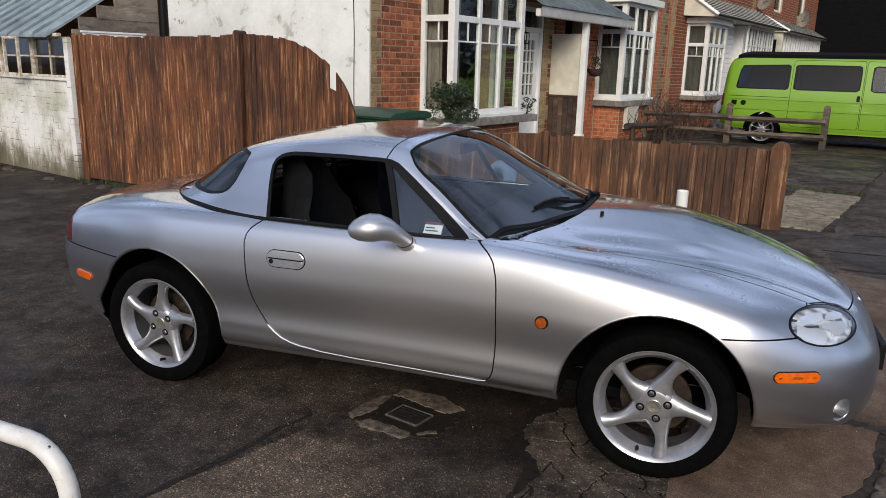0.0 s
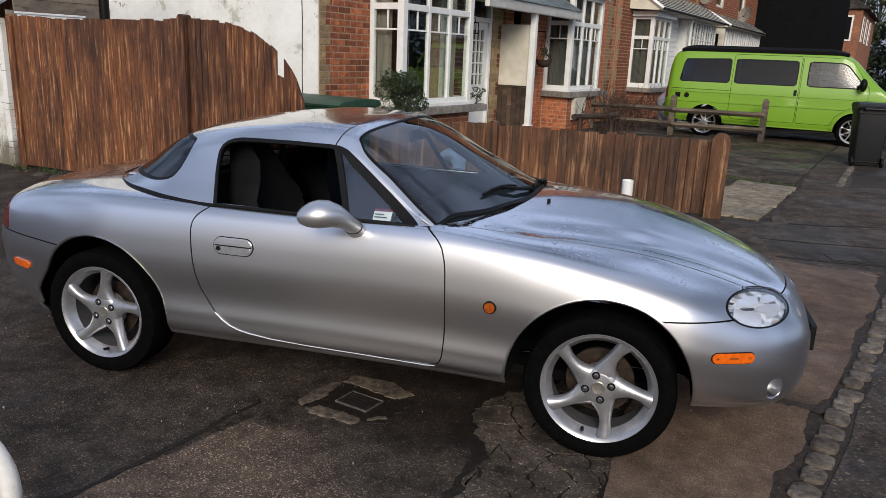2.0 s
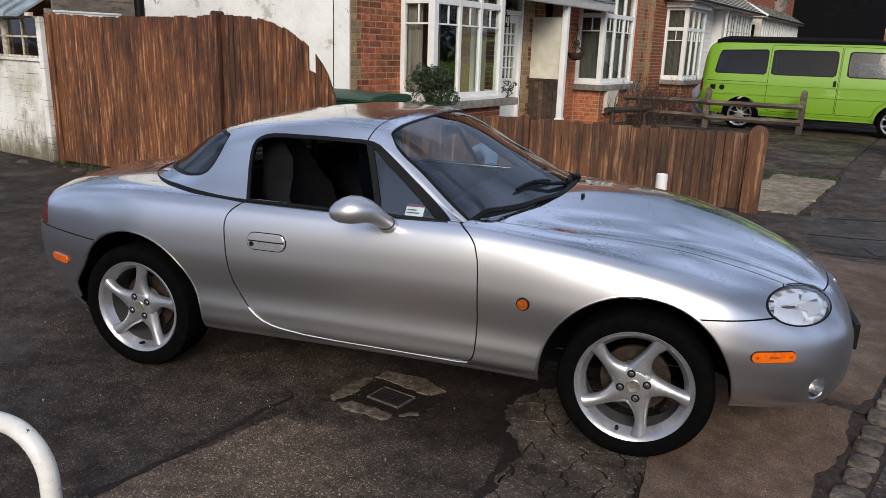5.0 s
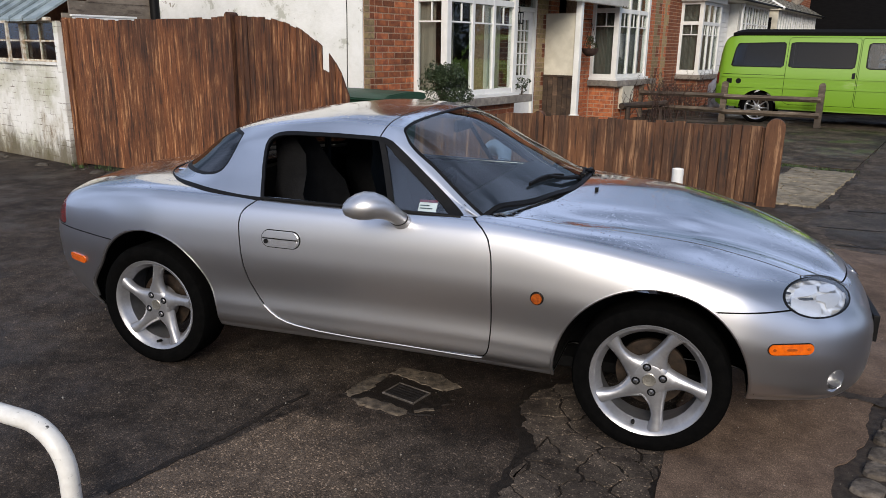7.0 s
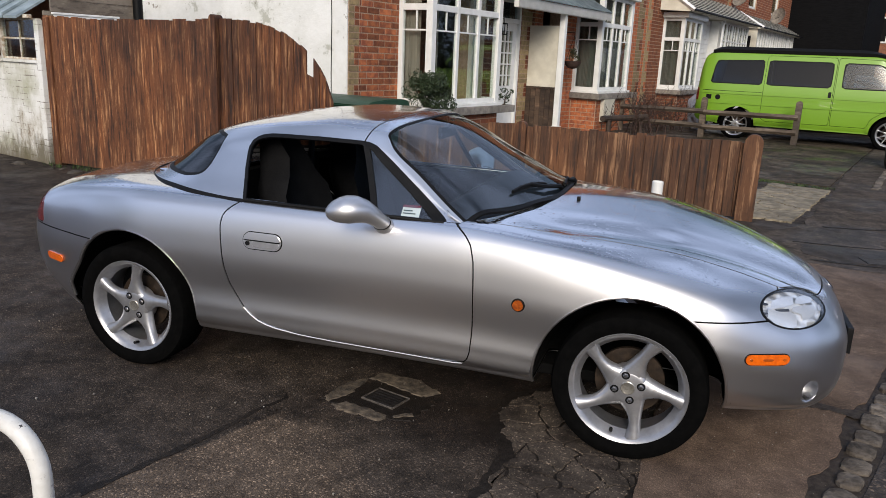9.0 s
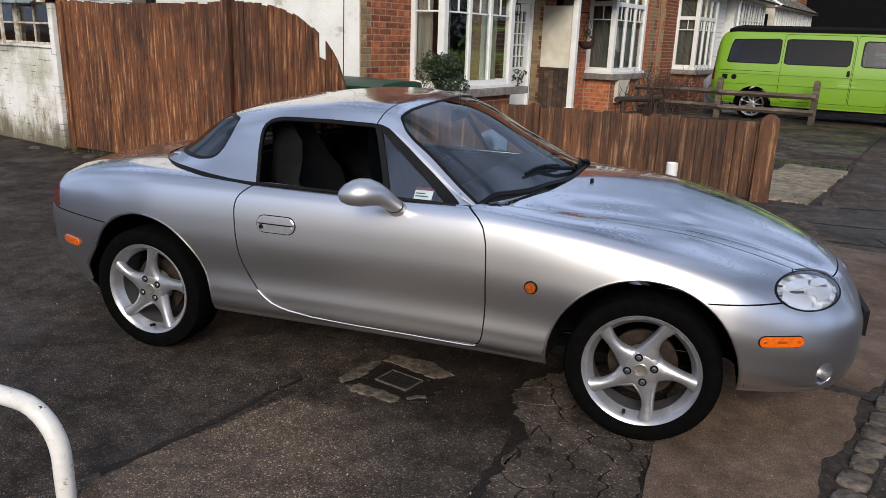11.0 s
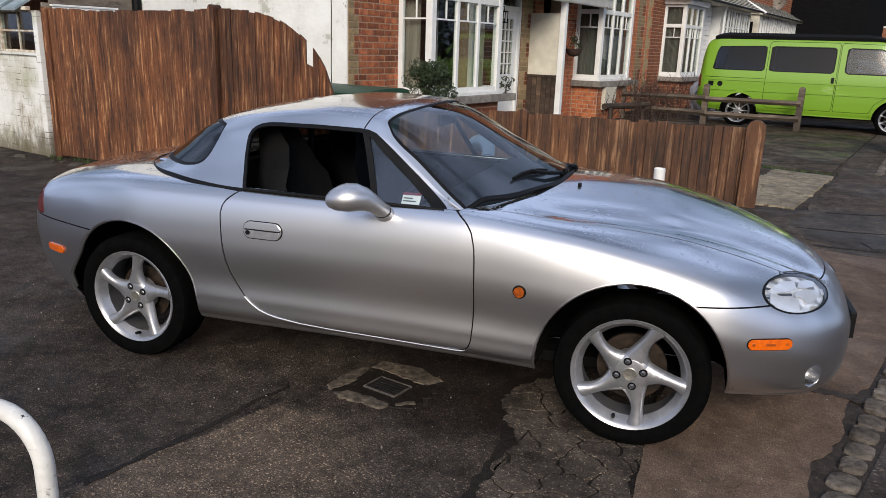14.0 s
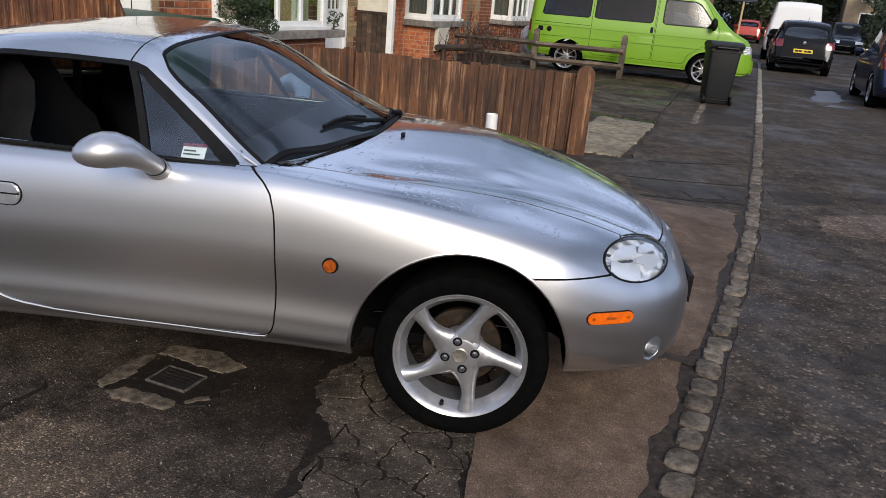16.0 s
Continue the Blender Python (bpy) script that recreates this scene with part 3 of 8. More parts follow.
# ---- fences ----
def feather_board(w, h0, h1, thick, mat):
    """An upright board, thicker on one edge than the other, with a top that may slope."""
    bm = bmesh.new()
    pts = [(0, -thick), (0.004, -thick - 0.003), (w, -0.006), (w, 0.004), (0, 0.004)]
    low = [bm.verts.new((x, y, 0)) for x, y in pts]
    high = [bm.verts.new((x, y, h0 + (h1 - h0) * x / w)) for x, y in pts]
    n = len(pts)
    for k in range(n):
        bm.faces.new((low[k], low[(k + 1) % n], high[(k + 1) % n], high[k]))
    bm.faces.new(low[::-1])
    bm.faces.new(high)
    bmesh.ops.recalc_face_normals(bm, faces=bm.faces[:])
    return mesh_of("board", bm, mat)


def slat_board(w, h0, h1, mat):
    """An upright slat with rounded edges and a gap to its neighbour."""
    bm = bmesh.new()
    pts = [(0, 0.004), (0, -0.010), (w * 0.12, -0.019), (w * 0.5, -0.023), (w * 0.88, -0.019), (w, -0.010), (w, 0.004)]
    low = [bm.verts.new((x, y, 0)) for x, y in pts]
    high = [bm.verts.new((x, y, h0 + (h1 - h0) * x / w)) for x, y in pts]
    n = len(pts)
    for k in range(n):
        bm.faces.new((low[k], low[(k + 1) % n], high[(k + 1) % n], high[k]))
    bm.faces.new(low[::-1])
    bm.faces.new(high)
    bmesh.ops.recalc_face_normals(bm, faces=bm.faces[:])
    return mesh_of("board", bm, mat)


def tall_top(x):
    """Height of the tall fence's top along its length: level, then a falling curve."""
    if x < 2.95:
        return 1.72 - 0.025 * math.sin(x / 2.6 * math.pi)
    u = min(1.0, (x - 2.95) / 1.17)
    return 1.72 - 0.92 * (1 - math.sqrt(max(0.0, 1 - u * u)))


tall = thing("tall_fence", "tall reddish-brown weathered featherboard fence with curved end", "fence", pose(-6.10, 3.66, 0, 0, 0, -8))
x = 0.0
while x < 4.08:
    w = random.uniform(0.072, 0.084) if x > 2.7 else random.uniform(0.07, 0.095)
    j = random.uniform(-0.012, 0.012)
    if x > 2.7:
        snap = 0.21 if 3.80 < x + w / 2 < 3.88 else 0.0
        me = slat_board(w - 0.004, tall_top(x) + j - snap, tall_top(x + w) + j - snap * 0.8, FENCE)
    else:
        me = feather_board(w + 0.008, tall_top(x) + j, tall_top(x + w) + j, random.uniform(0.014, 0.024), FENCE)
    part("board", me, FENCE, tall, m=pose(x, random.uniform(-0.004, 0.004), 0.03, 0, 0, random.uniform(-1.2, 1.2)))
    x += w
for z in (0.35, 1.0, 1.5):
    part("rail", box(0, 2.95 if z > 1.2 else 3.9, 0.006, 0.05, z, z + 0.07), FENCE, tall)
part("post", box(0.02, 0.12, -0.045, 0.08, 0, 1.74, 0.015), FENCE, tall)

low = thing("low_fence", "low brown weathered timber board fence with round-topped end post", "fence", pose(1.90, 4.50, 0, 0, 0, 176))
x = 0.06
while x < 4.4:
    w = random.uniform(0.085, 0.115)
    j = random.uniform(-0.014, 0.014)
    me = feather_board(w + 0.006, 0.76 + j, 0.76 + j + random.uniform(-0.006, 0.006), random.uniform(0.016, 0.024), LOWFENCE)
    part("board", me, LOWFENCE, low, m=pose(x + w, random.uniform(-0.004, 0.004), 0.02, 0, 0, 180 + random.uniform(-0.8, 0.8)))
    x += w
for z in (0.2, 0.55):
    part("rail", box(0, 4.4, -0.06, -0.008, z, z + 0.07), LOWFENCE, low)


def round_post(h, w, d):
    bm = bmesh.new()
    prof = [(-w / 2, 0), (w / 2, 0)] + [(w / 2 * math.cos(a), h - w / 2 + w / 2 * math.sin(a)) for a in [math.pi * k / 10 for k in range(11)]]
    f = [bm.verts.new((x, -d / 2, z)) for x, z in prof]
    g = [bm.verts.new((x, d / 2, z)) for x, z in prof]
    n = len(prof)
    for k in range(n):
        bm.faces.new((f[k], f[(k + 1) % n], g[(k + 1) % n], g[k]))
    bm.faces.new(f[::-1])
    bm.faces.new(g)
    bmesh.ops.recalc_face_normals(bm, faces=bm.faces[:])
    return bm


for px, h, w in ((0.03, 0.865, 0.175), (2.42, 0.83, 0.125)):
    part("post", round_post(h, w, 0.11), LOWFENCE, low, m=pose(px, 0.03, 0))
part("post", round_post(1.80, 0.085, 0.12), FENCE, tall, "round-topped post", m=pose(2.655, -0.015, 0))

# ---- bodywork: lofted skins that are cut into panels ----
def curve(*pairs):
    """A smooth curve through (x, value) pairs that does not overshoot."""
    xs = np.array([p[0] for p in pairs], float)
    ys = np.array([p[1] for p in pairs], float)
    h = np.diff(xs)
    d = np.diff(ys) / h
    m = np.zeros(len(xs))
    m[0], m[-1] = d[0], d[-1]
    for i in range(1, len(xs) - 1):
        if d[i - 1] * d[i] > 0:
            w1, w2 = 2 * h[i] + h[i - 1], h[i] + 2 * h[i - 1]
            m[i] = (w1 + w2) / (w1 / d[i - 1] + w2 / d[i])

    def value(x):
        x = min(max(x, xs[0]), xs[-1])
        i = min(int(np.searchsorted(xs, x, side="right")) - 1, len(h) - 1)
        t = (x - xs[i]) / h[i]
        return float((1 + 2 * t) * (1 - t) ** 2 * ys[i] + t * (1 - t) ** 2 * h[i] * m[i] + t * t * (3 - 2 * t) * ys[i + 1] + t * t * (t - 1) * h[i] * m[i + 1])

    return value


def bend(points, per):
    """A smooth line through the control points of a cross-section."""
    P = [np.array(p, float) for p in points]
    P = [2 * P[0] - P[1]] + P + [2 * P[-1] - P[-2]]
    P[0] = np.array([-P[2][0], P[2][1]])
    out = []
    for i in range(1, len(P) - 2):
        for k in range(per):
            t = k / per
            a, b, c, d = P[i - 1:i + 3]
            out.append(0.5 * (2 * b + (c - a) * t + (2 * a - 5 * b + 4 * c - d) * t * t + (3 * b - a - 3 * c + d) * t ** 3))
    out.append(P[-2])
    return out


class Skin:
    """A sheet of polygons that can be cut by fields."""

    def __init__(self, verts, faces):
        self.v = np.array(verts, float).reshape(-1, 3)
        self.f = faces

    def cut(self, field):
        """The part where the field is positive."""
        val = np.array([field(*p) for p in self.v.tolist()])
        val[np.abs(val) < 1e-7] = 1e-7
        verts = list(self.v)
        made = {}
        faces = []
        for f in self.f:
            s = [val[i] > 0 for i in f]
            if all(s):
                faces.append(f)
                continue
            if not any(s):
                continue
            g = []
            n = len(f)
            for k in range(n):
                i, j = f[k], f[(k + 1) % n]
                if s[k]:
                    g.append(i)
                if s[k] != s[(k + 1) % n]:
                    key = (min(i, j), max(i, j))
                    if key not in made:
                        t = val[i] / (val[i] - val[j])
                        made[key] = len(verts)
                        verts.append(self.v[i] + (self.v[j] - self.v[i]) * t)
                    g.append(made[key])
            if len(g) > 2:
                faces.append(g)
        used = sorted({i for f in faces for i in f})
        at = {i: k for k, i in enumerate(used)}
        return Skin([verts[i] for i in used], [[at[i] for i in f] for f in faces])

    def refine(self, near, times=1):
        """Splits the faces that have a corner where near is positive into smaller ones."""
        skin = self
        for _ in range(times):
            val = [near(*p) > 0 for p in skin.v.tolist()]
            verts = list(skin.v)
            made = {}
            faces = []
            for f in skin.f:
                if not any(val[i] for i in f):
                    faces.append(f)
                    continue
                n = len(f)
                mids = []
                for k in range(n):
                    i, j = f[k], f[(k + 1) % n]
                    key = (min(i, j), max(i, j))
                    if key not in made:
                        made[key] = len(verts)
                        verts.append((skin.v[i] + skin.v[j]) / 2)
                    mids.append(made[key])
                c = len(verts)
                verts.append(sum(skin.v[i] for i in f) / n)
                for k in range(n):
                    faces.append([f[k], mids[k], c, mids[k - 1]])
            skin = Skin(verts, faces)
        return skin

    def both(self, field, gap=0.0):
        return self.cut(lambda x, y, z: field(x, y, z) - gap), self.cut(lambda x, y, z: -field(x, y, z) - gap)

    def bm(self, thick=0.004, shift=0.0):
        used = sorted({i for f in self.f for i in f})
        at = {i: k for k, i in enumerate(used)}
        b = bmesh.new()
        vs = [b.verts.new(self.v[i]) for i in used]
        for f in self.f:
            idx = []
            for i in f:
                if not idx or idx[-1] != i:
                    idx.append(i)
            if len(set(idx)) == len(idx) > 2:
                try:
                    b.faces.new([vs[at[i]] for i in idx])
                except ValueError:
                    pass
        bmesh.ops.remove_doubles(b, verts=b.verts[:], dist=2e-5)
        b.normal_update()
        if shift:
            for v in b.verts:
                v.co += v.normal * shift
        if thick:
            rim = [e for e in b.edges if len(e.link_faces) == 1]
            top = {v: b.verts.new(v.co - v.normal * thick) for v in list(b.verts)}
            old = list(b.faces)
            for f in old:
                b.faces.new([top[v] for v in reversed(f.verts)])
            for e in rim:
                u, w = e.verts
                lp = e.link_loops[0]
                u, w = lp.vert, lp.link_loop_next.vert
                try:
                    b.faces.new((w, u, top[u], top[w]))
                except ValueError:
                    pass
        return b


def loft(stations, section, per=6):
    """A skin of both halves, from the sections at the stations."""
    rings = []
    for x in stations:
        half = bend(section(x), per)
        ring = [(x, -y, z) for y, z in reversed(half)] + [(x, y, z) for y, z in half[1:]]
        rings.append(ring)
    n = len(rings[0])
    verts = [p for r in rings for p in r]
    faces = []
    for i in range(len(rings) - 1):
        for k in range(n - 1):
            faces.append([(i + 1) * n + k, (i + 1) * n + k + 1, i * n + k + 1, i * n + k])
    return Skin(verts, faces)


def stretch_points(lo, hi, count, ends=0.0):
    """Stations from lo to hi, closer together near the ends."""
    u = [k / (count - 1) for k in range(count)]
    return [lo + (hi - lo) * ((1 - ends) * t + ends * (0.5 - 0.5 * math.cos(math.pi * t))) for t in u]


def outline(points, r=0.0):
    """Distance inside a closed outline of (a, b) points: positive within, corners rounded by r."""
    P = [(float(a), float(b)) for a, b in points]
    E = [(*u, v[0] - u[0], v[1] - u[1]) for u, v in zip(P, P[1:] + P[:1])]

    def dist(a, b):
        inside = False
        best = 1e9
        for ux, uy, ex, ey in E:
            wx, wy = a - ux, b - uy
            t = min(1.0, max(0.0, (wx * ex + wy * ey) / (ex * ex + ey * ey)))
            best = min(best, (wx - ex * t) ** 2 + (wy - ey * t) ** 2)
            if (uy > b) != (uy + ey > b) and a < ex * wy / ey + ux:
                inside = not inside
        best = math.sqrt(best)
        return (best if inside else -best) + r

    return dist


def panel(name, skin, mat, parent, label="", thick=0.004, shift=0.0):
    return part(name, skin.bm(thick, shift), mat, parent, label, smooth=50)


# ---- wheels ----
NUTSTEEL = plain("wheel_nut_steel", (0.20, 0.20, 0.205), (0.13, 0.13, 0.135), 90, 0.35, 0.1, metal=0.9)
CAPMETAL = plain("cap_metal", (0.42, 0.40, 0.35), (0.30, 0.285, 0.25), 120, 0.35, 0.1, metal=0.8)
def alloy_wheel(parent, at, tyre_r, rim_r, width, spokes, twist, side=-1, hollow=0.05, label="", nuts=4, mat=None, slim=1.0, turn=0.0):
    """Tyre, rim, spokes, hub, nuts, disc. side: -1 faces to the car's right."""
    m = Matrix.Translation(at) @ (Matrix.Rotation(math.pi, 4, "Z") if side > 0 else Matrix.Identity(4))
    mat = mat or ALLOY
    hw = width / 2
    prof = [(rim_r - 0.012, hw * 0.8), (rim_r + 0.008, hw * 0.93), (rim_r + 0.03, hw), (tyre_r - 0.03, hw), (tyre_r - 0.008, hw * 0.9), (tyre_r, hw * 0.72),
            (tyre_r, -hw * 0.72), (tyre_r - 0.008, -hw * 0.9), (tyre_r - 0.03, -hw), (rim_r + 0.03, -hw), (rim_r + 0.008, -hw * 0.93), (rim_r - 0.012, -hw * 0.8)]
    tyre = part("tyre", lathe(prof, 72), TYRE, parent, smooth=35, m=m)
    prof = [(rim_r - 0.02, hw * 0.8), (rim_r - 0.030, 0), (rim_r - 0.038, -hw * 0.45), (rim_r - 0.020, -hw * 0.74), (rim_r - 0.013, -hw * 0.86), (rim_r, -hw * 0.92),
            (rim_r + 0.003, -hw * 0.88), (rim_r - 0.006, -hw * 0.8)]
    rim = part("rim", lathe(prof, 72), mat, parent, smooth=35, m=m)
    face = -hw * 0.80
    for k in range(spokes):
        bm = bmesh.new()
        a0 = k * math.tau / spokes + turn
        prev = None
        steps = 9
        for i in range(steps):
            t = i / (steps - 1)
            r = 0.03 + (rim_r - 0.046) * t
            a = a0 + twist * t ** 1.3
            half = slim * (0.074 - 0.146 * t + 0.105 * t * t)
            y = face + hollow * (1 - t) ** 1.5 * (1 - 0.5 * math.cos(t * 2)) * 0.7
            lean = 0.010 * math.sin(math.pi * t)
            ring = []
            for u, d in ((-1, 0.026), (-0.92, 0.004), (-0.45, -0.006), (0.45, -0.008 + lean * 0.4), (0.92, 0.002 + lean), (1, 0.026)):
                ang = Vector((math.cos(a), 0, math.sin(a))) * r + Vector((-math.sin(a), 0, math.cos(a))) * (half * u)
                ring.append(bm.verts.new((ang.x, y + d, ang.z)))
            if prev:
                for q in range(5):
                    bm.faces.new((prev[q], prev[q + 1], ring[q + 1], ring[q]))
                bm.faces.new((prev[5], prev[0], ring[0], ring[5]))
            else:
                bm.faces.new(ring)
            prev = ring
        bm.faces.new(prev[::-1])
        bmesh.ops.recalc_face_normals(bm, faces=bm.faces[:])
        part("spoke", bm, mat, rim, smooth=60)
    y0 = face + hollow * 0.36
    part("hub", lathe([(0.0001, y0 - 0.0115), (0.052, y0 - 0.0115), (0.066, y0 - 0.008), (0.078, y0 + 0.002), (0.082, y0 + 0.014), (0.082, y0 + 0.05), (0.0001, y0 + 0.05)], 32), mat, rim, smooth=35)
    part("cap", lathe([(0.0001, y0 - 0.0140), (0.020, y0 - 0.0140), (0.024, y0 - 0.0150), (0.0265, y0 - 0.0135), (0.0265, y0 - 0.010), (0.0001, y0 - 0.010)], 24), CAPMETAL, rim, smooth=35)
    for k in range(nuts):
        a = k * math.tau / nuts + 0.45 + turn
        c = Matrix.Translation((0.050 * math.cos(a), 0, 0.050 * math.sin(a)))
        part("socket", lathe([(0.0001, y0 - 0.0120), (0.0155, y0 - 0.0125), (0.0165, y0 - 0.0110), (0.0001, y0 - 0.009)], 14), BLACK, rim, m=c)
        part("nut", lathe([(0.0001, y0 - 0.0175), (0.006, y0 - 0.0170), (0.0105, y0 - 0.0140), (0.0110, y0 - 0.011), (0.0001, y0 - 0.010)], 6), NUTSTEEL, rim, m=c)
    va = turn + 3.11
    part("valve", tube([((rim_r - 0.034) * math.cos(va), face + 0.012, (rim_r - 0.034) * math.sin(va)), ((rim_r - 0.040) * math.cos(va), face - 0.014, (rim_r - 0.040) * math.sin(va))], 0.007, 8), BLACK, rim)
    part("brake_disc", lathe([(0.0001, face + 0.075), (0.06, face + 0.070), (0.065, face + 0.085), (rim_r * 0.60, face + 0.085), (rim_r * 0.60, face + 0.105), (0.0001, face + 0.105)], 40),
         DISC, parent, smooth=35, m=m)
    return tyre, rim, m


DISC = plain("rusty_disc", (0.055, 0.037, 0.025), (0.022, 0.016, 0.012), 30, 0.5, 0.1, metal=0.6)
SEATS = plain("black_leather", (0.0065, 0.0065, 0.007), (0.004, 0.004, 0.0045), 14, 0.7, 0.25, shine=0.1)
DASH = plain("dash_plastic", (0.013, 0.015, 0.020), (0.009, 0.010, 0.013), 30, 0.7, 0.0, shine=0.2)
CLEAR = glass("lamp_glass", (0.93, 0.95, 0.96))
def reflector_material():
    m, n, l, b = nodes_of("lamp_reflector")
    vec = place_coords(n, l, (1, 1, 2.2))
    swell = noise_of(n, l, vec, 13, 0)
    col = ramp_of(n, l, noise_of(n, l, vec, 30, 2), [(0.3, (0.90, 0.90, 0.92)), (0.7, (0.98, 0.98, 0.98))])
    l.new(col, b.inputs["Base Color"])
    b.inputs["Metallic"].default_value, b.inputs["Roughness"].default_value = 0.55, 0.14
    bump_of(n, l, b, swell, 1.0, 0.06)
    return m


REFLECTOR = reflector_material()
BOWL = plain("lamp_bowl", (0.93, 0.93, 0.94), (0.86, 0.86, 0.88), 40, 0.20, 0.0, metal=0.6)
BLACKCHROME = plain("black_chrome", (0.22, 0.22, 0.225), (0.16, 0.16, 0.165), 60, 0.25, 0.0, metal=0.8)
# corners, depth behind the lens, slope, finish
LAMP_FACETS = (
    ([(-0.66, 0.05), (-0.62, 0.42), (-0.35, 0.62), (-0.02, 0.60), (0.02, 0.22), (-0.25, 0.08)], 0.009, (0.06, 0.14), BOWL),
    ([(-0.70, -0.10), (-0.70, -0.50), (-0.45, -0.78), (0.05, -0.88), (0.28, -0.62), (0.24, -0.25), (-0.06, -0.10), (-0.4, -0.14)], 0.011, (-0.03, -0.10), BOWL),
    ([(0.02, 0.14), (0.0, -0.06), (0.28, -0.20), (0.34, -0.50), (0.62, -0.30), (0.74, 0.02), (0.66, 0.26), (0.3, 0.24)], 0.008, (0.06, 0.06), BOWL),
    ([(0.06, 0.36), (0.10, 0.66), (0.32, 0.74), (0.56, 0.60), (0.60, 0.38), (0.3, 0.30)], 0.007, (0.0, 0.16), BOWL),
    ([(0.78, 0.30), (0.82, 0.02), (0.92, 0.02), (0.86, 0.34)], 0.007, (0.0, 0.0), BOWL),
    ([(-0.55, -0.02), (-0.08, 0.06), (-0.05, -0.06), (-0.35, -0.10)], 0.012, (0.0, 0.0), BLACKCHROME),
)

# ---- the roadster ----
ROAD_W = curve((-1.98, 0.44), (-1.95, 0.53), (-1.87, 0.61), (-1.75, 0.675), (-1.55, 0.745), (-1.3, 0.81), (-1.05, 0.835), (-0.6, 0.83), (0.0, 0.82), (0.5, 0.823), (0.85, 0.835),
               (1.12, 0.84), (1.4, 0.81), (1.6, 0.745), (1.75, 0.66), (1.86, 0.53), (1.92, 0.38), (1.95, 0.22))
ROAD_C = curve((-1.98, 0.52), (-1.955, 0.68), (-1.93, 0.755), (-1.85, 0.80), (-1.65, 0.85), (-1.35, 0.882), (-1.0, 0.89), (0.4, 0.90), (0.72, 0.905), (1.1, 0.885), (1.4, 0.815), (1.6, 0.745),
               (1.75, 0.682), (1.86, 0.615), (1.92, 0.55), (1.95, 0.48))
ROAD_S = curve((-1.98, 0.51), (-1.955, 0.645), (-1.9, 0.73), (-1.75, 0.79), (-1.5, 0.845), (-1.2, 0.872), (-0.8, 0.872), (0.4, 0.862), (0.9, 0.838), (1.2, 0.80), (1.45, 0.735), (1.65, 0.665),
               (1.8, 0.60), (1.9, 0.53), (1.95, 0.46))
ROAD_E = curve((-1.98, 0.50), (-1.955, 0.60), (-1.9, 0.67), (-1.7, 0.745), (-1.4, 0.80), (-1.1, 0.822), (-0.6, 0.826), (0.4, 0.822), (0.8, 0.79), (1.15, 0.735), (1.4, 0.675), (1.6, 0.60),
               (1.78, 0.54), (1.9, 0.49), (1.95, 0.445))
ROAD_B = curve((-1.98, 0.42), (-1.94, 0.34), (-1.85, 0.285), (-1.7, 0.225), (-1.5, 0.172), (-1.2, 0.19), (-0.80, 0.234), (0.8, 0.245), (1.4, 0.242), (1.75, 0.24), (1.88, 0.27), (1.95, 0.34))


def road_section(x):
    w, c, s, e, b = ROAD_W(x), ROAD_C(x), ROAD_S(x), ROAD_E(x), ROAD_B(x)
    mid = b + (e - b) * 0.66
    k = 1.0 / (1.0 + (abs(x) / 0.95) ** 10)
    return [(0, c), (w * 0.40, c + (s - c) * 0.30), (w * 0.74, s), (w * 0.94, e), (w, mid), (w * (0.990 - 0.007 * k), b + (e - b) * 0.36), (w * (0.972 + 0.018 * k), b + (e - b) * 0.20),
            (w * (0.925 + 0.047 * k), b + (e - b) * 0.07), (w * (0.80 + 0.04 * k), b), (0, b)]


AXLES = (1.125, -1.14)
ARCH = 0.373


def arch_squeeze(a, x, z):
    """The arches are not quite round: tight ahead of the front wheel, flared low behind the rear one."""
    if x > a > 0:
        return 1.05
    if x < a < 0:
        return min(1.03, max(0.85, 1.03 - (0.47 - z) * 1.4))
    return 1.0


def arches(x, y, z):
    d = min(math.hypot((x - a) * arch_squeeze(a, x, z), z - 0.295) - ARCH for a in AXLES)
    return max(d, 0.40 - abs(y))


VALLEY = curve((0.5, 0.58), (0.75, 0.565), (1.17, 0.500), (1.40, 0.420), (1.60, 0.345), (1.74, 0.290), (1.9, 0.22))


def bonnet_relief(p):
    """The shallow channel between the wing's crest and the raised middle of the bonnet."""
    x, y, z = p
    if x < 0.55 or z < 0.5:
        return p
    ease = lambda t: t * t * (3 - 2 * t)
    a = ease(min(1.0, (x - 0.55) / 0.30)) * ease(min(1.0, max(0.0, (1.86 - x) / 0.14)))
    u = (abs(y) - VALLEY(x)) / 0.080
    return (x, y, z - 0.022 * a * math.exp(-u * u) + 0.006 * a * math.exp(-(abs(y) / 0.24) ** 4))


def cockpit(x, y, z):
    """Positive outside the opening for the cabin."""
    u = max(-0.99 - x, x - base_curve(y) + 0.010, abs(y) - (0.735 - 0.10 * max(0, -x - 0.55)))
    return u if z > 0.7 else 1.0


def base_curve(y):
    """Where the windscreen meets the scuttle."""
    return 0.73 - 0.30 * (abs(y) / 0.72) ** 2.4


roadster = thing("roadster", "silver two-seat roadster with matching hardtop and five-spoke alloy wheels", "car")
skin = loft(stretch_points(-1.98, 1.95, 150, 0.55), road_section, 11)
skin.v = np.array([bonnet_relief(p) for p in skin.v.tolist()])
skin = skin.cut(arches).cut(cockpit)
GAP = 0.0028
shell = skin
LAMP_C = Vector((1.674, 0.596, 0.637))
LAMP_N = Vector((-0.156, 0.945, 0.285)).normalized()
LAMP_U = Vector((0.986, 0.163, 0.0)).normalized()
LAMP_V = LAMP_U.cross(LAMP_N).normalized()


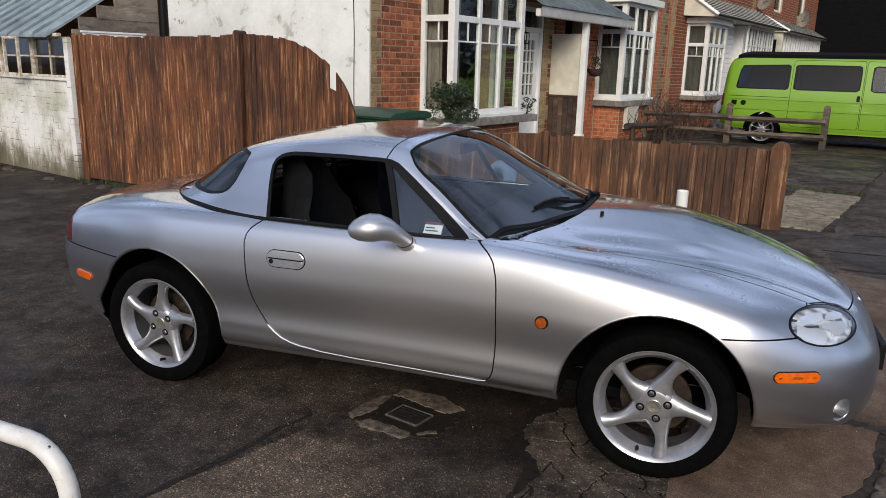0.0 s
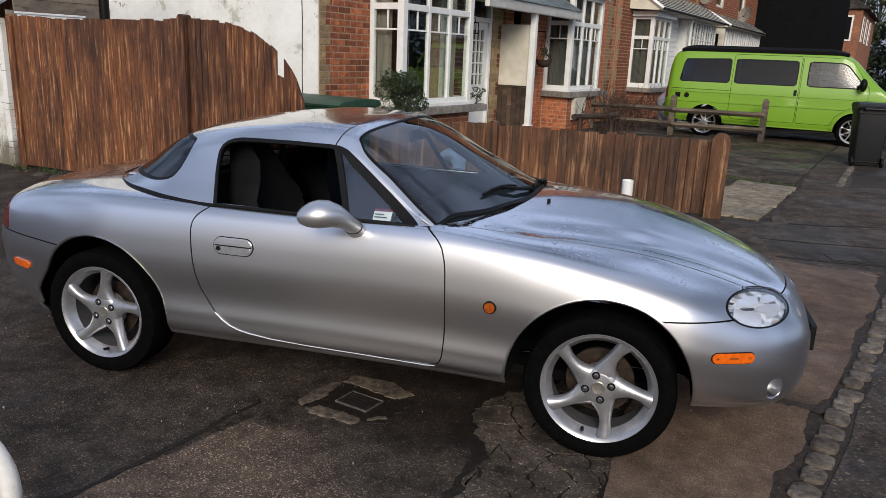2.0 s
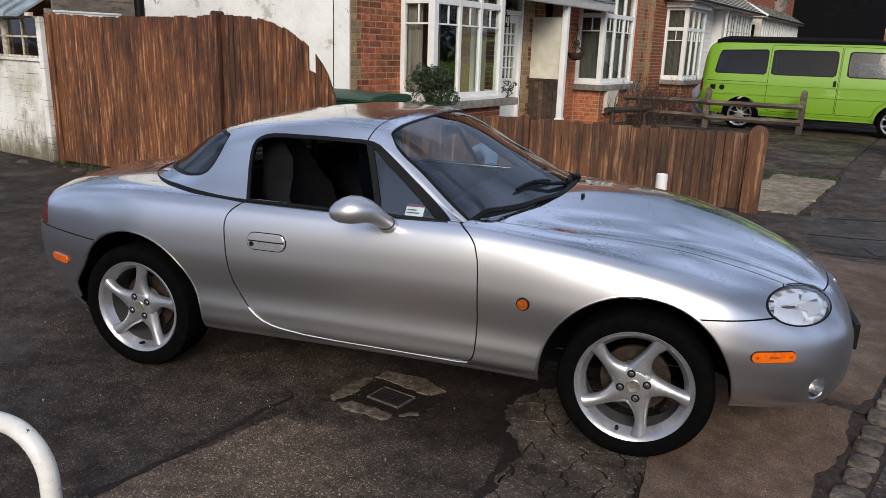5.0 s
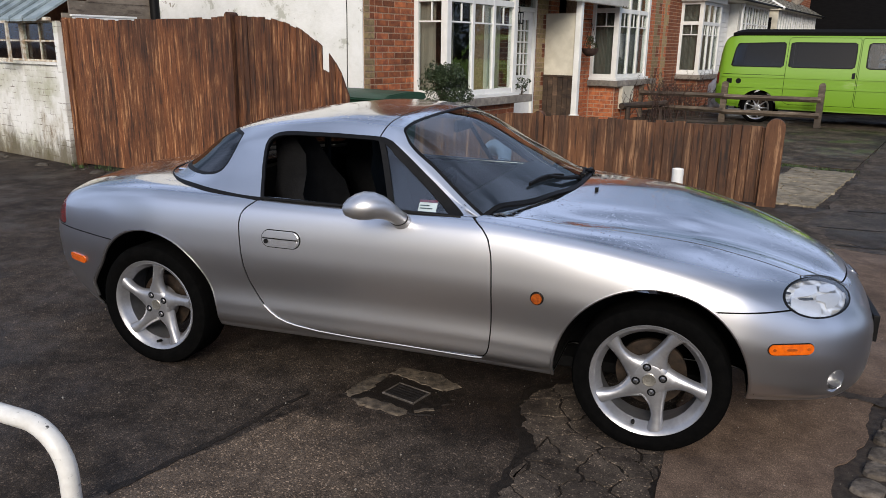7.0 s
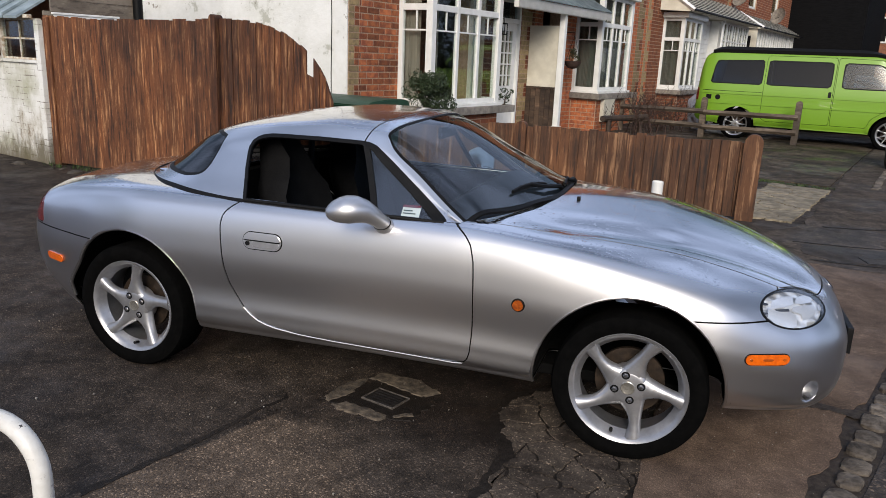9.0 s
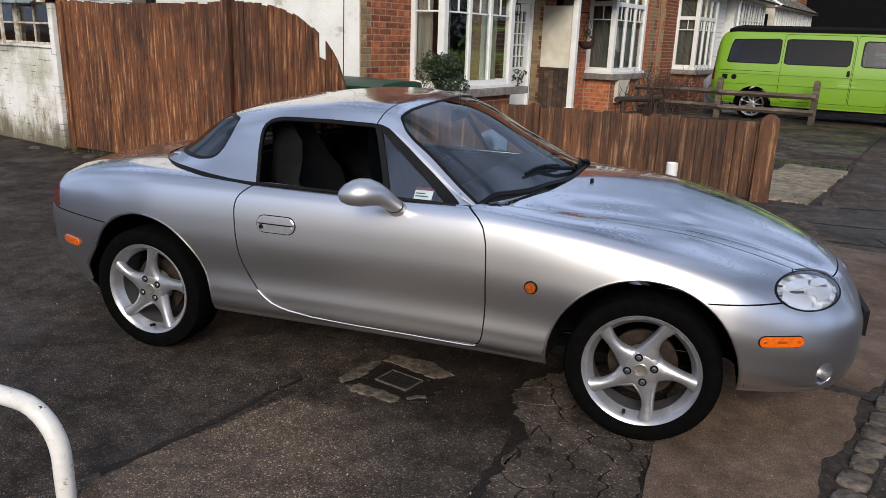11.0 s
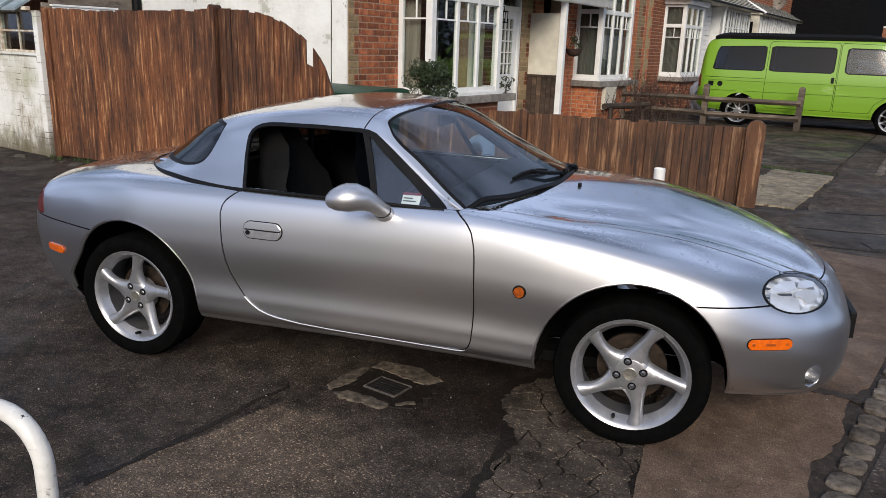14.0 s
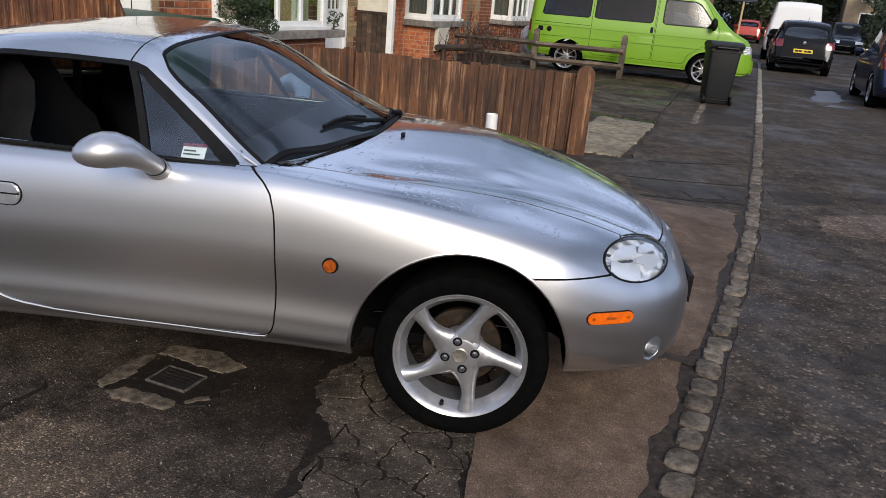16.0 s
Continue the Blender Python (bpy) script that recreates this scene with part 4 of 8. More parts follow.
def lamp_uv(x, y, z):
    """Place within the lamp's oval: along it and up it, 1 at the rim."""
    d = Vector((x, abs(y), z)) - LAMP_C
    u, v = d.dot(LAMP_U), d.dot(LAMP_V)
    return (u * 0.990 + v * 0.139) / 0.110, (v * 0.990 - u * 0.139) / 0.079


def lamp_field(x, y, z):
    """Positive within an oval that lies square to the front corner of the wing."""
    if x < 1.4 or abs(y) < 0.2:
        return -1.0
    return (1 - math.hypot(*lamp_uv(x, y, z))) * 0.09


skin = skin.refine(lambda x, y, z: lamp_field(x, y, z) + 0.03, 2)
lamp_skin, skin = skin.both(lamp_field)
# bonnet: a long panel from the scuttle to above the nose
bonnet_edge = curve((0.40, 0.69), (0.7, 0.665), (1.1, 0.625), (1.45, 0.555), (1.66, 0.49), (1.83, 0.39))


def bonnet_field(x, y, z):
    front = 1.845 - 0.20 * abs(y) ** 2.2 / 0.32 - x
    return min(-lamp_field(x, y, z) * 0.9 - 0.004, bonnet_edge(x) - abs(y), front, x - base_curve(y) - 0.008, (z - 0.5) * 3)


bonnet, skin = skin.both(bonnet_field, GAP)
scuttle, skin = skin.both(lambda x, y, z: min(x - base_curve(y) + 0.06, base_curve(y) + 0.008 - x, 0.42 - abs(y), (z - 0.7) * 3), 0.001)
door_shape = outline([(-0.50, 0.97), (-0.52, 0.89), (-0.56, 0.845), (-0.60, 0.818), (-0.625, 0.79), (-0.634, 0.75), (-0.630, 0.70), (-0.621, 0.62), (-0.610, 0.55), (-0.593, 0.489), (-0.562, 0.435),
                      (-0.525, 0.388), (-0.492, 0.360), (-0.456, 0.338), (-0.41, 0.322), (-0.366, 0.313), (-0.258, 0.300), (-0.10, 0.293), (0.17, 0.290), (0.44, 0.291), (0.478, 0.296), (0.495, 0.312),
                      (0.504, 0.345), (0.508, 0.40), (0.510, 0.50), (0.508, 0.615), (0.504, 0.68), (0.499, 0.725), (0.483, 0.777), (0.468, 0.80), (0.451, 0.816), (0.412, 0.842), (0.36, 0.87), (0.34, 0.97)])


def door_field(x, y, z):
    return min(door_shape(x, z), abs(y) - 0.45)


doors, skin = skin.both(door_field, GAP)
boot_shape = outline([(-1.33, -0.56), (-1.33, 0.56), (-1.60, 0.60), (-1.86, 0.57), (-1.90, 0.5), (-1.93, 0), (-1.90, -0.5), (-1.86, -0.57), (-1.60, -0.60)])
boot, skin = skin.both(lambda x, y, z: min(boot_shape(x, y), (z - 0.6) * 3), GAP)
front_bumper, skin = skin.both(lambda x, y, z: max(min(0.602 + 0.03 * (x - 1.33) - z, x - 1.30), min(x - 1.62, 0.64 + 0.25 * (0.72 - abs(y)) - z if abs(y) > 0.5 else 1.0)), GAP)
rear_bumper, skin = skin.both(lambda x, y, z: min(0.592 - z, -1.28 - x), GAP)


tail_shape = outline([(-1.772, 0.601), (-1.780, 0.64), (-1.790, 0.70), (-1.805, 0.735), (-1.84, 0.752), (-2.1, 0.745), (-2.1, 0.601)])
tail_field = lambda x, y, z: min(tail_shape(x, z), abs(y) - 0.34)
tail_a, skin = skin.both(tail_field, 0.002)
tail_b, boot = boot.both(tail_field, 0.002)

panel("body_panel", skin, SILVER, roadster, "silver metallic wings and sills")
panel("bonnet", bonnet, SILVER, roadster)
panel("scuttle", scuttle, BLACK, roadster, "black plastic scuttle below the windscreen")
def fog_field(x, y, z):
    """Negative within the round hole for the fog lamp."""
    return (math.hypot((x - 1.770) / 0.031, (z - 0.342) / 0.042) - 1) * 0.035 if abs(y) > 0.4 else 1.0


front_bumper = front_bumper.refine(lambda x, y, z: 0.03 - fog_field(x, y, z), 2).cut(fog_field)
for name, sk in (("door", doors), ("front_bumper", front_bumper), ("rear_bumper", rear_bumper), ("boot_lid", boot)):
    if name == "door":
        door_r = panel("door", sk.cut(lambda x, y, z: -y), SILVER, roadster)
        panel("door", sk.cut(lambda x, y, z: y), SILVER, roadster)
    else:
        panel(name, sk, SILVER, roadster)
# added black sheet under the panels paints the shade in their gaps
panel("gap_shade_shell", shell.cut(lambda x, y, z: -lamp_field(x, y, z)).cut(lambda x, y, z: fog_field(x, y, z) - 0.012), DARKVOID, roadster, "black sheet standing in for shade in the panel gaps", 0.0, -0.012)
for sgn in (1, -1):
    half = lambda x, y, z, q=sgn: q * y
    both = lamp_skin.cut(half)
    lens = both.cut(lambda x, y, z: lamp_field(x, y, z) - 0.006)
    lamp = panel("headlight", both.cut(lambda x, y, z: 0.0075 - lamp_field(x, y, z)), BLACK, roadster, "clear oval headlight with black rim", 0.006)
    g = panel("lens", lens, CLEAR, lamp, thick=0.0, shift=0.001)
    g.visible_shadow = False
    panel("reflector", lens, REFLECTOR, lamp, thick=0.0, shift=-0.015)
    for corners, deep, tilt, mat in LAMP_FACETS:
        sh = outline(corners)
        facet = lens.cut(lambda x, y, z: sh(*lamp_uv(x, y, z)) * 0.09)
        if facet.f:
            mid = facet.v.mean(axis=0)
            facet.v = facet.v + np.outer((facet.v - mid)[:, 0], (0, sgn * tilt[0], tilt[1]))
            panel("facet", facet, mat, lamp, "", 0.0015, -deep)
    for k in range(7):
        a = radians(150 + 16 * k)
        strip = [(math.cos(a) * q - math.sin(a) * w, math.sin(a) * q + math.cos(a) * w) for q, w in ((0.74, -0.045), (0.93, -0.06), (0.93, 0.06), (0.74, 0.045))]
        sh = outline(strip)
        rib = lens.cut(lambda x, y, z: sh(*lamp_uv(x, y, z)) * 0.09)
        if rib.f:
            panel("rib", rib, BLACKCHROME if k % 2 else BOWL, lamp, "", 0.002, -0.009)
    for k in (tail_a, tail_b):
        q = k.cut(half)
        if q.f:
            panel("tail_light", q, RED, roadster, "red tail light")

# hardtop, windscreen and side glass share one skin
TOP_Z = curve((-1.36, 0.885), (-1.28, 0.93), (-1.12, 1.03), (-0.94, 1.115), (-0.73, 1.172), (-0.47, 1.213), (-0.25, 1.232), (-0.02, 1.228), (0.12, 1.195), (0.40, 1.062), (0.74, 0.885))
EDGE_Y = curve((-1.36, 0.10), (-1.28, 0.22), (-1.12, 0.33), (-0.94, 0.43), (-0.73, 0.51), (-0.47, 0.55), (-0.2, 0.56), (0.0, 0.57), (0.2, 0.63), (0.43, 0.70), (0.74, 0.74))
EDGE_D = curve((-1.36, 0.005), (-1.28, 0.02), (-1.12, 0.035), (-0.94, 0.05), (-0.73, 0.062), (-0.47, 0.068), (-0.2, 0.072), (0.0, 0.085), (0.2, 0.155), (0.43, 0.205), (0.59, 0.205), (0.74, 0.06))
BASE_Y = curve((-1.36, 0.20), (-1.28, 0.41), (-1.15, 0.575), (-1.0, 0.675), (-0.8, 0.738), (-0.5, 0.757), (0.0, 0.752), (0.43, 0.735), (0.74, 0.745))
BASE_Z = curve((-1.36, 0.875), (-1.0, 0.872), (-0.6, 0.848), (0.0, 0.845), (0.43, 0.84), (0.74, 0.845))


def top_section(x):
    t, ey, d, by, bz = TOP_Z(x), EDGE_Y(x), EDGE_D(x), BASE_Y(x), BASE_Z(x)
    ez = max(t - d, bz + 0.004)
    return [(0, t), (ey * 0.5, t - d * 0.16), (ey * 0.85, t - d * 0.55), (ey + (by - ey) * 0.06, ez - (ez - bz) * 0.10), (ey + (by - ey) * 0.30, ez - (ez - bz) * 0.35), (ey + (by - ey) * 0.66, ez - (ez - bz) * 0.70),
            (by, bz), (by + 0.006, bz - 0.03)]


cabin = loft(stretch_points(-1.36, 0.74, 96, 0.3), top_section, 7)
cabin = cabin.cut(lambda x, y, z: base_curve(y) - x if x > 0.3 else 1.0)
side_shape = outline([(-0.545, 0.76), (-0.556, 0.85), (-0.582, 0.91), (-0.608, 0.97), (-0.627, 1.03), (-0.630, 1.055), (-0.620, 1.083), (-0.598, 1.100), (-0.571, 1.110), (-0.53, 1.117), (-0.469, 1.1205), (-0.274, 1.124),
                      (-0.09, 1.1215), (-0.045, 1.118), (-0.005, 1.106), (0.05, 1.071), (0.098, 1.038), (0.215, 0.956), (0.349, 0.857), (0.39, 0.82), (0.40, 0.76)])
back_shape = outline([(-0.803, 1.09), (-0.812, 0.965), (-0.826, 0.934), (-0.856, 0.917), (-0.93, 0.908), (-1.5, 0.915), (-1.5, 1.083), (-0.9, 1.10)])
screen_edge = curve((0.0, 0.515), (0.035, 0.551), (0.065, 0.579), (0.2, 0.626), (0.4, 0.692), (0.47, 0.712), (0.74, 0.70))


def side_field(x, y, z):
    return min(side_shape(x, z), abs(y) - 0.4)


def back_field(x, y, z):
    return back_shape(x, z)


def screen_field(x, y, z):
    return min(x - 0.075 + 0.12 * (y / 0.55) ** 2 * 0.5, screen_edge(x) - abs(y), base_curve(y) - 0.012 - x)


cabin = cabin.refine(lambda x, y, z: 0.035 - min(abs(side_field(x, y, z)), abs(x + 0.052 - 0.44 * (1.1 - z)) if abs(y) > 0.5 else 1.0), 2)
side, cabin = cabin.both(side_field)
rear_glass, cabin = cabin.both(back_field)
screen, cabin = cabin.both(screen_field)
joint = lambda x, y, z: -0.066 + 0.086 * max(0.0, 1 - (abs(y) / 0.57) ** 2) - x
foot, cabin = cabin.both(lambda x, y, z: min(x - base_curve(y) + 0.020, 0.70 - abs(y), x - 0.3))
hardtop, pillar = cabin.both(joint, 0.003)
panel("screen_base", foot, BLACK, roadster, "black lower windscreen trim", 0.012)
panel("hardtop", hardtop, SILVER, roadster, "silver removable hardtop", 0.012)
panel("windscreen_frame", pillar, SILVER, roadster, "", 0.012)
panel("roof_seal", cabin, BLACK, roadster, "", 0.0, -0.010)
under = cabin.cut(lambda x, y, z: BASE_Z(x) + 0.004 - z)
for piece in (under.cut(lambda x, y, z: 0.1 - x), under.cut(lambda x, y, z: x - 0.1).cut(lambda x, y, z: y), under.cut(lambda x, y, z: x - 0.1).cut(lambda x, y, z: -y)):
    if piece.f:
        panel("base_seal", piece, BLACK, roadster, "black rubber seal under the hardtop", 0.006, 0.004)
band = 0.012
for sk, fld, mat, nm in ((rear_glass, back_field, PRIVACY, "rear_window"), (screen, screen_field, CARGLASS, "windscreen")):
    fr = panel(nm, sk.cut(lambda x, y, z: band - fld(x, y, z)), BLACK, roadster, "", 0.006, -0.002)
    g = panel("pane", sk.cut(lambda x, y, z: fld(x, y, z) - band), mat, fr, "", 0.0, -0.004)
    g.visible_shadow = False
for sgn in (1, -1):
    sk = side.cut(lambda x, y, z: sgn * y)
    quarter = lambda x, y, z: x - (-0.052 + 0.44 * (1.1 - z))
    edge = lambda x, y, z: min(side_field(x, y, z) - 0.015 - 0.020 * min(1.0, max(0.0, (x + 0.06) / 0.08)), abs(quarter(x, y, z)) - 0.013)
    fr = panel("side_window", sk.cut(lambda x, y, z: -edge(x, y, z)), BLACK, roadster, "black window seals", 0.008, 0.0025)
    g = panel("quarter_light", sk.cut(edge).cut(quarter), CARGLASS, fr, "", 0.0, -0.006)
    g.visible_shadow = False
    # the driver's window is wound down; the far one is closed
    if sgn > 0:
        g = panel("pane", sk.cut(edge).cut(lambda x, y, z: -quarter(x, y, z)), CARGLASS, fr, "", 0.0, -0.006)
        g.visible_shadow = False

for ax, yy in ((AXLES[0], 0.705), (AXLES[1], 0.715)):
    for sgn in (-1, 1):
        alloy_wheel(roadster, (ax, sgn * yy, 0.293), 0.293, 0.2215 if ax > 0 else 0.218, 0.20, 5, -0.24, sgn, turn=radians(64 if ax > 0 else 80) + 0.24)
        rows = []
        bm = bmesh.new()
        prev = None
        for k in range(19):
            a = math.pi * (k / 18 * 1.02 - 0.01)
            lx = ax + 0.387 / arch_squeeze(ax, ax + math.cos(a), 0.295 + 0.385 * math.sin(a)) * math.cos(a)
            pr = [bm.verts.new((lx, sgn * yv, 0.295 + 0.385 * math.sin(a))) for yv in (0.42, ROAD_W(lx) - (0.032 if lx > 1.0 else 0.05))]
            if prev:
                bm.faces.new((prev[0], prev[1], pr[1], pr[0]))
            prev = pr
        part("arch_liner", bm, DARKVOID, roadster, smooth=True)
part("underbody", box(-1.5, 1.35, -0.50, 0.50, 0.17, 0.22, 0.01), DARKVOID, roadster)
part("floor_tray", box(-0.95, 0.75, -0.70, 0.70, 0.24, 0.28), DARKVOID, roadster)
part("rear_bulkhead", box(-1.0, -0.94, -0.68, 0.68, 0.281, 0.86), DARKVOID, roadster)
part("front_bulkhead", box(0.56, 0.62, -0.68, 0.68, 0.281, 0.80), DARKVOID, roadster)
road_shell = shell

# ---- brickwork and joinery of the terrace ----
def clad(house, s0, s1, holes, top=5.4, single=0, quoins=()):
    runs = brick_run([], s0, s1, 0.0, top, [*holes, *[(a, b, 0, top) for a, b in quoins]])
    runs.sort(key=lambda r: (abs(r[1] - 1.7) > 1.3, r[0]))
    lay_bricks(house, runs, FRONT, BRICK, single=single)
    for a, b in quoins:
        buff, red = [], []
        z, k = 0.0, 0
        while z < top - 0.05:
            wide = (k // 3) % 2 == 0
            mid = b if wide else a + (b - a) * 0.55
            buff.append((a, z, mid - a))
            if not wide:
                red.append((mid, z, b - mid))
            z += 0.0875
            k += 1
        lay_bricks(house, buff, FRONT, BUFF, single=70 if single else 0)
        lay_bricks(house, red, FRONT, BRICK)


def bay_bricks(house, b, single=0):
    runs = brick_run([], b[0] + 0.02, b[1] - 0.02, 0.0, b[2] - 0.18)
    lay_bricks(house, runs, BAYF - 0.004, BRICK, single=single)
    runs = brick_run([], FRONT + 0.01, BAYF - 0.01, 0.0, b[2] - 0.18)
    lay_bricks(house, runs, b[0] + 0.02, BRICK, side="s")


clad(house_1, 4.85, 10.2, [(B1[0] + 0.0, B1[1], 0.0, B1[3] + 0.14), D1], single=170, quoins=((4.85, 5.07), (9.70, 10.10)))
bay_bricks(house_1, B1, 40)
clad(house_2, 10.2, 16.4, [(B2[0], B2[1], 0.0, B2[3] + 0.14), D2], quoins=((15.75, 16.2),))
bay_bricks(house_2, B2)
clad(house_3, 16.4, 24.0, [(B3[0], B3[1], 0.0, B3[3] + 0.14)], quoins=((16.4, 16.75),))
bay_bricks(house_3, B3)

# front door of the end house: white, with a narrow arched light of small panes
part("door_frame", boxes([(FRONT - 0.10, FRONT + 0.01, D1[0], D1[0] + 0.07, 0.1, 2.55), (FRONT - 0.10, FRONT + 0.01, D1[1] - 0.07, D1[1], 0.1, 2.55), (FRONT - 0.10, FRONT + 0.01, D1[0] + 0.07, D1[1] - 0.07, 2.12, 2.20),
                          (FRONT - 0.10, FRONT + 0.01, D1[0] + 0.07, D1[1] - 0.07, 2.48, 2.55)], 0.004), WHITE, house_1)
g = part("fanlight", box(FRONT - 0.06, FRONT - 0.05, D1[0] + 0.07, D1[1] - 0.07, 2.2, 2.48), PANE, house_1)
door_1 = part("front_door", boxes([(FRONT - 0.09, FRONT - 0.04, D1[0] + 0.072, D1[0] + 0.20, 0.12, 2.118), (FRONT - 0.09, FRONT - 0.04, D1[1] - 0.20, D1[1] - 0.072, 0.12, 2.118),
                                   (FRONT - 0.09, FRONT - 0.04, D1[0] + 0.20, D1[1] - 0.20, 0.12, 0.98), (FRONT - 0.09, FRONT - 0.04, D1[0] + 0.20, D1[1] - 0.20, 1.98, 2.118)]), WHITE, house_1, "white door with arched glazed panel")
for k in range(5):
    z = 0.98 + 0.2 * k
    part("glazing_bar", box(FRONT - 0.075, FRONT - 0.038, D1[0] + 0.2, D1[1] - 0.2, z, z + 0.022), WHITE, door_1)
for c in (D1[0] + 0.33, D1[0] + 0.46):
    part("glazing_bar", box(FRONT - 0.073, FRONT - 0.040, c - 0.011, c + 0.011, 0.98, 1.98), WHITE, door_1)
g = part("pane", box(FRONT - 0.060, FRONT - 0.055, D1[0] + 0.2, D1[1] - 0.2, 0.98, 1.98), PANE, door_1)
part("door_step", box(FRONT + 0.005, FRONT + 0.35, D1[0] - 0.1, D1[1] + 0.1, 0.0, 0.12, 0.015), CONCRETE, house_1)

# porch between the two front doors: post, boarded screen, canopy with a scalloped edge
porch = thing("porch", "white timber porch with boarded side screen and scalloped canopy", "porch", STREET.copy())
part("post", box(-4.16, -4.05, 9.98, 10.09, 0.0, 2.32, 0.012), WHITE, porch)
part("base_block", box(-4.18, -4.03, 9.96, 10.11, 0.0, 0.28, 0.01), WHITE, porch)
part("screen", box(-4.79, -4.161, 10.02, 10.06, 1.0, 2.12, 0.004), CREAM, porch, "cream-painted upper screen panel")
for k in range(6):
    part("board", box(-4.79 + k * 0.105, -4.79 + k * 0.105 + 0.098, 10.015, 10.06, 0.02, 0.96, 0.004), DARKWOOD, porch, "dark brown board")
part("rail", box(-4.79, -4.161, 10.0, 10.07, 0.965, 1.0), DARKWOOD, porch)
part("beam", box(-4.15, -4.06, 8.2, 11.9, 2.32, 2.44, 0.008), WHITE, porch)
bm = bmesh.new()
n = 120
prev = None
for k in range(n + 1):
    s = 8.1 + k * 3.9 / n
    drop = 0.10 + 0.035 * abs(math.sin(k * math.pi / 2.0 * 0.5))
    pair = [bm.verts.new((-3.98, s, 2.44 - drop)), bm.verts.new((-3.98, s, 2.47))]
    if prev:
        bm.faces.new((prev[0], pair[0], pair[1], prev[1]))
    prev = pair
bmesh.ops.solidify(bm, geom=bm.faces[:], thickness=0.015)
part("valance", bm, WHITE, porch, "scalloped white valance board")
bm = bmesh.new()
prev = None
for k in range(157):
    s = 8.1 + k * 0.025
    dz = 0.012 * math.sin(k * math.pi / 2)
    pair = [bm.verts.new((-3.95, s, 2.48 + dz)), bm.verts.new((-4.79, s, 2.95 + dz))]
    if prev:
        bm.faces.new((prev[0], pair[0], pair[1], prev[1]))
    prev = pair
bmesh.ops.solidify(bm, geom=bm.faces[:], thickness=0.006)
part("canopy", bm, LEADROOF, porch, "grey corrugated canopy sheet")

def win_frame(parent, rows, mat=None):
    """A window of several bars: the first is the part, the rest hang on it."""
    w = part("window", boxes(rows[:1]), mat or WHITE, parent)
    for r in rows[1:]:
        part("frame_bar", boxes([r]), mat or WHITE, w)
    return w


# slate lean-tos over the bays of the farther houses
def lean_to(name, s0, s1, zt, ze):
    t = thing(name, "white-boarded lean-to porch with slate roof over bay windows", "lean-to", STREET.copy(), group="lean-to porches")
    bm = bmesh.new()
    for k in range(9):
        u0, u1 = k / 9, (k + 1) / 9
        p0, p1 = -3.92 - u0 * 0.88, -3.92 - u1 * 0.88 - 0.03
        z0, z1 = ze + (zt - ze) * u0, ze + (zt - ze) * u1
        n = int((s1 - s0) / 0.25)
        for j in range(n):
            a = s0 + j * (s1 - s0) / n
            b = a + (s1 - s0) / n - 0.008
            lift = 0.010 + random.uniform(0, 0.006)
            vs = [bm.verts.new(q) for q in ((p0, a, z0 + lift + 0.012), (p0, b, z0 + lift + 0.012), (p1, b, z1 + 0.004), (p1, a, z1 + 0.004), (p0, a, z0 + lift), (p0, b, z0 + lift))]
            bm.faces.new(vs[:4])
            bm.faces.new((vs[0], vs[4], vs[5], vs[1]))
    tagged(part("slate_covering", bm, SLATE, t, "dark mossy slates"), kind="stuff")
    bm = bmesh.new()
    ps = [(-3.92, ze), (-4.795, zt), (-4.795, ze - 0.02), (-4.0, ze - 0.06)]
    a = [bm.verts.new((p, s0, z)) for p, z in ps]
    b = [bm.verts.new((p, s1, z)) for p, z in ps]
    for k in range(4):
        bm.faces.new((a[k], a[(k + 1) % 4], b[(k + 1) % 4], b[k]))
    bm.faces.new(a[::-1])
    bm.faces.new(b)
    bmesh.ops.recalc_face_normals(bm, faces=bm.faces[:])
    part("roof_deck", bm, CREAM, t)
    part("barge_board", tube([(-3.88, s0 - 0.02, ze - 0.02), (-4.79, s0 - 0.02, zt + 0.0)], 0.055, 4), WHITE, t)
    part("gutter", tube([(-3.87, s0, ze - 0.02), (-3.87, s1, ze - 0.02)], 0.03, 8), BLACK, t)
    return t


l1 = lean_to("lean_to", 17.3, 25.2, 3.55, 2.95)
for k in range(17):
    part("weatherboard", box(FRONT + 0.002, -4.55 + 0.004 * (k % 2), 19.5, 21.35, 0.5 + k * 0.14, 0.5 + k * 0.14 + 0.132), WHITE, l1, "white horizontal weatherboard")
part("sunroom_wall", box(FRONT + 0.002, -4.2, 21.4, 24.9, 0.0, 1.85), WHITE, l1)
for k in range(5):
    a = 21.4 + k * 0.7
    w = win_frame(l1, [(-4.26, -4.20, a, a + 0.06, 1.85, 2.88), (-4.26, -4.20, a + 0.64, a + 0.70, 1.85, 2.88), (-4.26, -4.20, a + 0.06, a + 0.64, 1.85, 1.91), (-4.26, -4.20, a + 0.06, a + 0.64, 2.82, 2.88),
                              (-4.25, -4.21, a + 0.06, a + 0.64, 2.30, 2.34), (-4.25, -4.21, a + 0.33, a + 0.37, 1.91, 2.82)])
    g = part("pane", box(-4.236, -4.230, a + 0.06, a + 0.64, 1.91, 2.82), PANE, w)
part("sunroom_side", box(FRONT + 0.002, -4.27, 21.4, 21.46, 1.85, 2.88), WHITE, l1)
part("drainpipe", tube([(-4.1, 21.3, 2.9), (-4.15, 21.3, 2.7), (-4.15, 21.3, 0.1)], 0.035, 8), WHITE, l1)
l2 = lean_to("lean_to", 25.7, 33.5, 3.45, 2.95)
part("side_window_wall", box(FRONT + 0.002, -4.1, 25.8, 25.9, 0.0, 2.9), CREAM, l2)
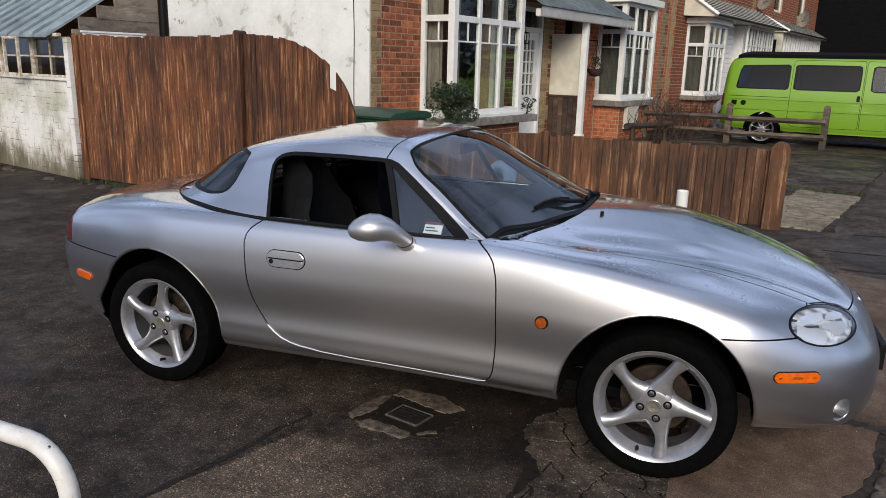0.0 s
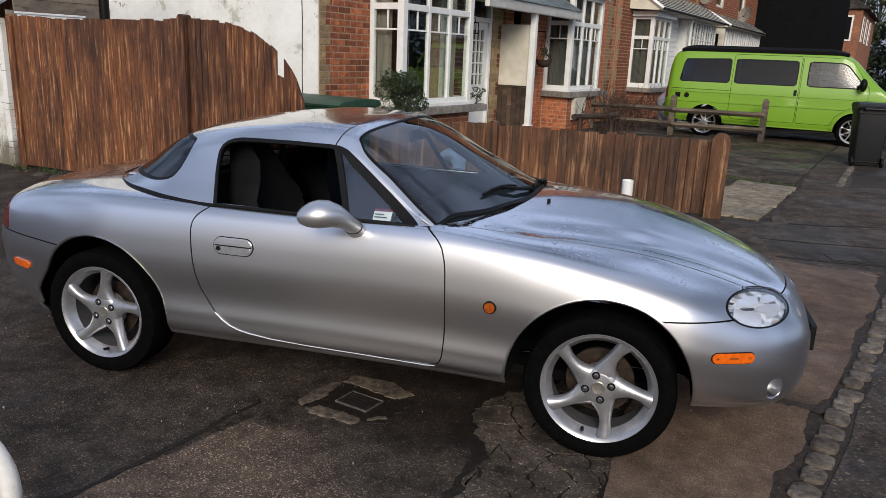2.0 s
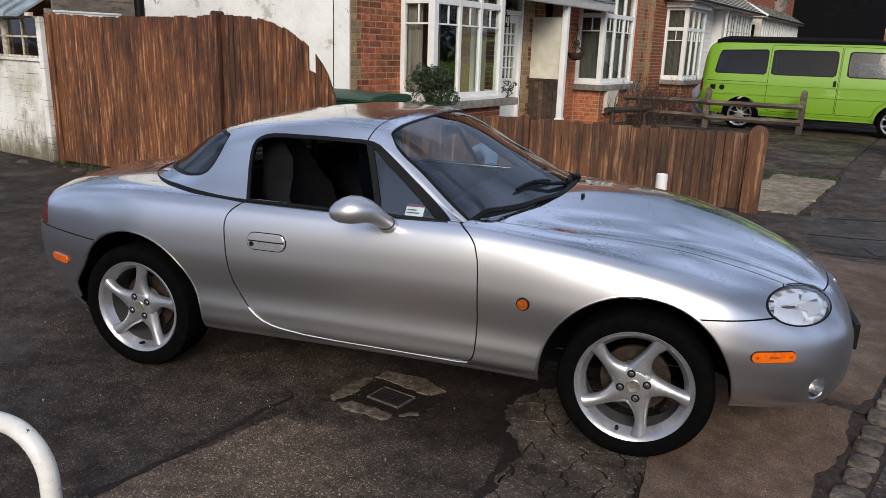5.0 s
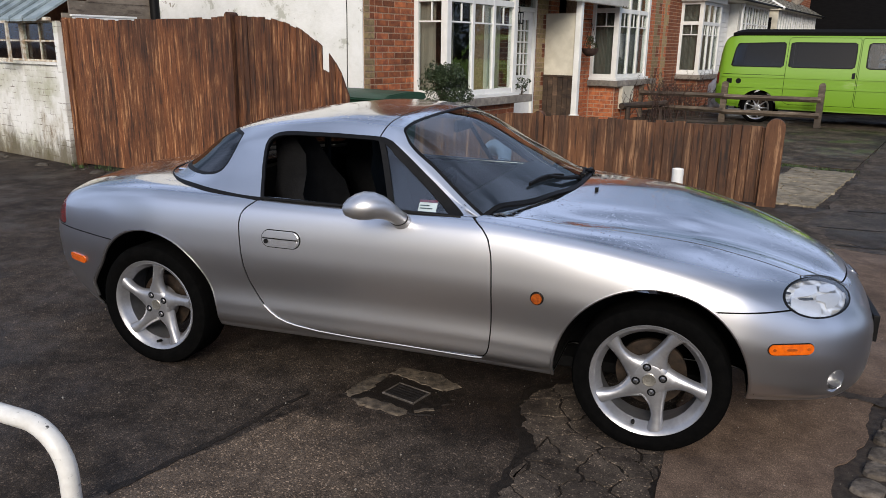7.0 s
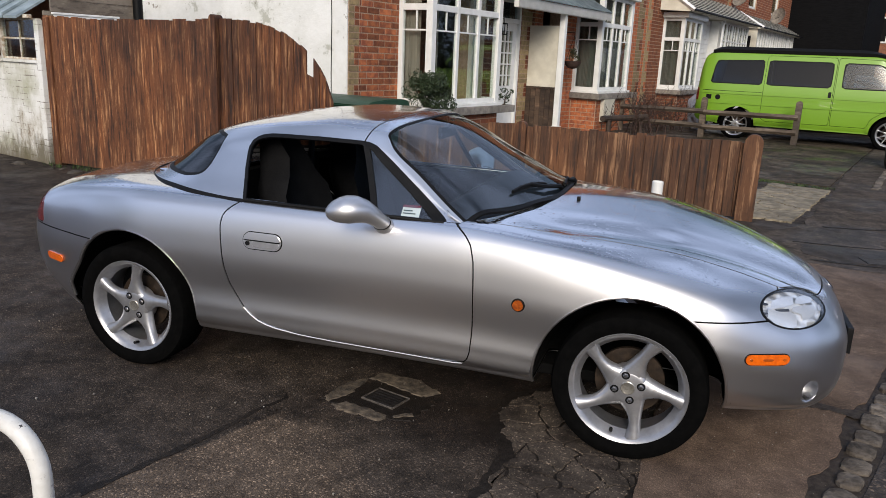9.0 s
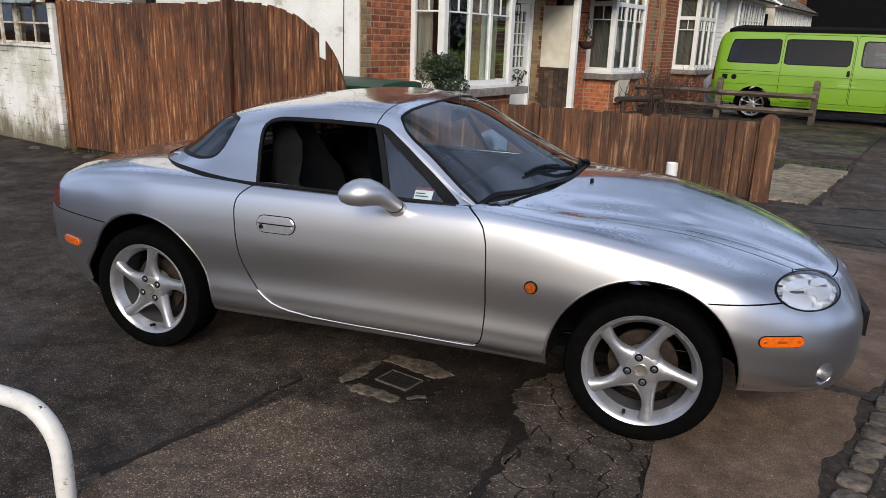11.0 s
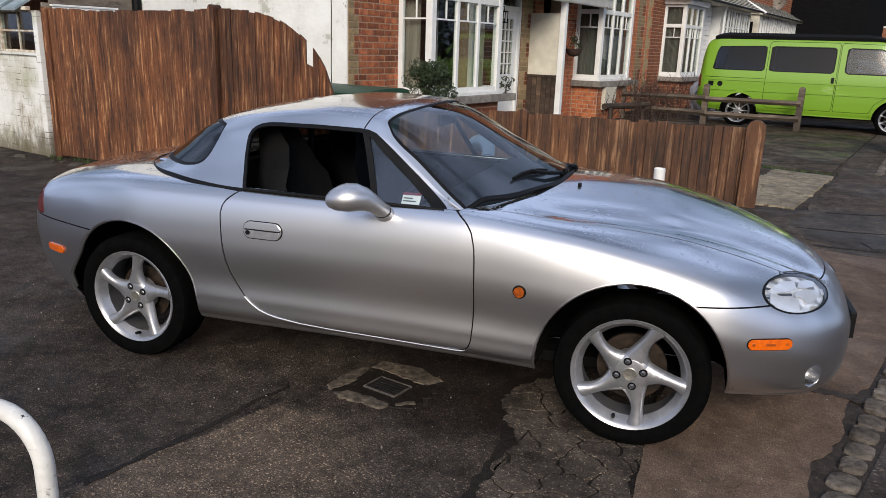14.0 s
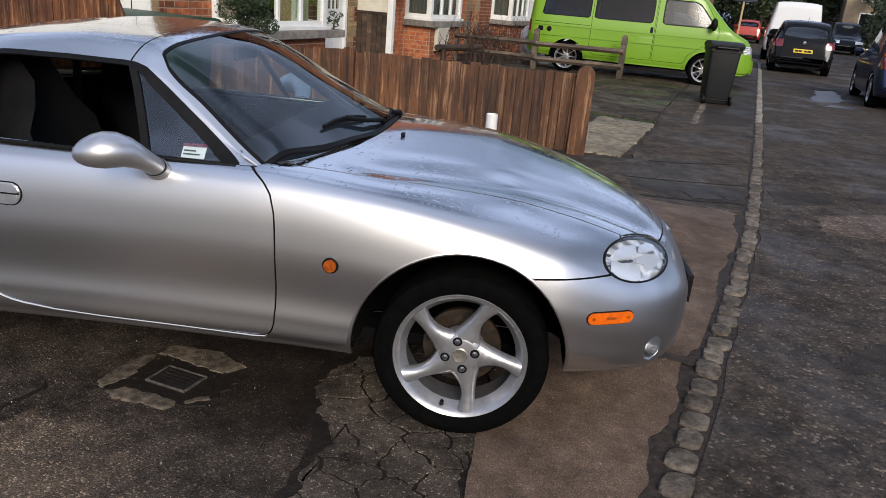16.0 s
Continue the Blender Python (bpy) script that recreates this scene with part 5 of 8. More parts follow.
part("side_window", box(-4.66, -4.3, 25.78, 25.80, 1.9, 2.65), DARKVOID, l2)
part("front_wall", box(-4.26, -4.1, 25.9, 33.4, 0.0, 1.9), WHITE, l2)
for k in range(9):
    a = 25.95 + k * 0.82
    w = win_frame(l2, [(-4.2, -4.12, a, a + 0.09, 1.9, 2.9), (-4.2, -4.12, a + 0.40, a + 0.46, 1.9, 2.9)])
    part("pane", box(-4.18, -4.17, a + 0.09, a + 0.82, 1.9, 2.9), PANE, w)

house_4 = thing("brick_terrace_house", "red brick terraced house with upper windows", "house", STREET.copy())
house_shell(house_4, 24.0, 35.0, [(27.0, 28.2, 3.7, 5.0), (31.0, 32.2, 3.7, 5.0)])
clad(house_4, 24.0, 35.0, [(27.0, 28.2, 3.7, 5.0), (31.0, 32.2, 3.7, 5.0)], quoins=((24.0, 24.4),))
for a in (27.0, 31.0):
    w = part("window", boxes([(FRONT - 0.1, FRONT - 0.04, a, a + 0.08, 3.7, 5.0), (FRONT - 0.1, FRONT - 0.04, a + 1.12, a + 1.2, 3.7, 5.0), (FRONT - 0.1, FRONT - 0.04, a + 0.08, a + 1.12, 3.7, 3.78), (FRONT - 0.1, FRONT - 0.04, a + 0.08, a + 1.12, 4.92, 5.0)]), WHITE, house_4)
    part("pane", box(FRONT - 0.08, FRONT - 0.07, a + 0.08, a + 1.12, 3.78, 4.92), PANE, w)


def satellite_dish(p, s, z, r=0.35):
    t = thing("satellite_dish", "grey satellite dish fixed high on the house wall", "satellite dish", STREET @ pose(p, s, z), group="satellite dishes")
    bm = lathe([(0.0001, 0.0), (r * 0.4, 0.02), (r * 0.75, 0.06), (r, 0.12), (r, 0.13), (r * 0.75, 0.07), (r * 0.4, 0.03), (0.0001, 0.012)], 24)
    part("dish", bm, CONCRETE, t, smooth=True, m=pose(0.35, 0, 0, 20, 0, 150))
    part("arm", tube([(0.35, 0.0, 0.0), (0.0, 0.1, -0.1)], 0.02, 6), BLACK, t)


satellite_dish(FRONT, 24.6, 3.85)
satellite_dish(FRONT, 31.0, 3.6)

BLACKCLAD = plain("black_boarding", (0.009, 0.009, 0.0095), (0.006, 0.006, 0.0065), 4, 0.9, 0.2, stretch=(1, 1, 6), shine=0.03)
barn = thing("black_building", "tall black boarded gable building beyond the terrace", "building", STREET.copy())
part("wall", box(-10.0, -1.75, 35.6, 44.0, 0.0, 5.2), BLACKCLAD, barn)
bm = bmesh.new()
a = [bm.verts.new((p, 35.6, z)) for p, z in ((-10.0, 5.2), (-1.75, 5.2), (-5.9, 8.6))]
b = [bm.verts.new((p, 44.0, z)) for p, z in ((-10.0, 5.2), (-1.75, 5.2), (-5.9, 8.6))]
bm.faces.new(a)
bm.faces.new(b[::-1])
for k in range(3):
    bm.faces.new((a[k], a[(k + 1) % 3], b[(k + 1) % 3], b[k]))
bmesh.ops.recalc_face_normals(bm, faces=bm.faces[:])
part("roof", bm, BLACKCLAD, barn)

FARBRICK = plain("far_brick", (0.36, 0.15, 0.08), (0.24, 0.10, 0.06), 9, 0.85, 0.3, big=0.2)
STONEFAR = plain("far_render", (0.42, 0.33, 0.22), (0.32, 0.25, 0.17), 3, 0.85, 0.2, big=0.2)


def far_house(p0, p1, s0, s1, top, mat, label, windows=(), ridge="s"):
    t = thing("house", label, "house", STREET.copy(), group="far houses")
    part("wall", box(p0, p1, s0, s1, 0, top), mat, t)
    bm = bmesh.new()
    if ridge == "s":
        c = (p0 + p1) / 2
        prof = [(p0 - 0.3, top - 0.05), (p1 + 0.3, top - 0.05), (c, top + (p1 - p0) * 0.42)]
        a = [bm.verts.new((p, s0 - 0.2, z)) for p, z in prof]
        b = [bm.verts.new((p, s1 + 0.2, z)) for p, z in prof]
    else:
        c = (s0 + s1) / 2
        prof = [(s0 - 0.3, top - 0.05), (s1 + 0.3, top - 0.05), (c, top + (s1 - s0) * 0.42)]
        a = [bm.verts.new((p0 - 0.2, s, z)) for s, z in prof]
        b = [bm.verts.new((p1 + 0.2, s, z)) for s, z in prof]
    bm.faces.new(a)
    bm.faces.new(b[::-1])
    for k in range(3):
        bm.faces.new((a[k], a[(k + 1) % 3], b[(k + 1) % 3], b[k]))
    bmesh.ops.recalc_face_normals(bm, faces=bm.faces[:])
    part("roof", bm, SLATE, t)
    for face, u, z, w, h in windows:
        if face == "p":
            fr = part("window", boxes([(p1, p1 + 0.05, u, u + w, z, z + 0.09), (p1, p1 + 0.05, u, u + w, z + h - 0.09, z + h), (p1, p1 + 0.05, u, u + 0.09, z + 0.09, z + h - 0.09), (p1, p1 + 0.05, u + w - 0.09, u + w, z + 0.09, z + h - 0.09)]), WHITE, t)
            part("pane", box(p1 + 0.01, p1 + 0.03, u + 0.09, u + w - 0.09, z + 0.09, z + h - 0.09), DARKVOID, fr)
        else:
            fr = part("window", boxes([(u, u + w, s0 - 0.05, s0, z, z + 0.09), (u, u + w, s0 - 0.05, s0, z + h - 0.09, z + h), (u, u + 0.09, s0 - 0.05, s0, z + 0.09, z + h - 0.09), (u + w - 0.09, u + w, s0 - 0.05, s0, z + 0.09, z + h - 0.09)]), WHITE, t)
            part("pane", box(u + 0.09, u + w - 0.09, s0 - 0.03, s0 - 0.01, z + 0.09, z + h - 0.09), DARKVOID, fr)
    return t


far_house(-8.0, -1.2, 46.0, 58.0, 5.0, FARBRICK, "far red brick house with white upper windows", [("p", 47.0, 3.2, 1.0, 1.4), ("p", 50.0, 3.2, 1.0, 1.4), ("p", 53.0, 3.2, 1.0, 1.4), ("s", -2.6, 3.2, 1.0, 1.4)])
far_house(7.7, 17.0, 60.0, 70.0, 5.5, STONEFAR, "far tan house across the end of the road", [("s", 8.7, 0.05, 1.6, 2.5), ("s", 11.2, 0.8, 1.6, 1.4), ("s", 8.6, 3.3, 1.2, 1.2), ("s", 11.4, 3.3, 1.2, 1.2)], "p")
far_house(2.0, 9.0, 74.0, 84.0, 5.0, FARBRICK, "far brick house behind trees", [("s", 3.0, 0.9, 1.4, 1.3), ("s", 6.0, 0.9, 1.4, 1.3)], "p")

# ---- outbuilding beside the tall fence ----
shed = thing("outbuilding", "whitewashed lean-to outbuilding with old metal windows and sheet roof", "outbuilding", STREET.copy())
SH = 1.78
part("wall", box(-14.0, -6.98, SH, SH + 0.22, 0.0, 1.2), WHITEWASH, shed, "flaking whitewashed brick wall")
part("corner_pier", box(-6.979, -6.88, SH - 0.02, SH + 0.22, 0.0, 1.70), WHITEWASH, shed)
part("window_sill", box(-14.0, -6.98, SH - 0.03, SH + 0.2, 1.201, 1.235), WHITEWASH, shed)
OLDPAINT = plain("old_white_paint", (0.66, 0.63, 0.55), (0.38, 0.28, 0.18), 16, 0.7, 0.3)
for k in range(7):
    a = -7.05 - k * 0.86
    part("mullion", box(a - 0.03, a + 0.03, SH + 0.04, SH + 0.10, 1.236, 1.72), OLDPAINT, shed)
    w = win_frame(shed, [(a - 0.83, a - 0.03, SH + 0.055, SH + 0.085, 1.236, 1.26), (a - 0.83, a - 0.03, SH + 0.055, SH + 0.085, 1.70, 1.72), (a - 0.83, a - 0.03, SH + 0.06, SH + 0.08, 1.475, 1.495),
                              (a - 0.44, a - 0.42, SH + 0.06, SH + 0.08, 1.26, 1.70)], OLDPAINT)
    part("pane", box(a - 0.83, a - 0.03, SH + 0.068, SH + 0.072, 1.26, 1.70), PANE, w)
part("casement", boxes([(-8.22, -8.19, SH - 0.16, SH - 0.13, 1.25, 1.71), (-7.86, -7.83, SH - 0.16, SH - 0.13, 1.25, 1.71), (-8.22, -7.83, SH - 0.16, SH - 0.13, 1.225, 1.25), (-8.22, -7.83, SH - 0.16, SH - 0.13, 1.69, 1.72)]),
     OLDPAINT, shed, "old casement standing ajar", m=pose(0, 0.0, 0))
part("back_wall", box(-14.0, -7.3, 3.02, 3.05, 0.0, 2.5), FARBRICK, shed)
part("back_window", boxes([(-8.5, -8.0, 2.96, 3.019, 1.30, 1.36), (-8.5, -8.0, 2.96, 3.019, 1.9, 1.96), (-8.5, -8.44, 2.96, 3.019, 1.36, 1.9), (-8.06, -8.0, 2.96, 3.019, 1.36, 1.9)]), WHITE, shed)
slope = 0.62
for k in range(22):
    bm = bmesh.new()
    a = -7.12 - k * 0.33
    for p0, p1, lift in ((a - 0.30, a, 0.0), (a - 0.33, a - 0.30, 0.035)):
        vs = [bm.verts.new(q) for q in ((p0, SH - 0.14, 1.74 + lift), (p1, SH - 0.14, 1.74 + lift), (p1, SH + 1.27, 1.74 + lift + slope * 1.41), (p0, SH + 1.27, 1.74 + lift + slope * 1.41))]
        ws = [bm.verts.new(v.co - Vector((0, 0, 0.03))) for v in vs]
        bm.faces.new(vs)
        bm.faces.new(ws[::-1])
        for q in range(4):
            bm.faces.new((vs[q], ws[q], ws[(q + 1) % 4], vs[(q + 1) % 4]))
    bmesh.ops.recalc_face_normals(bm, faces=bm.faces[:])
    part("roof_sheet", bm, LEADROOF, shed, "blue-grey ribbed roof sheet")
part("eave_board", box(-14.0, -7.0, SH - 0.06, SH - 0.02, 1.72, 1.76), OLDPAINT, shed)
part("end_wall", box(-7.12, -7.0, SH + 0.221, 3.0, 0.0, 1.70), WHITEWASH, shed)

OLDBOARD = wood("weathered_board", (0.10, 0.080, 0.065), (0.22, 0.19, 0.155), (0.36, 0.32, 0.26), 10.0, "y")
boarded = thing("weatherboarded_building", "weathered grey-brown horizontal-boarded end wall with black drainpipe", "building", STREET.copy())
for k in range(9):
    z = 1.2 + k * 0.15
    start = max(SH + 0.10, SH - 0.06 + (z + 0.10 - 1.74) / slope)
    if start < 3.0:
        part("board", box(-6.99, -6.965, start, 3.08, 0, 0.163), OLDBOARD, boarded, m=Matrix.Translation((0.006 * (k % 2), 0, z)))
part("wall", box(-10.5, -7.0, 3.06, 3.10, 0.0, 2.6), OLDBOARD, boarded)
part("drainpipe", tube([(-6.90, 3.10, 3.2), (-6.90, 3.10, 0.1)], 0.062, 12), BLACK, boarded, "black drainpipe", smooth=True)
part("door_head", boxes([(-6.955, -6.91, 1.97, 2.84, 1.775, 1.80), (-6.950, -6.92, 1.99, 2.82, 1.62, 1.775)], 0.004), WHITE, boarded, "white painted door head")

# ---- kerb of granite setts ----
SETT = plain("granite_sett", (0.215, 0.180, 0.145), (0.095, 0.078, 0.062), 26, 0.85, 0.7, vary=0.3, shine=0.25, big=0.3)
SETTPALE = plain("pale_kerbstone", (0.36, 0.325, 0.275), (0.22, 0.195, 0.165), 20, 0.8, 0.5, vary=0.25, shine=0.25, big=0.2)
kerb_line = curve((-30, 1.6), (-6, 1.95), (-0.27, 2.04), (0.5, 2.09), (1.38, 2.15), (2.81, 2.23), (4.6, 2.27), (15, 2.34), (40, 2.42))
kerb = tagged(new("kerb"), "row of worn granite setts edging the road", "kerb", kind="structure")
kerb.matrix_basis = STREET.copy()
sett_meshes = []
for k in range(12):
    bm = bmesh.new()
    L, W = random.uniform(0.115, 0.170), random.uniform(0.088, 0.108)
    sq = random.uniform(-0.012, 0.012)
    rings = []
    for grow, z in ((1.02, -0.04), (1.0, 0.016), (0.97, 0.022), (0.88, 0.0255), (0.45, 0.027)):
        ring = []
        for q in range(14):
            a = (q + 0.5) * math.tau / 14
            c, d = math.cos(a), math.sin(a)
            e = (abs(c) ** 3.6 + abs(d) ** 3.6) ** (-1 / 3.6)
            j = random.uniform(0.955, 1.03) if z < 0.015 else random.uniform(0.97, 1.03)
            ring.append(bm.verts.new((c * e * W / 2 * grow * j, d * e * L / 2 * grow * j + sq * c, z + (random.uniform(-0.004, 0.004) if z > 0.015 else 0))))
        rings.append(ring)
    for lo, hi in zip(rings, rings[1:]):
        for q in range(14):
            bm.faces.new((lo[q], lo[(q + 1) % 14], hi[(q + 1) % 14], hi[q]))
    bm.faces.new(rings[-1])
    bmesh.ops.recalc_face_normals(bm, faces=bm.faces[:])
    me = mesh_of("sett", bm, SETT, 40)
    pale = me.copy()
    pale.materials[0] = SETTPALE
    sett_meshes.append((L, me, pale))
s = -6.0
while s < 26:
    L, me, pale = random.choice(sett_meshes)
    part("sett", pale if s > 9.1 else me, SETT, kerb, m=pose(kerb_line(s + L / 2) + random.uniform(-0.008, 0.008), s + L / 2, random.uniform(-0.012, -0.002), random.uniform(-3, 3), random.uniform(-3, 3), -3 + random.uniform(-5, 5)))
    s += L + random.uniform(0.012, 0.034)
edging = tagged(new("drive_edging"), "short row of pale setts edging the drive", "kerb", kind="structure")
edging.matrix_basis = STREET.copy()
q = 8.20
while q < 10.6:
    L, me, pale = random.choice(sett_meshes)
    part("sett", me, SETT, edging, m=pose(1.46 - 0.012 * (q - 8.2) + random.uniform(-0.01, 0.01), q + L / 2, -0.003, random.uniform(-2, 2), random.uniform(-2, 2), random.uniform(-5, 5)))
    q += L + random.uniform(0.012, 0.03)
GAPSOIL = plain("wet_grit", (0.054, 0.042, 0.033), (0.026, 0.020, 0.016), 30, 0.7, 0.6, shine=0.2, fine=110)


# ---- patches of the ground ----
def irregular(points, step=0.06, rough=0.02, seed=1, ring=True):
    rng = random.Random(seed)
    out = []
    for (ax, ay), (bx, by) in zip(points, points[1:] + points[:1] if ring else points[1:]):
        n = max(1, int(math.hypot(bx - ax, by - ay) / step))
        for k in range(n):
            t = k / n
            out.append((ax + (bx - ax) * t + rng.uniform(-rough, rough), ay + (by - ay) * t + rng.uniform(-rough, rough)))
    return out


def sheet(name, pts, z, mat, label, category="ground", m=None, thick=0.02):
    bm = bmesh.new()
    top = [bm.verts.new((x, y, z)) for x, y in pts]
    f = bm.faces.new(top)
    if f.calc_area() and f.normal.z < 0:
        f.normal_flip()
    ex = bmesh.ops.extrude_face_region(bm, geom=[f])
    bmesh.ops.translate(bm, verts=[v for v in ex["geom"] if isinstance(v, bmesh.types.BMVert)], vec=(0, 0, -thick))
    bmesh.ops.recalc_face_normals(bm, faces=bm.faces[:])
    bmesh.ops.triangulate(bm, faces=bm.faces[:])
    return solo(name, bm, mat, label, category, m, kind="structure")


def tarmac(name, c1, c2, grit=150, rough=(0.5, 0.85), speck=1.8, big=0.35, relief=0.4):
    m, n, l, b = nodes_of(name)
    vec = place_coords(n, l)
    shade, dome = gravel_of(n, l, vec, grit * 1.9)
    col = ramp_of(n, l, noise_of(n, l, vec, 7, 8, 0.72), [(0.38, c2), (0.62, c1)])
    blot = ramp_of(n, l, noise_of(n, l, vec, 1.6, 6, 0.68), [(0.42, (1 - big,) * 3), (0.56, (1, 1, 1))])
    col = mix_of(n, l, 1.0, col, blot, "MULTIPLY")
    sp = ramp_of(n, l, shade, [(0.0, (0.6, 0.6, 0.6)), (0.6, (1, 1, 1)), (0.93, (1.25, 1.22, 1.18)), (0.975, (speck * 1.5, speck * 1.45, speck * 1.35))])
    col = mix_of(n, l, 1.0, col, sp, "MULTIPLY")
    l.new(col, b.inputs["Base Color"])
    wet = ramp_of(n, l, noise_of(n, l, vec, 0.9, 5), [(0.40, (rough[0],) * 3), (0.54, (rough[1],) * 3)])
    l.new(wet, b.inputs["Roughness"])
    b.inputs["Specular IOR Level"].default_value = 0.18
    bump_of(n, l, b, dome, relief, 0.003)
    return m


REDDISH = tarmac("reddish_tarmac", (0.178, 0.125, 0.091), (0.110, 0.076, 0.056), 150, (0.6, 0.9), 1.2, 0.3)
PAVING = tarmac("pavement_tarmac", (0.108, 0.086, 0.068), (0.046, 0.036, 0.028), 46, (0.6, 0.95), 1.6, 0.4, 0.9)
ROADTAR = tarmac("road_tarmac", (0.094, 0.074, 0.058), (0.036, 0.028, 0.022), 42, (0.5, 0.9), 2.0, 0.3, 0.9)
CRACKED = tarmac("cracked_tarmac", (0.104, 0.083, 0.065), (0.036, 0.028, 0.023), 110, (0.7, 0.95), 2.4, 0.5)
SLAB = plain("concrete_slab", (0.33, 0.275, 0.19), (0.17, 0.14, 0.092), 9, 0.85, 0.4, big=0.3, vary=0.2)
MUD = tarmac("muddy_concrete", (0.125, 0.096, 0.068), (0.034, 0.026, 0.019), 60, (0.35, 0.85), 1.3, 0.6)

SOAKED_TAR = plain("soaked_tar", (0.020, 0.0155, 0.0125), (0.010, 0.008, 0.0065), 40, 0.6, 0.5, shine=0.2, fine=140)
DARKIRON = plain("dark_iron", (0.024, 0.021, 0.019), (0.013, 0.011, 0.010), 40, 0.55, 0.5, metal=0.3)


def along(off, *stations):
    return [tuple((STREET @ Vector((kerb_line(q) + off, q, 0)))[:2]) for q in stations]


def ragged(off, lo, hi, step, deep, seed):
    """A line beside the kerb whose edge has crumbled back here and there."""
    out = []
    q = lo
    while q <= hi:
        bite = max(0.0, noise.fractal(Vector((q * 1.7, seed, 0)), 1.0, 2.2, 4) + 0.05)
        out += along(off - deep * bite, q)
        q += step
    return out


sheet("footway_strip", irregular([(1.24, -0.3), (1.20, -1.0), (1.10, -2.8), (0.95, -7.0)], 0.05, 0.008, 2, False) + ragged(-0.070, -5.6, 3.4, 0.018, 0.11, 3.7) + irregular([(2.35, 3.1), (1.7, 1.6), (1.24, -0.3)], 0.05, 0.01, 6, False), 0.009, REDDISH,
      "reddish-brown smooth tarmac strip by the kerb")
side_a = along(-0.078, 3.45, 6, 9, 14, 20, 40, 120)
sheet("pavement", irregular(side_a + [tuple((STREET @ Vector((p, s, 0)))[:2]) for p, s in ((0.9, 120), (0.95, 14), (0.95, 9.5), (1.05, 7.4), (1.1, 5.0), (0.75, 3.9), (0.8, 3.3))], 0.2, 0.02, 3), 0.011, PAVING, "dark coarse tarmac pavement along the houses", "pavement")
side_b = along(0.064, -30, -6, -0.3, 1, 2.8, 5, 15, 40, 200)
sheet("road", irregular(side_b + [tuple((STREET @ Vector((p, s, 0)))[:2]) for p, s in ((7.6, 200), (7.6, -30))], 0.3, 0.015, 4), 0.007, ROADTAR, "worn dark tarmac street surface", "road")
sheet("driveway", [tuple((STREET @ Vector((p, s, 0)))[:2]) for p, s in ((-4.1, 8.0), (0.94, 8.0), (0.90, 14), (0.9, 19), (-4.1, 19))], 0.014, MUD, "muddy worn concrete driveway", "driveway")
sheet("gutter_bed", along(-0.34, -30, -6, -0.3, 1, 2.8, 3.4) + along(-0.12, 3.5, 5, 15, 26) + along(0.12, 26, 15, 5, 2.8, 1, -0.3, -6, -30), 0.003, GAPSOIL,
      "dark wet grit between kerb setts")
sheet("wet_stain", irregular([(1.86, 0.02), (1.95, 0.05), (2.06, 0.02), (2.16, 0.05), (2.17, -0.03), (2.07, -0.05), (1.98, -0.01), (1.90, -0.02)], 0.025, 0.010, 12), 0.0115, GAPSOIL, "dark damp stain on the footway", thick=0.002)

TRENCH = tarmac("trench_tarmac", (0.060, 0.048, 0.039), (0.030, 0.024, 0.019), 130, (0.5, 0.8), 1.3, 0.3)
GRAVELLY = tarmac("stony_patch", (0.165, 0.125, 0.100), (0.085, 0.064, 0.050), 34, (0.7, 0.95), 1.7, 0.25)
sheet("trench_patch", irregular([(2.26, 3.17), (2.50, 2.98), (3.13, 3.02), (3.34, 3.60), (2.75, 3.56), (2.30, 3.55)], 0.05, 0.016, 81), 0.0135, TRENCH, "dark trench reinstatement across the footway", thick=0.006)
for seed, run in ((82, [(2.24, 3.60), (2.75, 3.62), (3.36, 3.70), (3.36, 3.72), (2.75, 3.645), (2.24, 3.63)]), (83, [(2.3, 2.95), (2.7, 2.93), (3.13, 2.98), (3.13, 3.005), (2.7, 2.96), (2.3, 2.98)]), (84, [(2.6, 4.45), (3.0, 4.50), (3.5, 4.72), (3.5, 4.74), (3.0, 4.53), (2.6, 4.48)])):
    sheet("footway_crack", irregular(run, 0.05, 0.010, seed), 0.0150, SOAKED_TAR, "dark open crack across the footway", thick=0.002)
sheet("dark_footway", irregular([(3.80, 7.47), (4.60, 7.80)], 0.06, 0.015, 85, False) + along(-0.085, 9.0, 10, 12, 16, 20) + [tuple((STREET @ Vector((p, q, 0)))[:2]) for p, q in ((1.6, 20), (1.55, 14), (1.52, 10))], 0.0145, TRENCH, "smooth dark tarmac footway beyond the drive", "pavement", thick=0.006)
sheet("road_patch", irregular([(3.52, 2.37), (3.63, 2.76), (3.74, 2.92), (4.30, 3.14), (5.1, 3.35), (5.2, 2.75), (4.5, 2.50), (3.94, 2.33)], 0.04, 0.022, 86), 0.0125, GRAVELLY, "worn stony patch in the road", "road", thick=0.006)
for seed, run in ((87, [(3.50, 3.62), (3.46, 3.16), (3.70, 3.22), (3.90, 3.32), (4.13, 3.80), (3.8, 3.72)]), (88, [(3.95, 4.30), (4.05, 4.34), (4.26, 4.60), (4.10, 4.58)]), (89, [(2.75, 0.1), (3.1, 0.05), (3.5, 0.35), (3.35, 0.55), (2.95, 0.36)]), (90, [(4.2, 3.60), (4.7, 3.62), (5.6, 4.1), (5.5, 4.3), (4.6, 3.95)])):
    sheet("tar_repair", irregular(run, 0.045, 0.025, seed), 0.0105, TRENCH, "dark tar repair in the road", "road", thick=0.004)
WATER = plain("standing_water", (0.030, 0.027, 0.024), (0.02, 0.018, 0.016), 3, 0.32, 0.0, shine=0.6)
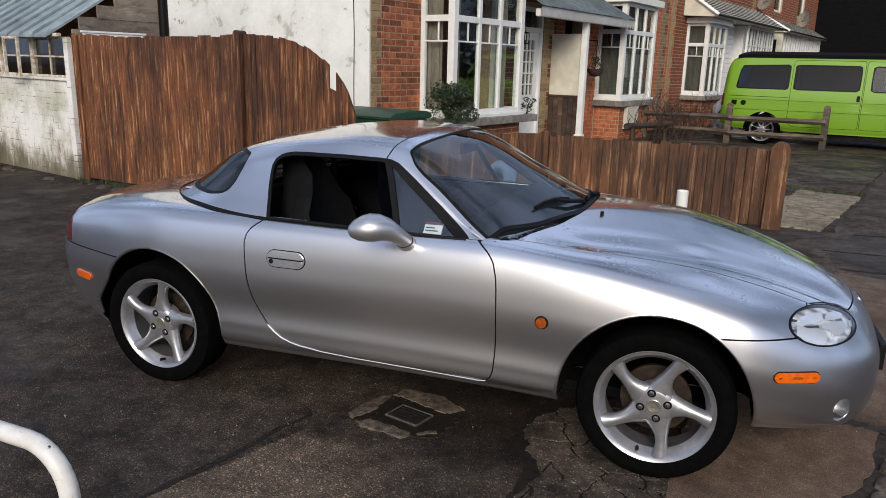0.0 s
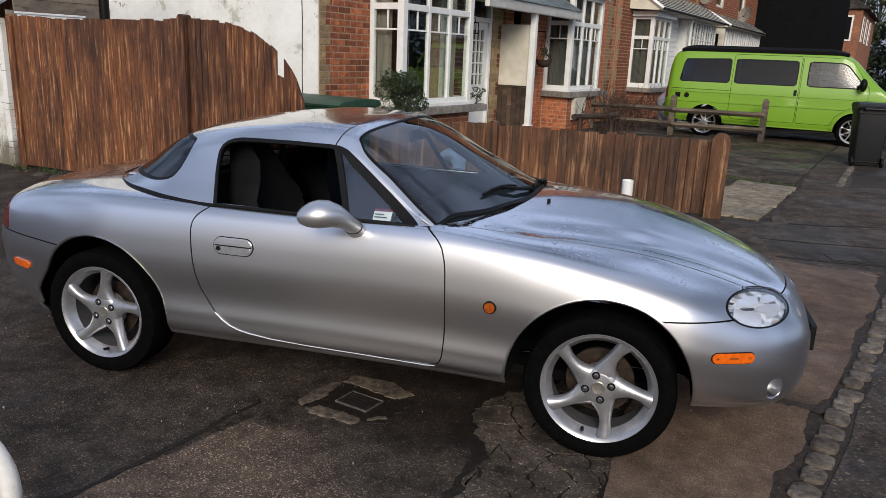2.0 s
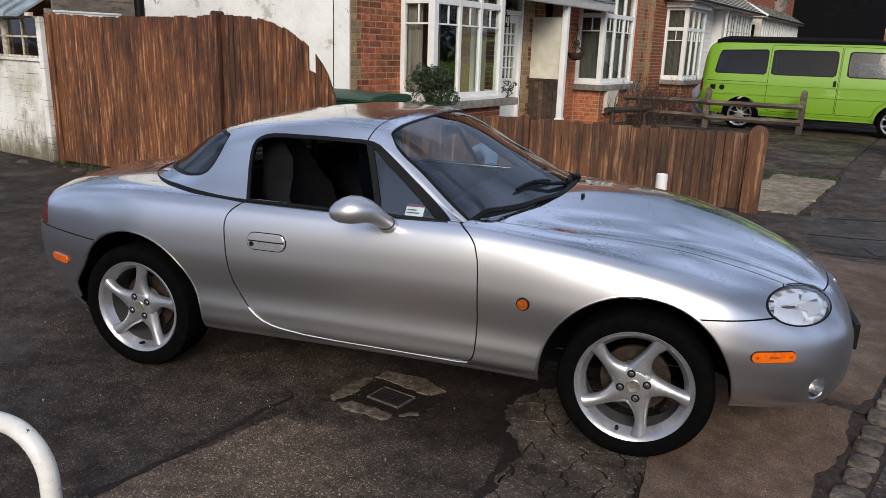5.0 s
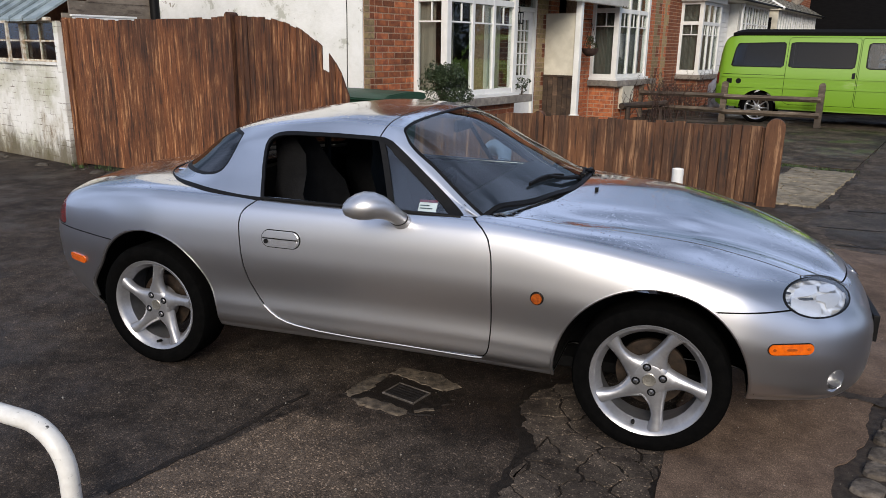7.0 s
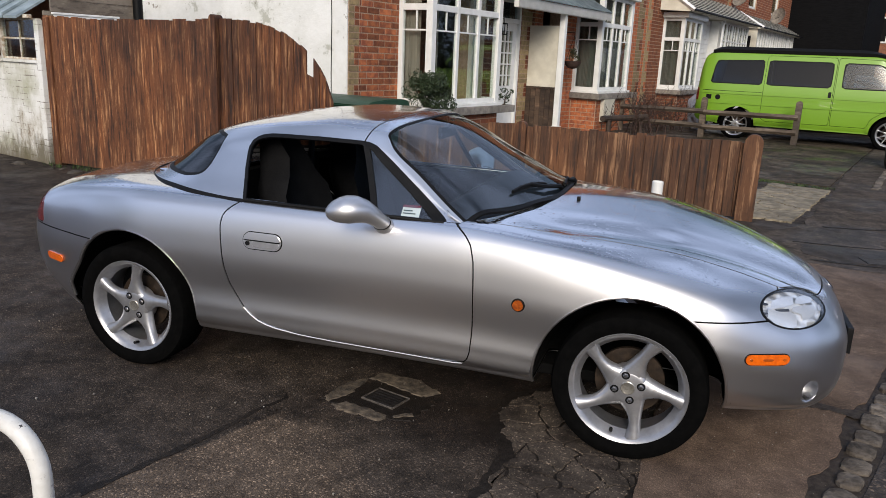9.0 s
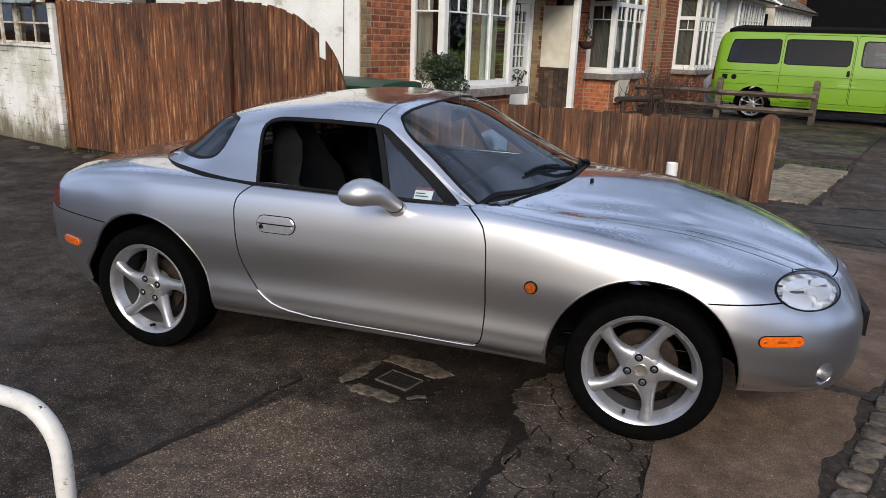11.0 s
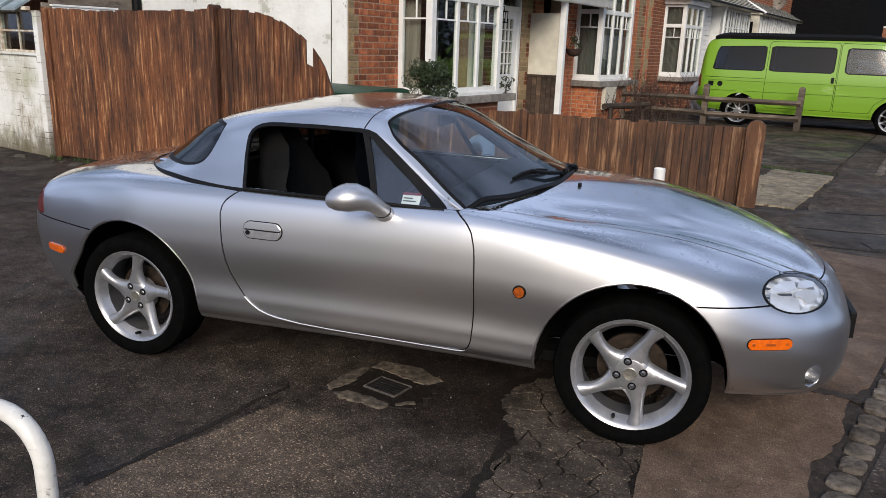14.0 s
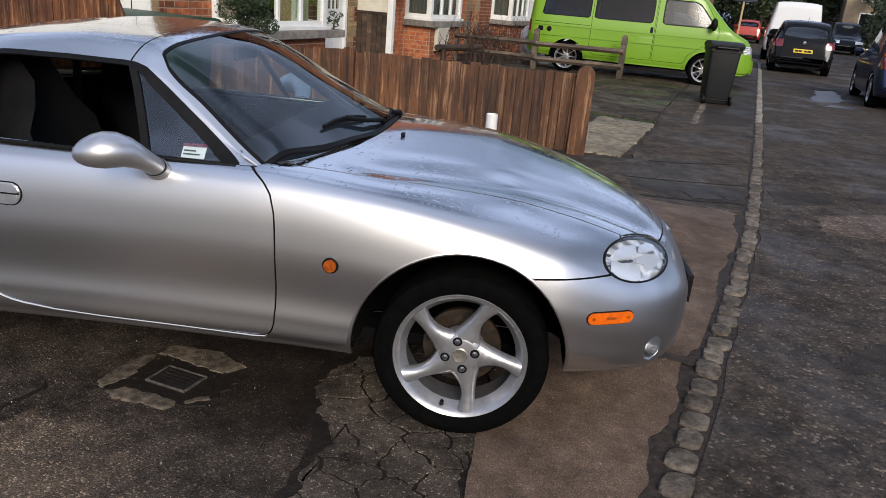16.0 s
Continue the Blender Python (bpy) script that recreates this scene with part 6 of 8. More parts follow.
for seed, run in ((91, [(7.05, 12.5), (7.35, 12.45), (7.75, 12.85), (8.2, 14.1), (8.5, 15.3), (8.0, 15.0), (7.6, 13.9), (7.2, 13.0)]), (92, [(6.9, 11.6), (7.4, 11.5), (7.7, 11.9), (7.2, 12.0)])):
    sheet("puddle", irregular(run, 0.12, 0.06, seed), 0.0085, WATER, "shallow puddle of rain water on the road", "puddle", thick=0.001)
cover_iron = plain("grey_iron_cover", (0.075, 0.066, 0.058), (0.034, 0.030, 0.026), 40, 0.7, 0.5, metal=0.0, shine=0.2)
for at, w, d in (((2.842, 3.146, 0.012), 0.27, 0.20), ((3.06, 3.135, 0.012), 0.085, 0.075)):
    cov = thing("inspection_cover", "small grey iron inspection cover set in the footway", "inspection cover", pose(*at, 0, 0, 11), "footway covers")
    part("frame", boxes([(-w / 2, w / 2, -d / 2, -d / 2 + 0.012, 0, 0.006), (-w / 2, w / 2, d / 2 - 0.012, d / 2, 0, 0.006), (-w / 2, -w / 2 + 0.012, -d / 2 + 0.012, d / 2 - 0.012, 0, 0.006), (w / 2 - 0.012, w / 2, -d / 2 + 0.012, d / 2 - 0.012, 0, 0.006)], 0.001), DARKIRON, cov)
    part("lid", box(-w / 2 + 0.015, w / 2 - 0.015, -d / 2 + 0.015, d / 2 - 0.015, 0, 0.005, 0.001), cover_iron, cov)

# broken crazed strip of tarmac
sheet("crack_bed", irregular([(0.56, -4.6), (1.03, -4.6), (1.10, -2.8), (1.20, -1.0), (1.24, -0.22), (0.90, -0.08), (0.60, -0.40), (0.56, -0.66), (0.62, -0.82), (0.68, -0.96), (0.64, -1.4), (0.60, -2.0)], 0.05, 0.015, 21), 0.0018, SOAKED_TAR, "dark grit between broken tarmac", thick=0.001)
crazed = tagged(new("crazed_strip"), "crazed and broken dark tarmac strip", "ground", kind="structure")
def clip(poly, px, py, nx, ny):
    """Keeps the part of a polygon on the near side of a line."""
    out = []
    for (ax, ay), (bx, by) in zip(poly, poly[1:] + poly[:1]):
        da, db = (ax - px) * nx + (ay - py) * ny, (bx - px) * nx + (by - py) * ny
        if da <= 0:
            out.append((ax, ay))
        if (da < 0 < db) or (db < 0 < da):
            t = da / (da - db)
            out.append((ax + (bx - ax) * t, ay + (by - ay) * t))
    return out


def broken(seeds, region, gap, grow):
    """Splits a region into pieces round the seeds, with wandering cracks between them."""
    for sx, sy in seeds:
        poly = region
        for ox, oy in seeds:
            if (ox, oy) != (sx, sy) and math.hypot(ox - sx, oy - sy) < 0.9:
                poly = clip(poly, (sx + ox) / 2, (sy + oy) / 2, ox - sx, oy - sy)
        if len(poly) < 3:
            continue
        cx, cy = sum(p[0] for p in poly) / len(poly), sum(p[1] for p in poly) / len(poly)
        pts = []
        for (ax, ay), (bx, by) in zip(poly, poly[1:] + poly[:1]):
            n = max(1, int(math.hypot(bx - ax, by - ay) / 0.016))
            for k in range(n):
                x, y = ax + (bx - ax) * k / n, ay + (by - ay) * k / n
                w = noise.noise_vector(Vector((x * 14, y * 14, 0))) * grow + noise.noise_vector(Vector((x * 52, y * 52, 5))) * grow * 0.62
                x, y = x + w.x, y + w.y
                d = max(0.02, math.hypot(x - cx, y - cy))
                q = 1 - min(0.5, gap * (0.5 + 1.3 * abs(noise.noise(Vector((x * 9, y * 9, 2))))) / d)
                pts.append((cx + (x - cx) * q, cy + (y - cy) * q))
        yield cx, cy, [(x - cx, y - cy) for x, y in pts]


def flake(pts, h, slope=0.94):
    bm = bmesh.new()
    top = [bm.verts.new((x * slope, y * slope, h)) for x, y in pts]
    low_ring = [bm.verts.new((x, y, 0.0)) for x, y in pts]
    bm.faces.new(top)
    n = len(pts)
    for k in range(n):
        bm.faces.new((low_ring[k], low_ring[(k + 1) % n], top[(k + 1) % n], top[k]))
    bmesh.ops.recalc_face_normals(bm, faces=bm.faces[:])
    return bm


rng = random.Random(5)
seeds = []
while len(seeds) < 125:
    y = rng.uniform(-4.5, -0.15)
    x = rng.uniform(0.58, 1.24)
    gap_y = 0.06 + 0.14 * rng.random()
    if all(math.hypot(x - a, y - b) > gap_y for a, b in seeds):
        seeds.append((x, y))
strip = [(0.60, -4.6), (1.02, -4.6), (1.09, -2.8), (1.19, -1.0), (1.23, -0.25), (0.92, -0.12), (0.64, -0.42), (0.60, -0.64), (0.67, -0.80), (0.74, -0.94), (0.70, -1.14), (0.68, -1.4), (0.64, -2.0)]
for cx, cy, pts in broken(seeds, strip, 0.0062, 0.030):
    part("tarmac_piece", flake(pts, rng.uniform(0.005, 0.008), 0.97), CRACKED, crazed, m=pose(cx, cy, 0.001))

# drain cover in a broken concrete surround
DRAINSTONE = plain("drain_surround", (0.150, 0.116, 0.080), (0.040, 0.030, 0.021), 30, 0.85, 0.5, big=0.3)
IRON = plain("cast_iron", (0.028, 0.024, 0.022), (0.014, 0.012, 0.011), 40, 0.55, 0.5, metal=0.3)
drain = thing("drain_cover", "small cast iron drain cover sunk in broken concrete surround", "drain cover", pose(0.097, -0.680, 0, 0, 0, -16))
SOAKED = plain("soaked_soil", (0.020, 0.0150, 0.0115), (0.010, 0.0078, 0.0062), 40, 0.6, 0.6, shine=0.2, fine=140)
part("soil_bed", flake(irregular([(-0.22, -0.16), (0.02, -0.19), (0.20, -0.10), (0.20, 0.10), (0.02, 0.19), (-0.16, 0.15)], 0.03, 0.012, 31), 0.004, 0.97), SOAKED, drain, "dark wet soil round the cover")
part("frame", boxes([(-0.088, 0.088, -0.064, -0.056, 0.002, 0.0125), (-0.088, 0.088, 0.056, 0.064, 0.002, 0.0125), (-0.088, -0.080, -0.056, 0.056, 0.002, 0.0125), (0.080, 0.088, -0.056, 0.056, 0.002, 0.0125)], 0.002),
     plain("worn_iron", (0.115, 0.098, 0.082), (0.05, 0.042, 0.036), 60, 0.5, 0.4, metal=0.2), drain, "worn pale iron rim")
lid = part("lid", box(-0.079, 0.079, -0.055, 0.055, 0.002, 0.0085), IRON, drain)
for k in range(5):
    part("rib", box(-0.070, 0.070, -0.047 + k * 0.0205, -0.047 + k * 0.0205 + 0.012, 0.0086, 0.0100), IRON, lid)
drain_in = drain.matrix_basis.inverted()
for seed, corners in ((61, [(-0.164, -0.764), (-0.128, -0.579), (-0.061, -0.518), (-0.053, -0.601), (-0.071, -0.717), (-0.123, -0.790)]), (62, [(-0.112, -0.806), (-0.056, -0.778), (0.073, -0.795), (0.166, -0.826), (0.144, -0.876), (0.049, -0.862), (-0.062, -0.848)]),
                      (63, [(-0.060, -0.505), (-0.029, -0.428), (0.187, -0.442), (0.303, -0.531), (0.236, -0.606), (0.146, -0.575), (0.030, -0.530)]), (64, [(0.185, -0.822), (0.255, -0.770), (0.268, -0.780), (0.200, -0.838)])):
    pts = irregular([tuple((drain_in @ Vector((x, y, 0)))[:2]) for x, y in corners], 0.022, 0.008, seed)
    cx, cy = sum(p[0] for p in pts) / len(pts), sum(p[1] for p in pts) / len(pts)
    part("surround_piece", flake([(x - cx, y - cy) for x, y in pts], 0.008, 0.92), DRAINSTONE, drain, "broken concrete edging", m=pose(cx, cy, 0))

# open joint along the edge of the old patch, filled with dark grit
joint_a = irregular([(-0.56, -1.75), (-0.478, -1.473), (-0.397, -1.213), (-0.351, -0.978), (-0.310, -0.877), (-0.29, -0.80)], 0.03, 0.006, 71, False)
joint_b = irregular([(-0.325, -0.80), (-0.335, -0.877), (-0.378, -0.978), (-0.424, -1.213), (-0.505, -1.473), (-0.60, -1.75)], 0.03, 0.009, 72, False)
sheet("tarmac_joint", joint_a + joint_b, 0.0022, SOAKED, "dark open joint between two tarmac layers", thick=0.002)

# cracked concrete slabs beside the low fence's end post
paving = tagged(new("slab_path"), "cracked pale concrete slabs", "paving", kind="structure")
paving.matrix_basis = STREET.copy()
rng = random.Random(9)
seeds = [(rng.uniform(0.26, 1.02), rng.uniform(4.95, 7.7)) for k in range(26)]
for cx, cy, pts in broken(seeds, [(0.27, 4.95), (0.98, 5.0), (1.02, 7.65), (0.27, 7.7)], 0.008, 0.03):
    part("slab", flake(pts, rng.uniform(0.013, 0.019), 0.98), SLAB, paving, m=pose(cx, cy, 0))

# ---- street furniture and loose things ----
def enamel_material():
    """White enamel, scuffed grey and chipped through to dark steel."""
    m, n, l, b = nodes_of("chipped_white_enamel")
    vec = place_coords(n, l)
    col = ramp_of(n, l, noise_of(n, l, vec, 9, 6), [(0.38, (0.60, 0.58, 0.53)), (0.62, (0.75, 0.74, 0.70))])
    scuff = ramp_of(n, l, noise_of(n, l, place_coords(n, l, (0.4, 1, 1)), 34, 6, 0.7), [(0.31, (0.35, 0.34, 0.33)), (0.40, (1, 1, 1))])
    col = mix_of(n, l, 1.0, col, scuff, "MULTIPLY")
    chip = ramp_of(n, l, noise_of(n, l, vec, 21, 5, 0.65), [(0.300, (0.06, 0.055, 0.05)), (0.312, (1, 1, 1))])
    col = mix_of(n, l, 1.0, col, chip, "MULTIPLY")
    l.new(col, b.inputs["Base Color"])
    b.inputs["Roughness"].default_value = 0.42
    bump_of(n, l, b, noise_of(n, l, vec, 40, 4), 0.25, 0.004)
    return m


ENAMEL = enamel_material()


def hoop():
    t = thing("hoop_barrier", "low white-painted chipped tubular hoop barrier", "barrier", pose(-0.57, -1.885, 0, 0, 0, 176))
    pts = [(0, 0, 0.0), (0, 0, 0.149)]
    r = 0.165
    for k in range(1, 9):
        a = math.pi / 2 * k / 8
        pts.append((r - r * math.cos(a), 0, 0.149 + r * math.sin(a)))
    pts += [(0.3, 0, 0.314), (0.575, 0, 0.314)]
    for k in range(1, 9):
        a = math.pi / 2 * k / 8
        pts.append((0.575 + r * math.sin(a), 0, 0.149 + r * math.cos(a)))
    pts += [(0.74, 0, 0.0)]
    part("rail", tube(pts, 0.0305, 20), ENAMEL, t, smooth=True)
    for x in (0, 0.74):
        part("foot", lathe([(0.0001, 0), (0.10, 0), (0.095, 0.02), (0.05, 0.03), (0.0001, 0.03)], 18, "z"), CONCRETE, t, m=pose(x, 0, 0, 180))


hoop()
pipe = thing("white_pipe", "short white plastic pipe standing by the low fence", "pipe", pose(1.012, 4.02, 0))
part("tube", lathe([(0.055, 0), (0.055, 0.38), (0.050, 0.385), (0.047, 0.38), (0.047, 0.0)], 24, "z"), WHITE, pipe, smooth=True)
# added dark disc paints the shade down inside the open pipe
part("bore_shade", lathe([(0.0001, 0.352), (0.0465, 0.350), (0.0465, 0.345), (0.0001, 0.345)], 24, "z"), DARKVOID, pipe)

BINPLASTIC = plain("grey_bin_plastic", (0.010, 0.011, 0.012), (0.006, 0.0065, 0.007), 20, 0.55, 0.15, big=0.2)
BINGREEN = plain("green_bin_plastic", (0.02, 0.065, 0.035), (0.014, 0.045, 0.025), 20, 0.5, 0.15)


def wheelie_bin(at, turn, mat, label, h=1.0, size=1.0):
    t = thing("wheelie_bin", label, "wheelie bin", pose(*at, 0, 0, turn) @ Matrix.Scale(size, 4), group="wheelie bins")
    bm = bmesh.new()
    rings = []
    for z, w, d in ((0.03, 0.22, 0.25), (0.06, 0.235, 0.265), (h * 0.88, 0.285, 0.345), (h * 0.885, 0.305, 0.365), (h * 0.95, 0.305, 0.365)):
        ring = []
        for sx, sy in ((1, 1), (-1, 1), (-1, -1), (1, -1)):
            for k in range(4):
                a = math.pi / 2 * (k / 3) + {(1, 1): 0, (-1, 1): math.pi / 2, (-1, -1): math.pi, (1, -1): 1.5 * math.pi}[sx, sy]
                ring.append(bm.verts.new((sx * (w - 0.05) + 0.05 * math.cos(a), sy * (d - 0.05) + 0.05 * math.sin(a), z)))
        rings.append(ring)
    for a, b in zip(rings, rings[1:]):
        for k in range(16):
            bm.faces.new((a[k], a[(k + 1) % 16], b[(k + 1) % 16], b[k]))
    bm.faces.new(rings[0][::-1])
    bm.faces.new(rings[-1])
    part("body", bm, mat, t, smooth=35)
    bm = bmesh.new()
    prev = None
    prof = [(-0.37, h * 0.952), (-0.38, h * 0.985), (-0.30, h * 1.03), (0.0, h * 1.055), (0.30, h * 1.05), (0.40, h * 1.03), (0.44, h * 0.99), (0.42, h * 0.952)]
    a = [bm.verts.new((-0.315, y, z)) for y, z in prof]
    b = [bm.verts.new((0.315, y, z)) for y, z in prof]
    for k in range(len(prof)):
        bm.faces.new((a[k], a[(k + 1) % 8], b[(k + 1) % 8], b[k]))
    bm.faces.new(a[::-1])
    bm.faces.new(b)
    bmesh.ops.recalc_face_normals(bm, faces=bm.faces[:])
    bmesh.ops.bevel(bm, geom=bm.edges[:], offset=0.012, segments=2, affect="EDGES")
    part("lid", bm, mat, t, smooth=35)
    for sx in (-0.26, 0.26):
        w = part("wheel", lathe([(0.0001, -0.025), (0.07, -0.025), (0.095, -0.02), (0.10, 0), (0.095, 0.02), (0.07, 0.025), (0.0001, 0.025)], 24), BLACK, t, smooth=35, m=pose(sx, 0.27, 0.10, 0, 0, 90))
    part("axle", tube([(-0.27, 0.27, 0.10), (0.27, 0.27, 0.10)], 0.012, 8), BLACK, t)
    part("handle", tube([(-0.2, 0.40, h * 0.93), (-0.2, 0.46, h * 0.96), (0.2, 0.46, h * 0.96), (0.2, 0.40, h * 0.93)], 0.016, 8), mat, t)
    return t


wheelie_bin((4.60, 10.35, 0), 177, BINPLASTIC, "dark grey wheelie bin standing on the pavement", 1.15, 0.86)
wheelie_bin((-2.35, 4.55, 0), -14, BINGREEN, "dark green wheelie bin behind the fence", 0.93)
wheelie_bin((-2.95, 4.75, 0), -14, BINGREEN, "dark green wheelie bin behind the fence", 0.93)

# post and rail fence in front of the van
rails = thing("post_and_rail_fence", "grey weathered two-rail timber fence", "fence", pose(3.33, 13.3, 0, 0, 0, 0))
a, b = Vector((0, 0, 0)), Vector((-1.82, 0.42, 0))
for p, h in ((a, 0.90), (b, 0.87), (Vector((-3.6, 0.9, 0)), 0.8)):
    part("post", round_post(h, 0.12, 0.10), GREYWOOD, rails, m=pose(p.x, p.y, 0, 0, 0, -13))
for z in (0.26, 0.57):
    for p, q in ((a, b), (b, Vector((-3.6, 0.9, 0)))):
        bm = tube([p + Vector((0, -0.07, z)), q + Vector((0, -0.07, z + random.uniform(-0.02, 0.02)))], 0.054, 4)
        part("rail", bm, GREYWOOD, rails)
logs = thing("low_rail", "low dark timber rail beside the front garden", "fence", STREET @ pose(-3.4, 10.6, 0))
part("rail", tube([(0, 0, 0.45), (0.05, 1.2, 0.42), (0.1, 2.2, 0.40)], 0.06, 8), DARKWOOD, logs)
for q in (0.2, 2.0):
    part("post", tube([(0.05, q, 0.0), (0.05, q, 0.42)], 0.05, 8), DARKWOOD, logs)
solo("meter_box", box(-0.03, 0.06, 0, 0.62, 0.25, 0.78, 0.012), CREAM, "cream meter box on the bay's brick base", "meter box", STREET @ pose(BAYF + 0.03, 12.35, 0))

# ---- plants ----
LEAF = plain("dark_leaf", (0.040, 0.062, 0.022), (0.016, 0.028, 0.010), 30, 0.5, 0.1, vary=0.0)
LEAFWARM = plain("olive_leaf", (0.06, 0.06, 0.025), (0.025, 0.03, 0.012), 2, 0.7, 0.1)
TWIG = plain("bare_twig", (0.065, 0.034, 0.025), (0.03, 0.017, 0.013), 30, 0.8, 0.2)
BARK = plain("bark", (0.07, 0.055, 0.04), (0.035, 0.028, 0.02), 20, 0.9, 0.6)


def leaf_cloud(rng, centres, count, size):
    verts, faces = [], []
    for _ in range(count):
        c, r = rng.choice(centres)
        d = Vector((rng.gauss(0, 1), rng.gauss(0, 1), rng.gauss(0, 1))).normalized()
        p = Vector(c) + d * r * rng.uniform(0.55, 1.08)
        u = Vector((rng.gauss(0, 1), rng.gauss(0, 1), rng.gauss(0, 1))).normalized()
        v = u.cross(d).normalized()
        w = u.cross(v).normalized()
        s = size * rng.uniform(0.6, 1.3)
        k = len(verts)
        verts += [tuple(p - v * s), tuple(p + w * s * 0.42 + u * s * 0.12), tuple(p + v * s), tuple(p - w * s * 0.42 + u * s * 0.12)]
        faces.append((k, k + 1, k + 2, k + 3))
    me = bpy.data.meshes.new("leaves")
    me.from_pydata(verts, [], faces)
    return me


def leafy(name, label, category, m, centres, count, size, mat, stems, seed, group=""):
    t = thing(name, label, category, m, group)
    rng = random.Random(seed)
    me = leaf_cloud(rng, centres, count, size)
    me.materials.append(mat)
    part("crown", me, mat, t)
    for pts, r in stems:
        part("stem" if r < 0.08 else "trunk", tube(pts, [r * (1 - 0.75 * k / (len(pts) - 1)) for k in range(len(pts))], 8), BARK, t, smooth=True)
    return t


rng = random.Random(21)
cs = [((rng.uniform(-0.22, 0.22), rng.uniform(-0.22, 0.22), rng.uniform(0.55, 1.12)), rng.uniform(0.07, 0.15)) for _ in range(26)]
leafy("evergreen_shrub", "dense dark evergreen shrub in front of the bay", "shrub", STREET @ pose(-3.80, 5.45, 0.06), cs, 7000, 0.020, LEAF,
      [([(0, 0, 0), (0.02, 0.03, 0.4), (0.1, 0.05, 0.8)], 0.03), ([(0, 0, 0), (-0.05, 0.02, 0.4), (-0.12, -0.05, 0.9)], 0.025)], 22)
cs = [((rng.uniform(-0.05, 0.05), rng.uniform(-0.12, 0.12), rng.uniform(0.08, 0.26)), 0.05) for _ in range(8)]
leafy("potted_plant", "small leafy plant on the bay's stone sill", "plant", STREET @ pose(BAYF + 0.02, B1[1] + 0.18, B1[2] - 0.052), cs, 240, 0.022, LEAF, [([(0, 0, 0), (0.01, 0.01, 0.15)], 0.02)], 23)

basket = thing("hanging_basket", "wire hanging basket with straggly plants on the brick wall", "hanging basket", STREET @ pose(-4.42, 11.25, 1.50))
part("bowl", lathe([(0.0001, -0.16), (0.09, -0.14), (0.15, -0.08), (0.175, 0.0), (0.165, 0.0), (0.14, -0.07), (0.0001, -0.12)], 20, "z"), TWIG, basket, smooth=True)
me = leaf_cloud(random.Random(4), [((random.uniform(-0.12, 0.12), random.uniform(-0.14, 0.14), random.uniform(0.02, 0.2)), 0.06) for _ in range(10)], 380, 0.022)
me.materials.append(LEAFWARM)
part("foliage", me, LEAFWARM, basket)
part("bracket", tube([(-0.38, 0, 0.55), (0.0, 0, 0.55), (0.0, 0, 0.50)], 0.008, 6), BLACK, basket)
for k in range(3):
    a = k * math.tau / 3
    part("chain", tube([(0.17 * math.cos(a), 0.17 * math.sin(a), 0.0), (0, 0, 0.5)], 0.004, 5), BLACK, basket)
lantern = thing("porch_lantern", "black iron porch lantern hanging by the door", "lantern", STREET @ pose(-4.62, 8.72, 2.02))
part("body", boxes([(-0.05, 0.05, -0.05, 0.05, -0.13, -0.11), (-0.05, 0.05, -0.05, 0.05, 0.05, 0.07), (-0.05, -0.04, -0.05, -0.04, -0.11, 0.05), (0.04, 0.05, -0.05, -0.04, -0.11, 0.05), (-0.05, -0.04, 0.04, 0.05, -0.11, 0.05), (0.04, 0.05, 0.04, 0.05, -0.11, 0.05)]), BLACK, lantern)
part("bracket", tube([(0, 0, 0.07), (0, 0, 0.14), (-0.18, 0, 0.14)], 0.01, 6), BLACK, lantern)


def twiggy(name, label, m, stems, height, seed, spread):
    t = thing(name, label, "shrub", m, "bare shrubs")
    rng = random.Random(seed)
    bm = bmesh.new()

    def grow(p, d, length, r, depth):
        pts = [p]
        for _ in range(4):
            d = (d + Vector((rng.uniform(-1, 1), rng.uniform(-1, 1), rng.uniform(-0.4, 0.5))) * 0.22).normalized()
            p = p + d * length / 4
            pts.append(p)
        b = tube(pts, [r * (1 - 0.14 * k) for k in range(5)], 4)
        me = bpy.data.meshes.new("t")
        b.to_mesh(me)
        b.free()
        bm.from_mesh(me)
        bpy.data.meshes.remove(me)
        if depth:
            for _ in range(rng.randint(2, 3)):
                q = rng.choice(pts[2:])
                grow(q, (d + Vector((rng.uniform(-1, 1), rng.uniform(-1, 1), rng.uniform(-0.2, 0.8))) * 0.8).normalized(), length * 0.62, r * 0.6, depth - 1)

    for _ in range(stems):
        grow(Vector((rng.uniform(-spread, spread), rng.uniform(-spread, spread), 0)), Vector((rng.uniform(-0.5, 0.5), rng.uniform(-0.5, 0.5), 1)).normalized(), height * rng.uniform(0.6, 1.0), 0.010, 2)
    tagged(part("twig_mass", bm, TWIG, t), kind="stuff")


for p, q, stems, height, seed, spread in ((-3.5, 12.2, 12, 0.68, 33, 0.45), (-3.4, 13.2, 16, 0.74, 31, 0.5), (-3.5, 14.1, 18, 0.70, 34, 0.5), (-3.7, 14.8, 18, 0.62, 32, 0.5), (-3.9, 15.4, 14, 0.55, 35, 0.4)):
    twiggy("bare_shrub", "bare reddish winter shrub with thin tangled twigs", STREET @ pose(p, q, 0), stems, height, seed, spread)

TARP = plain("pale_sheet", (0.56, 0.57, 0.61), (0.36, 0.37, 0.41), 8, 0.6, 0.3)
bm = bmesh.new()
bmesh.ops.create_icosphere(bm, subdivisions=4, radius=0.5)
for v in bm.verts:
    f = 1 + 0.35 * noise.noise(v.co * 3.0) + 0.15 * noise.noise(v.co * 8)
    v.co = Vector((v.co.x * 0.55 * f, v.co.y * 0.6 * f, max(-0.02, v.co.z * 0.95 * f + 0.42)))
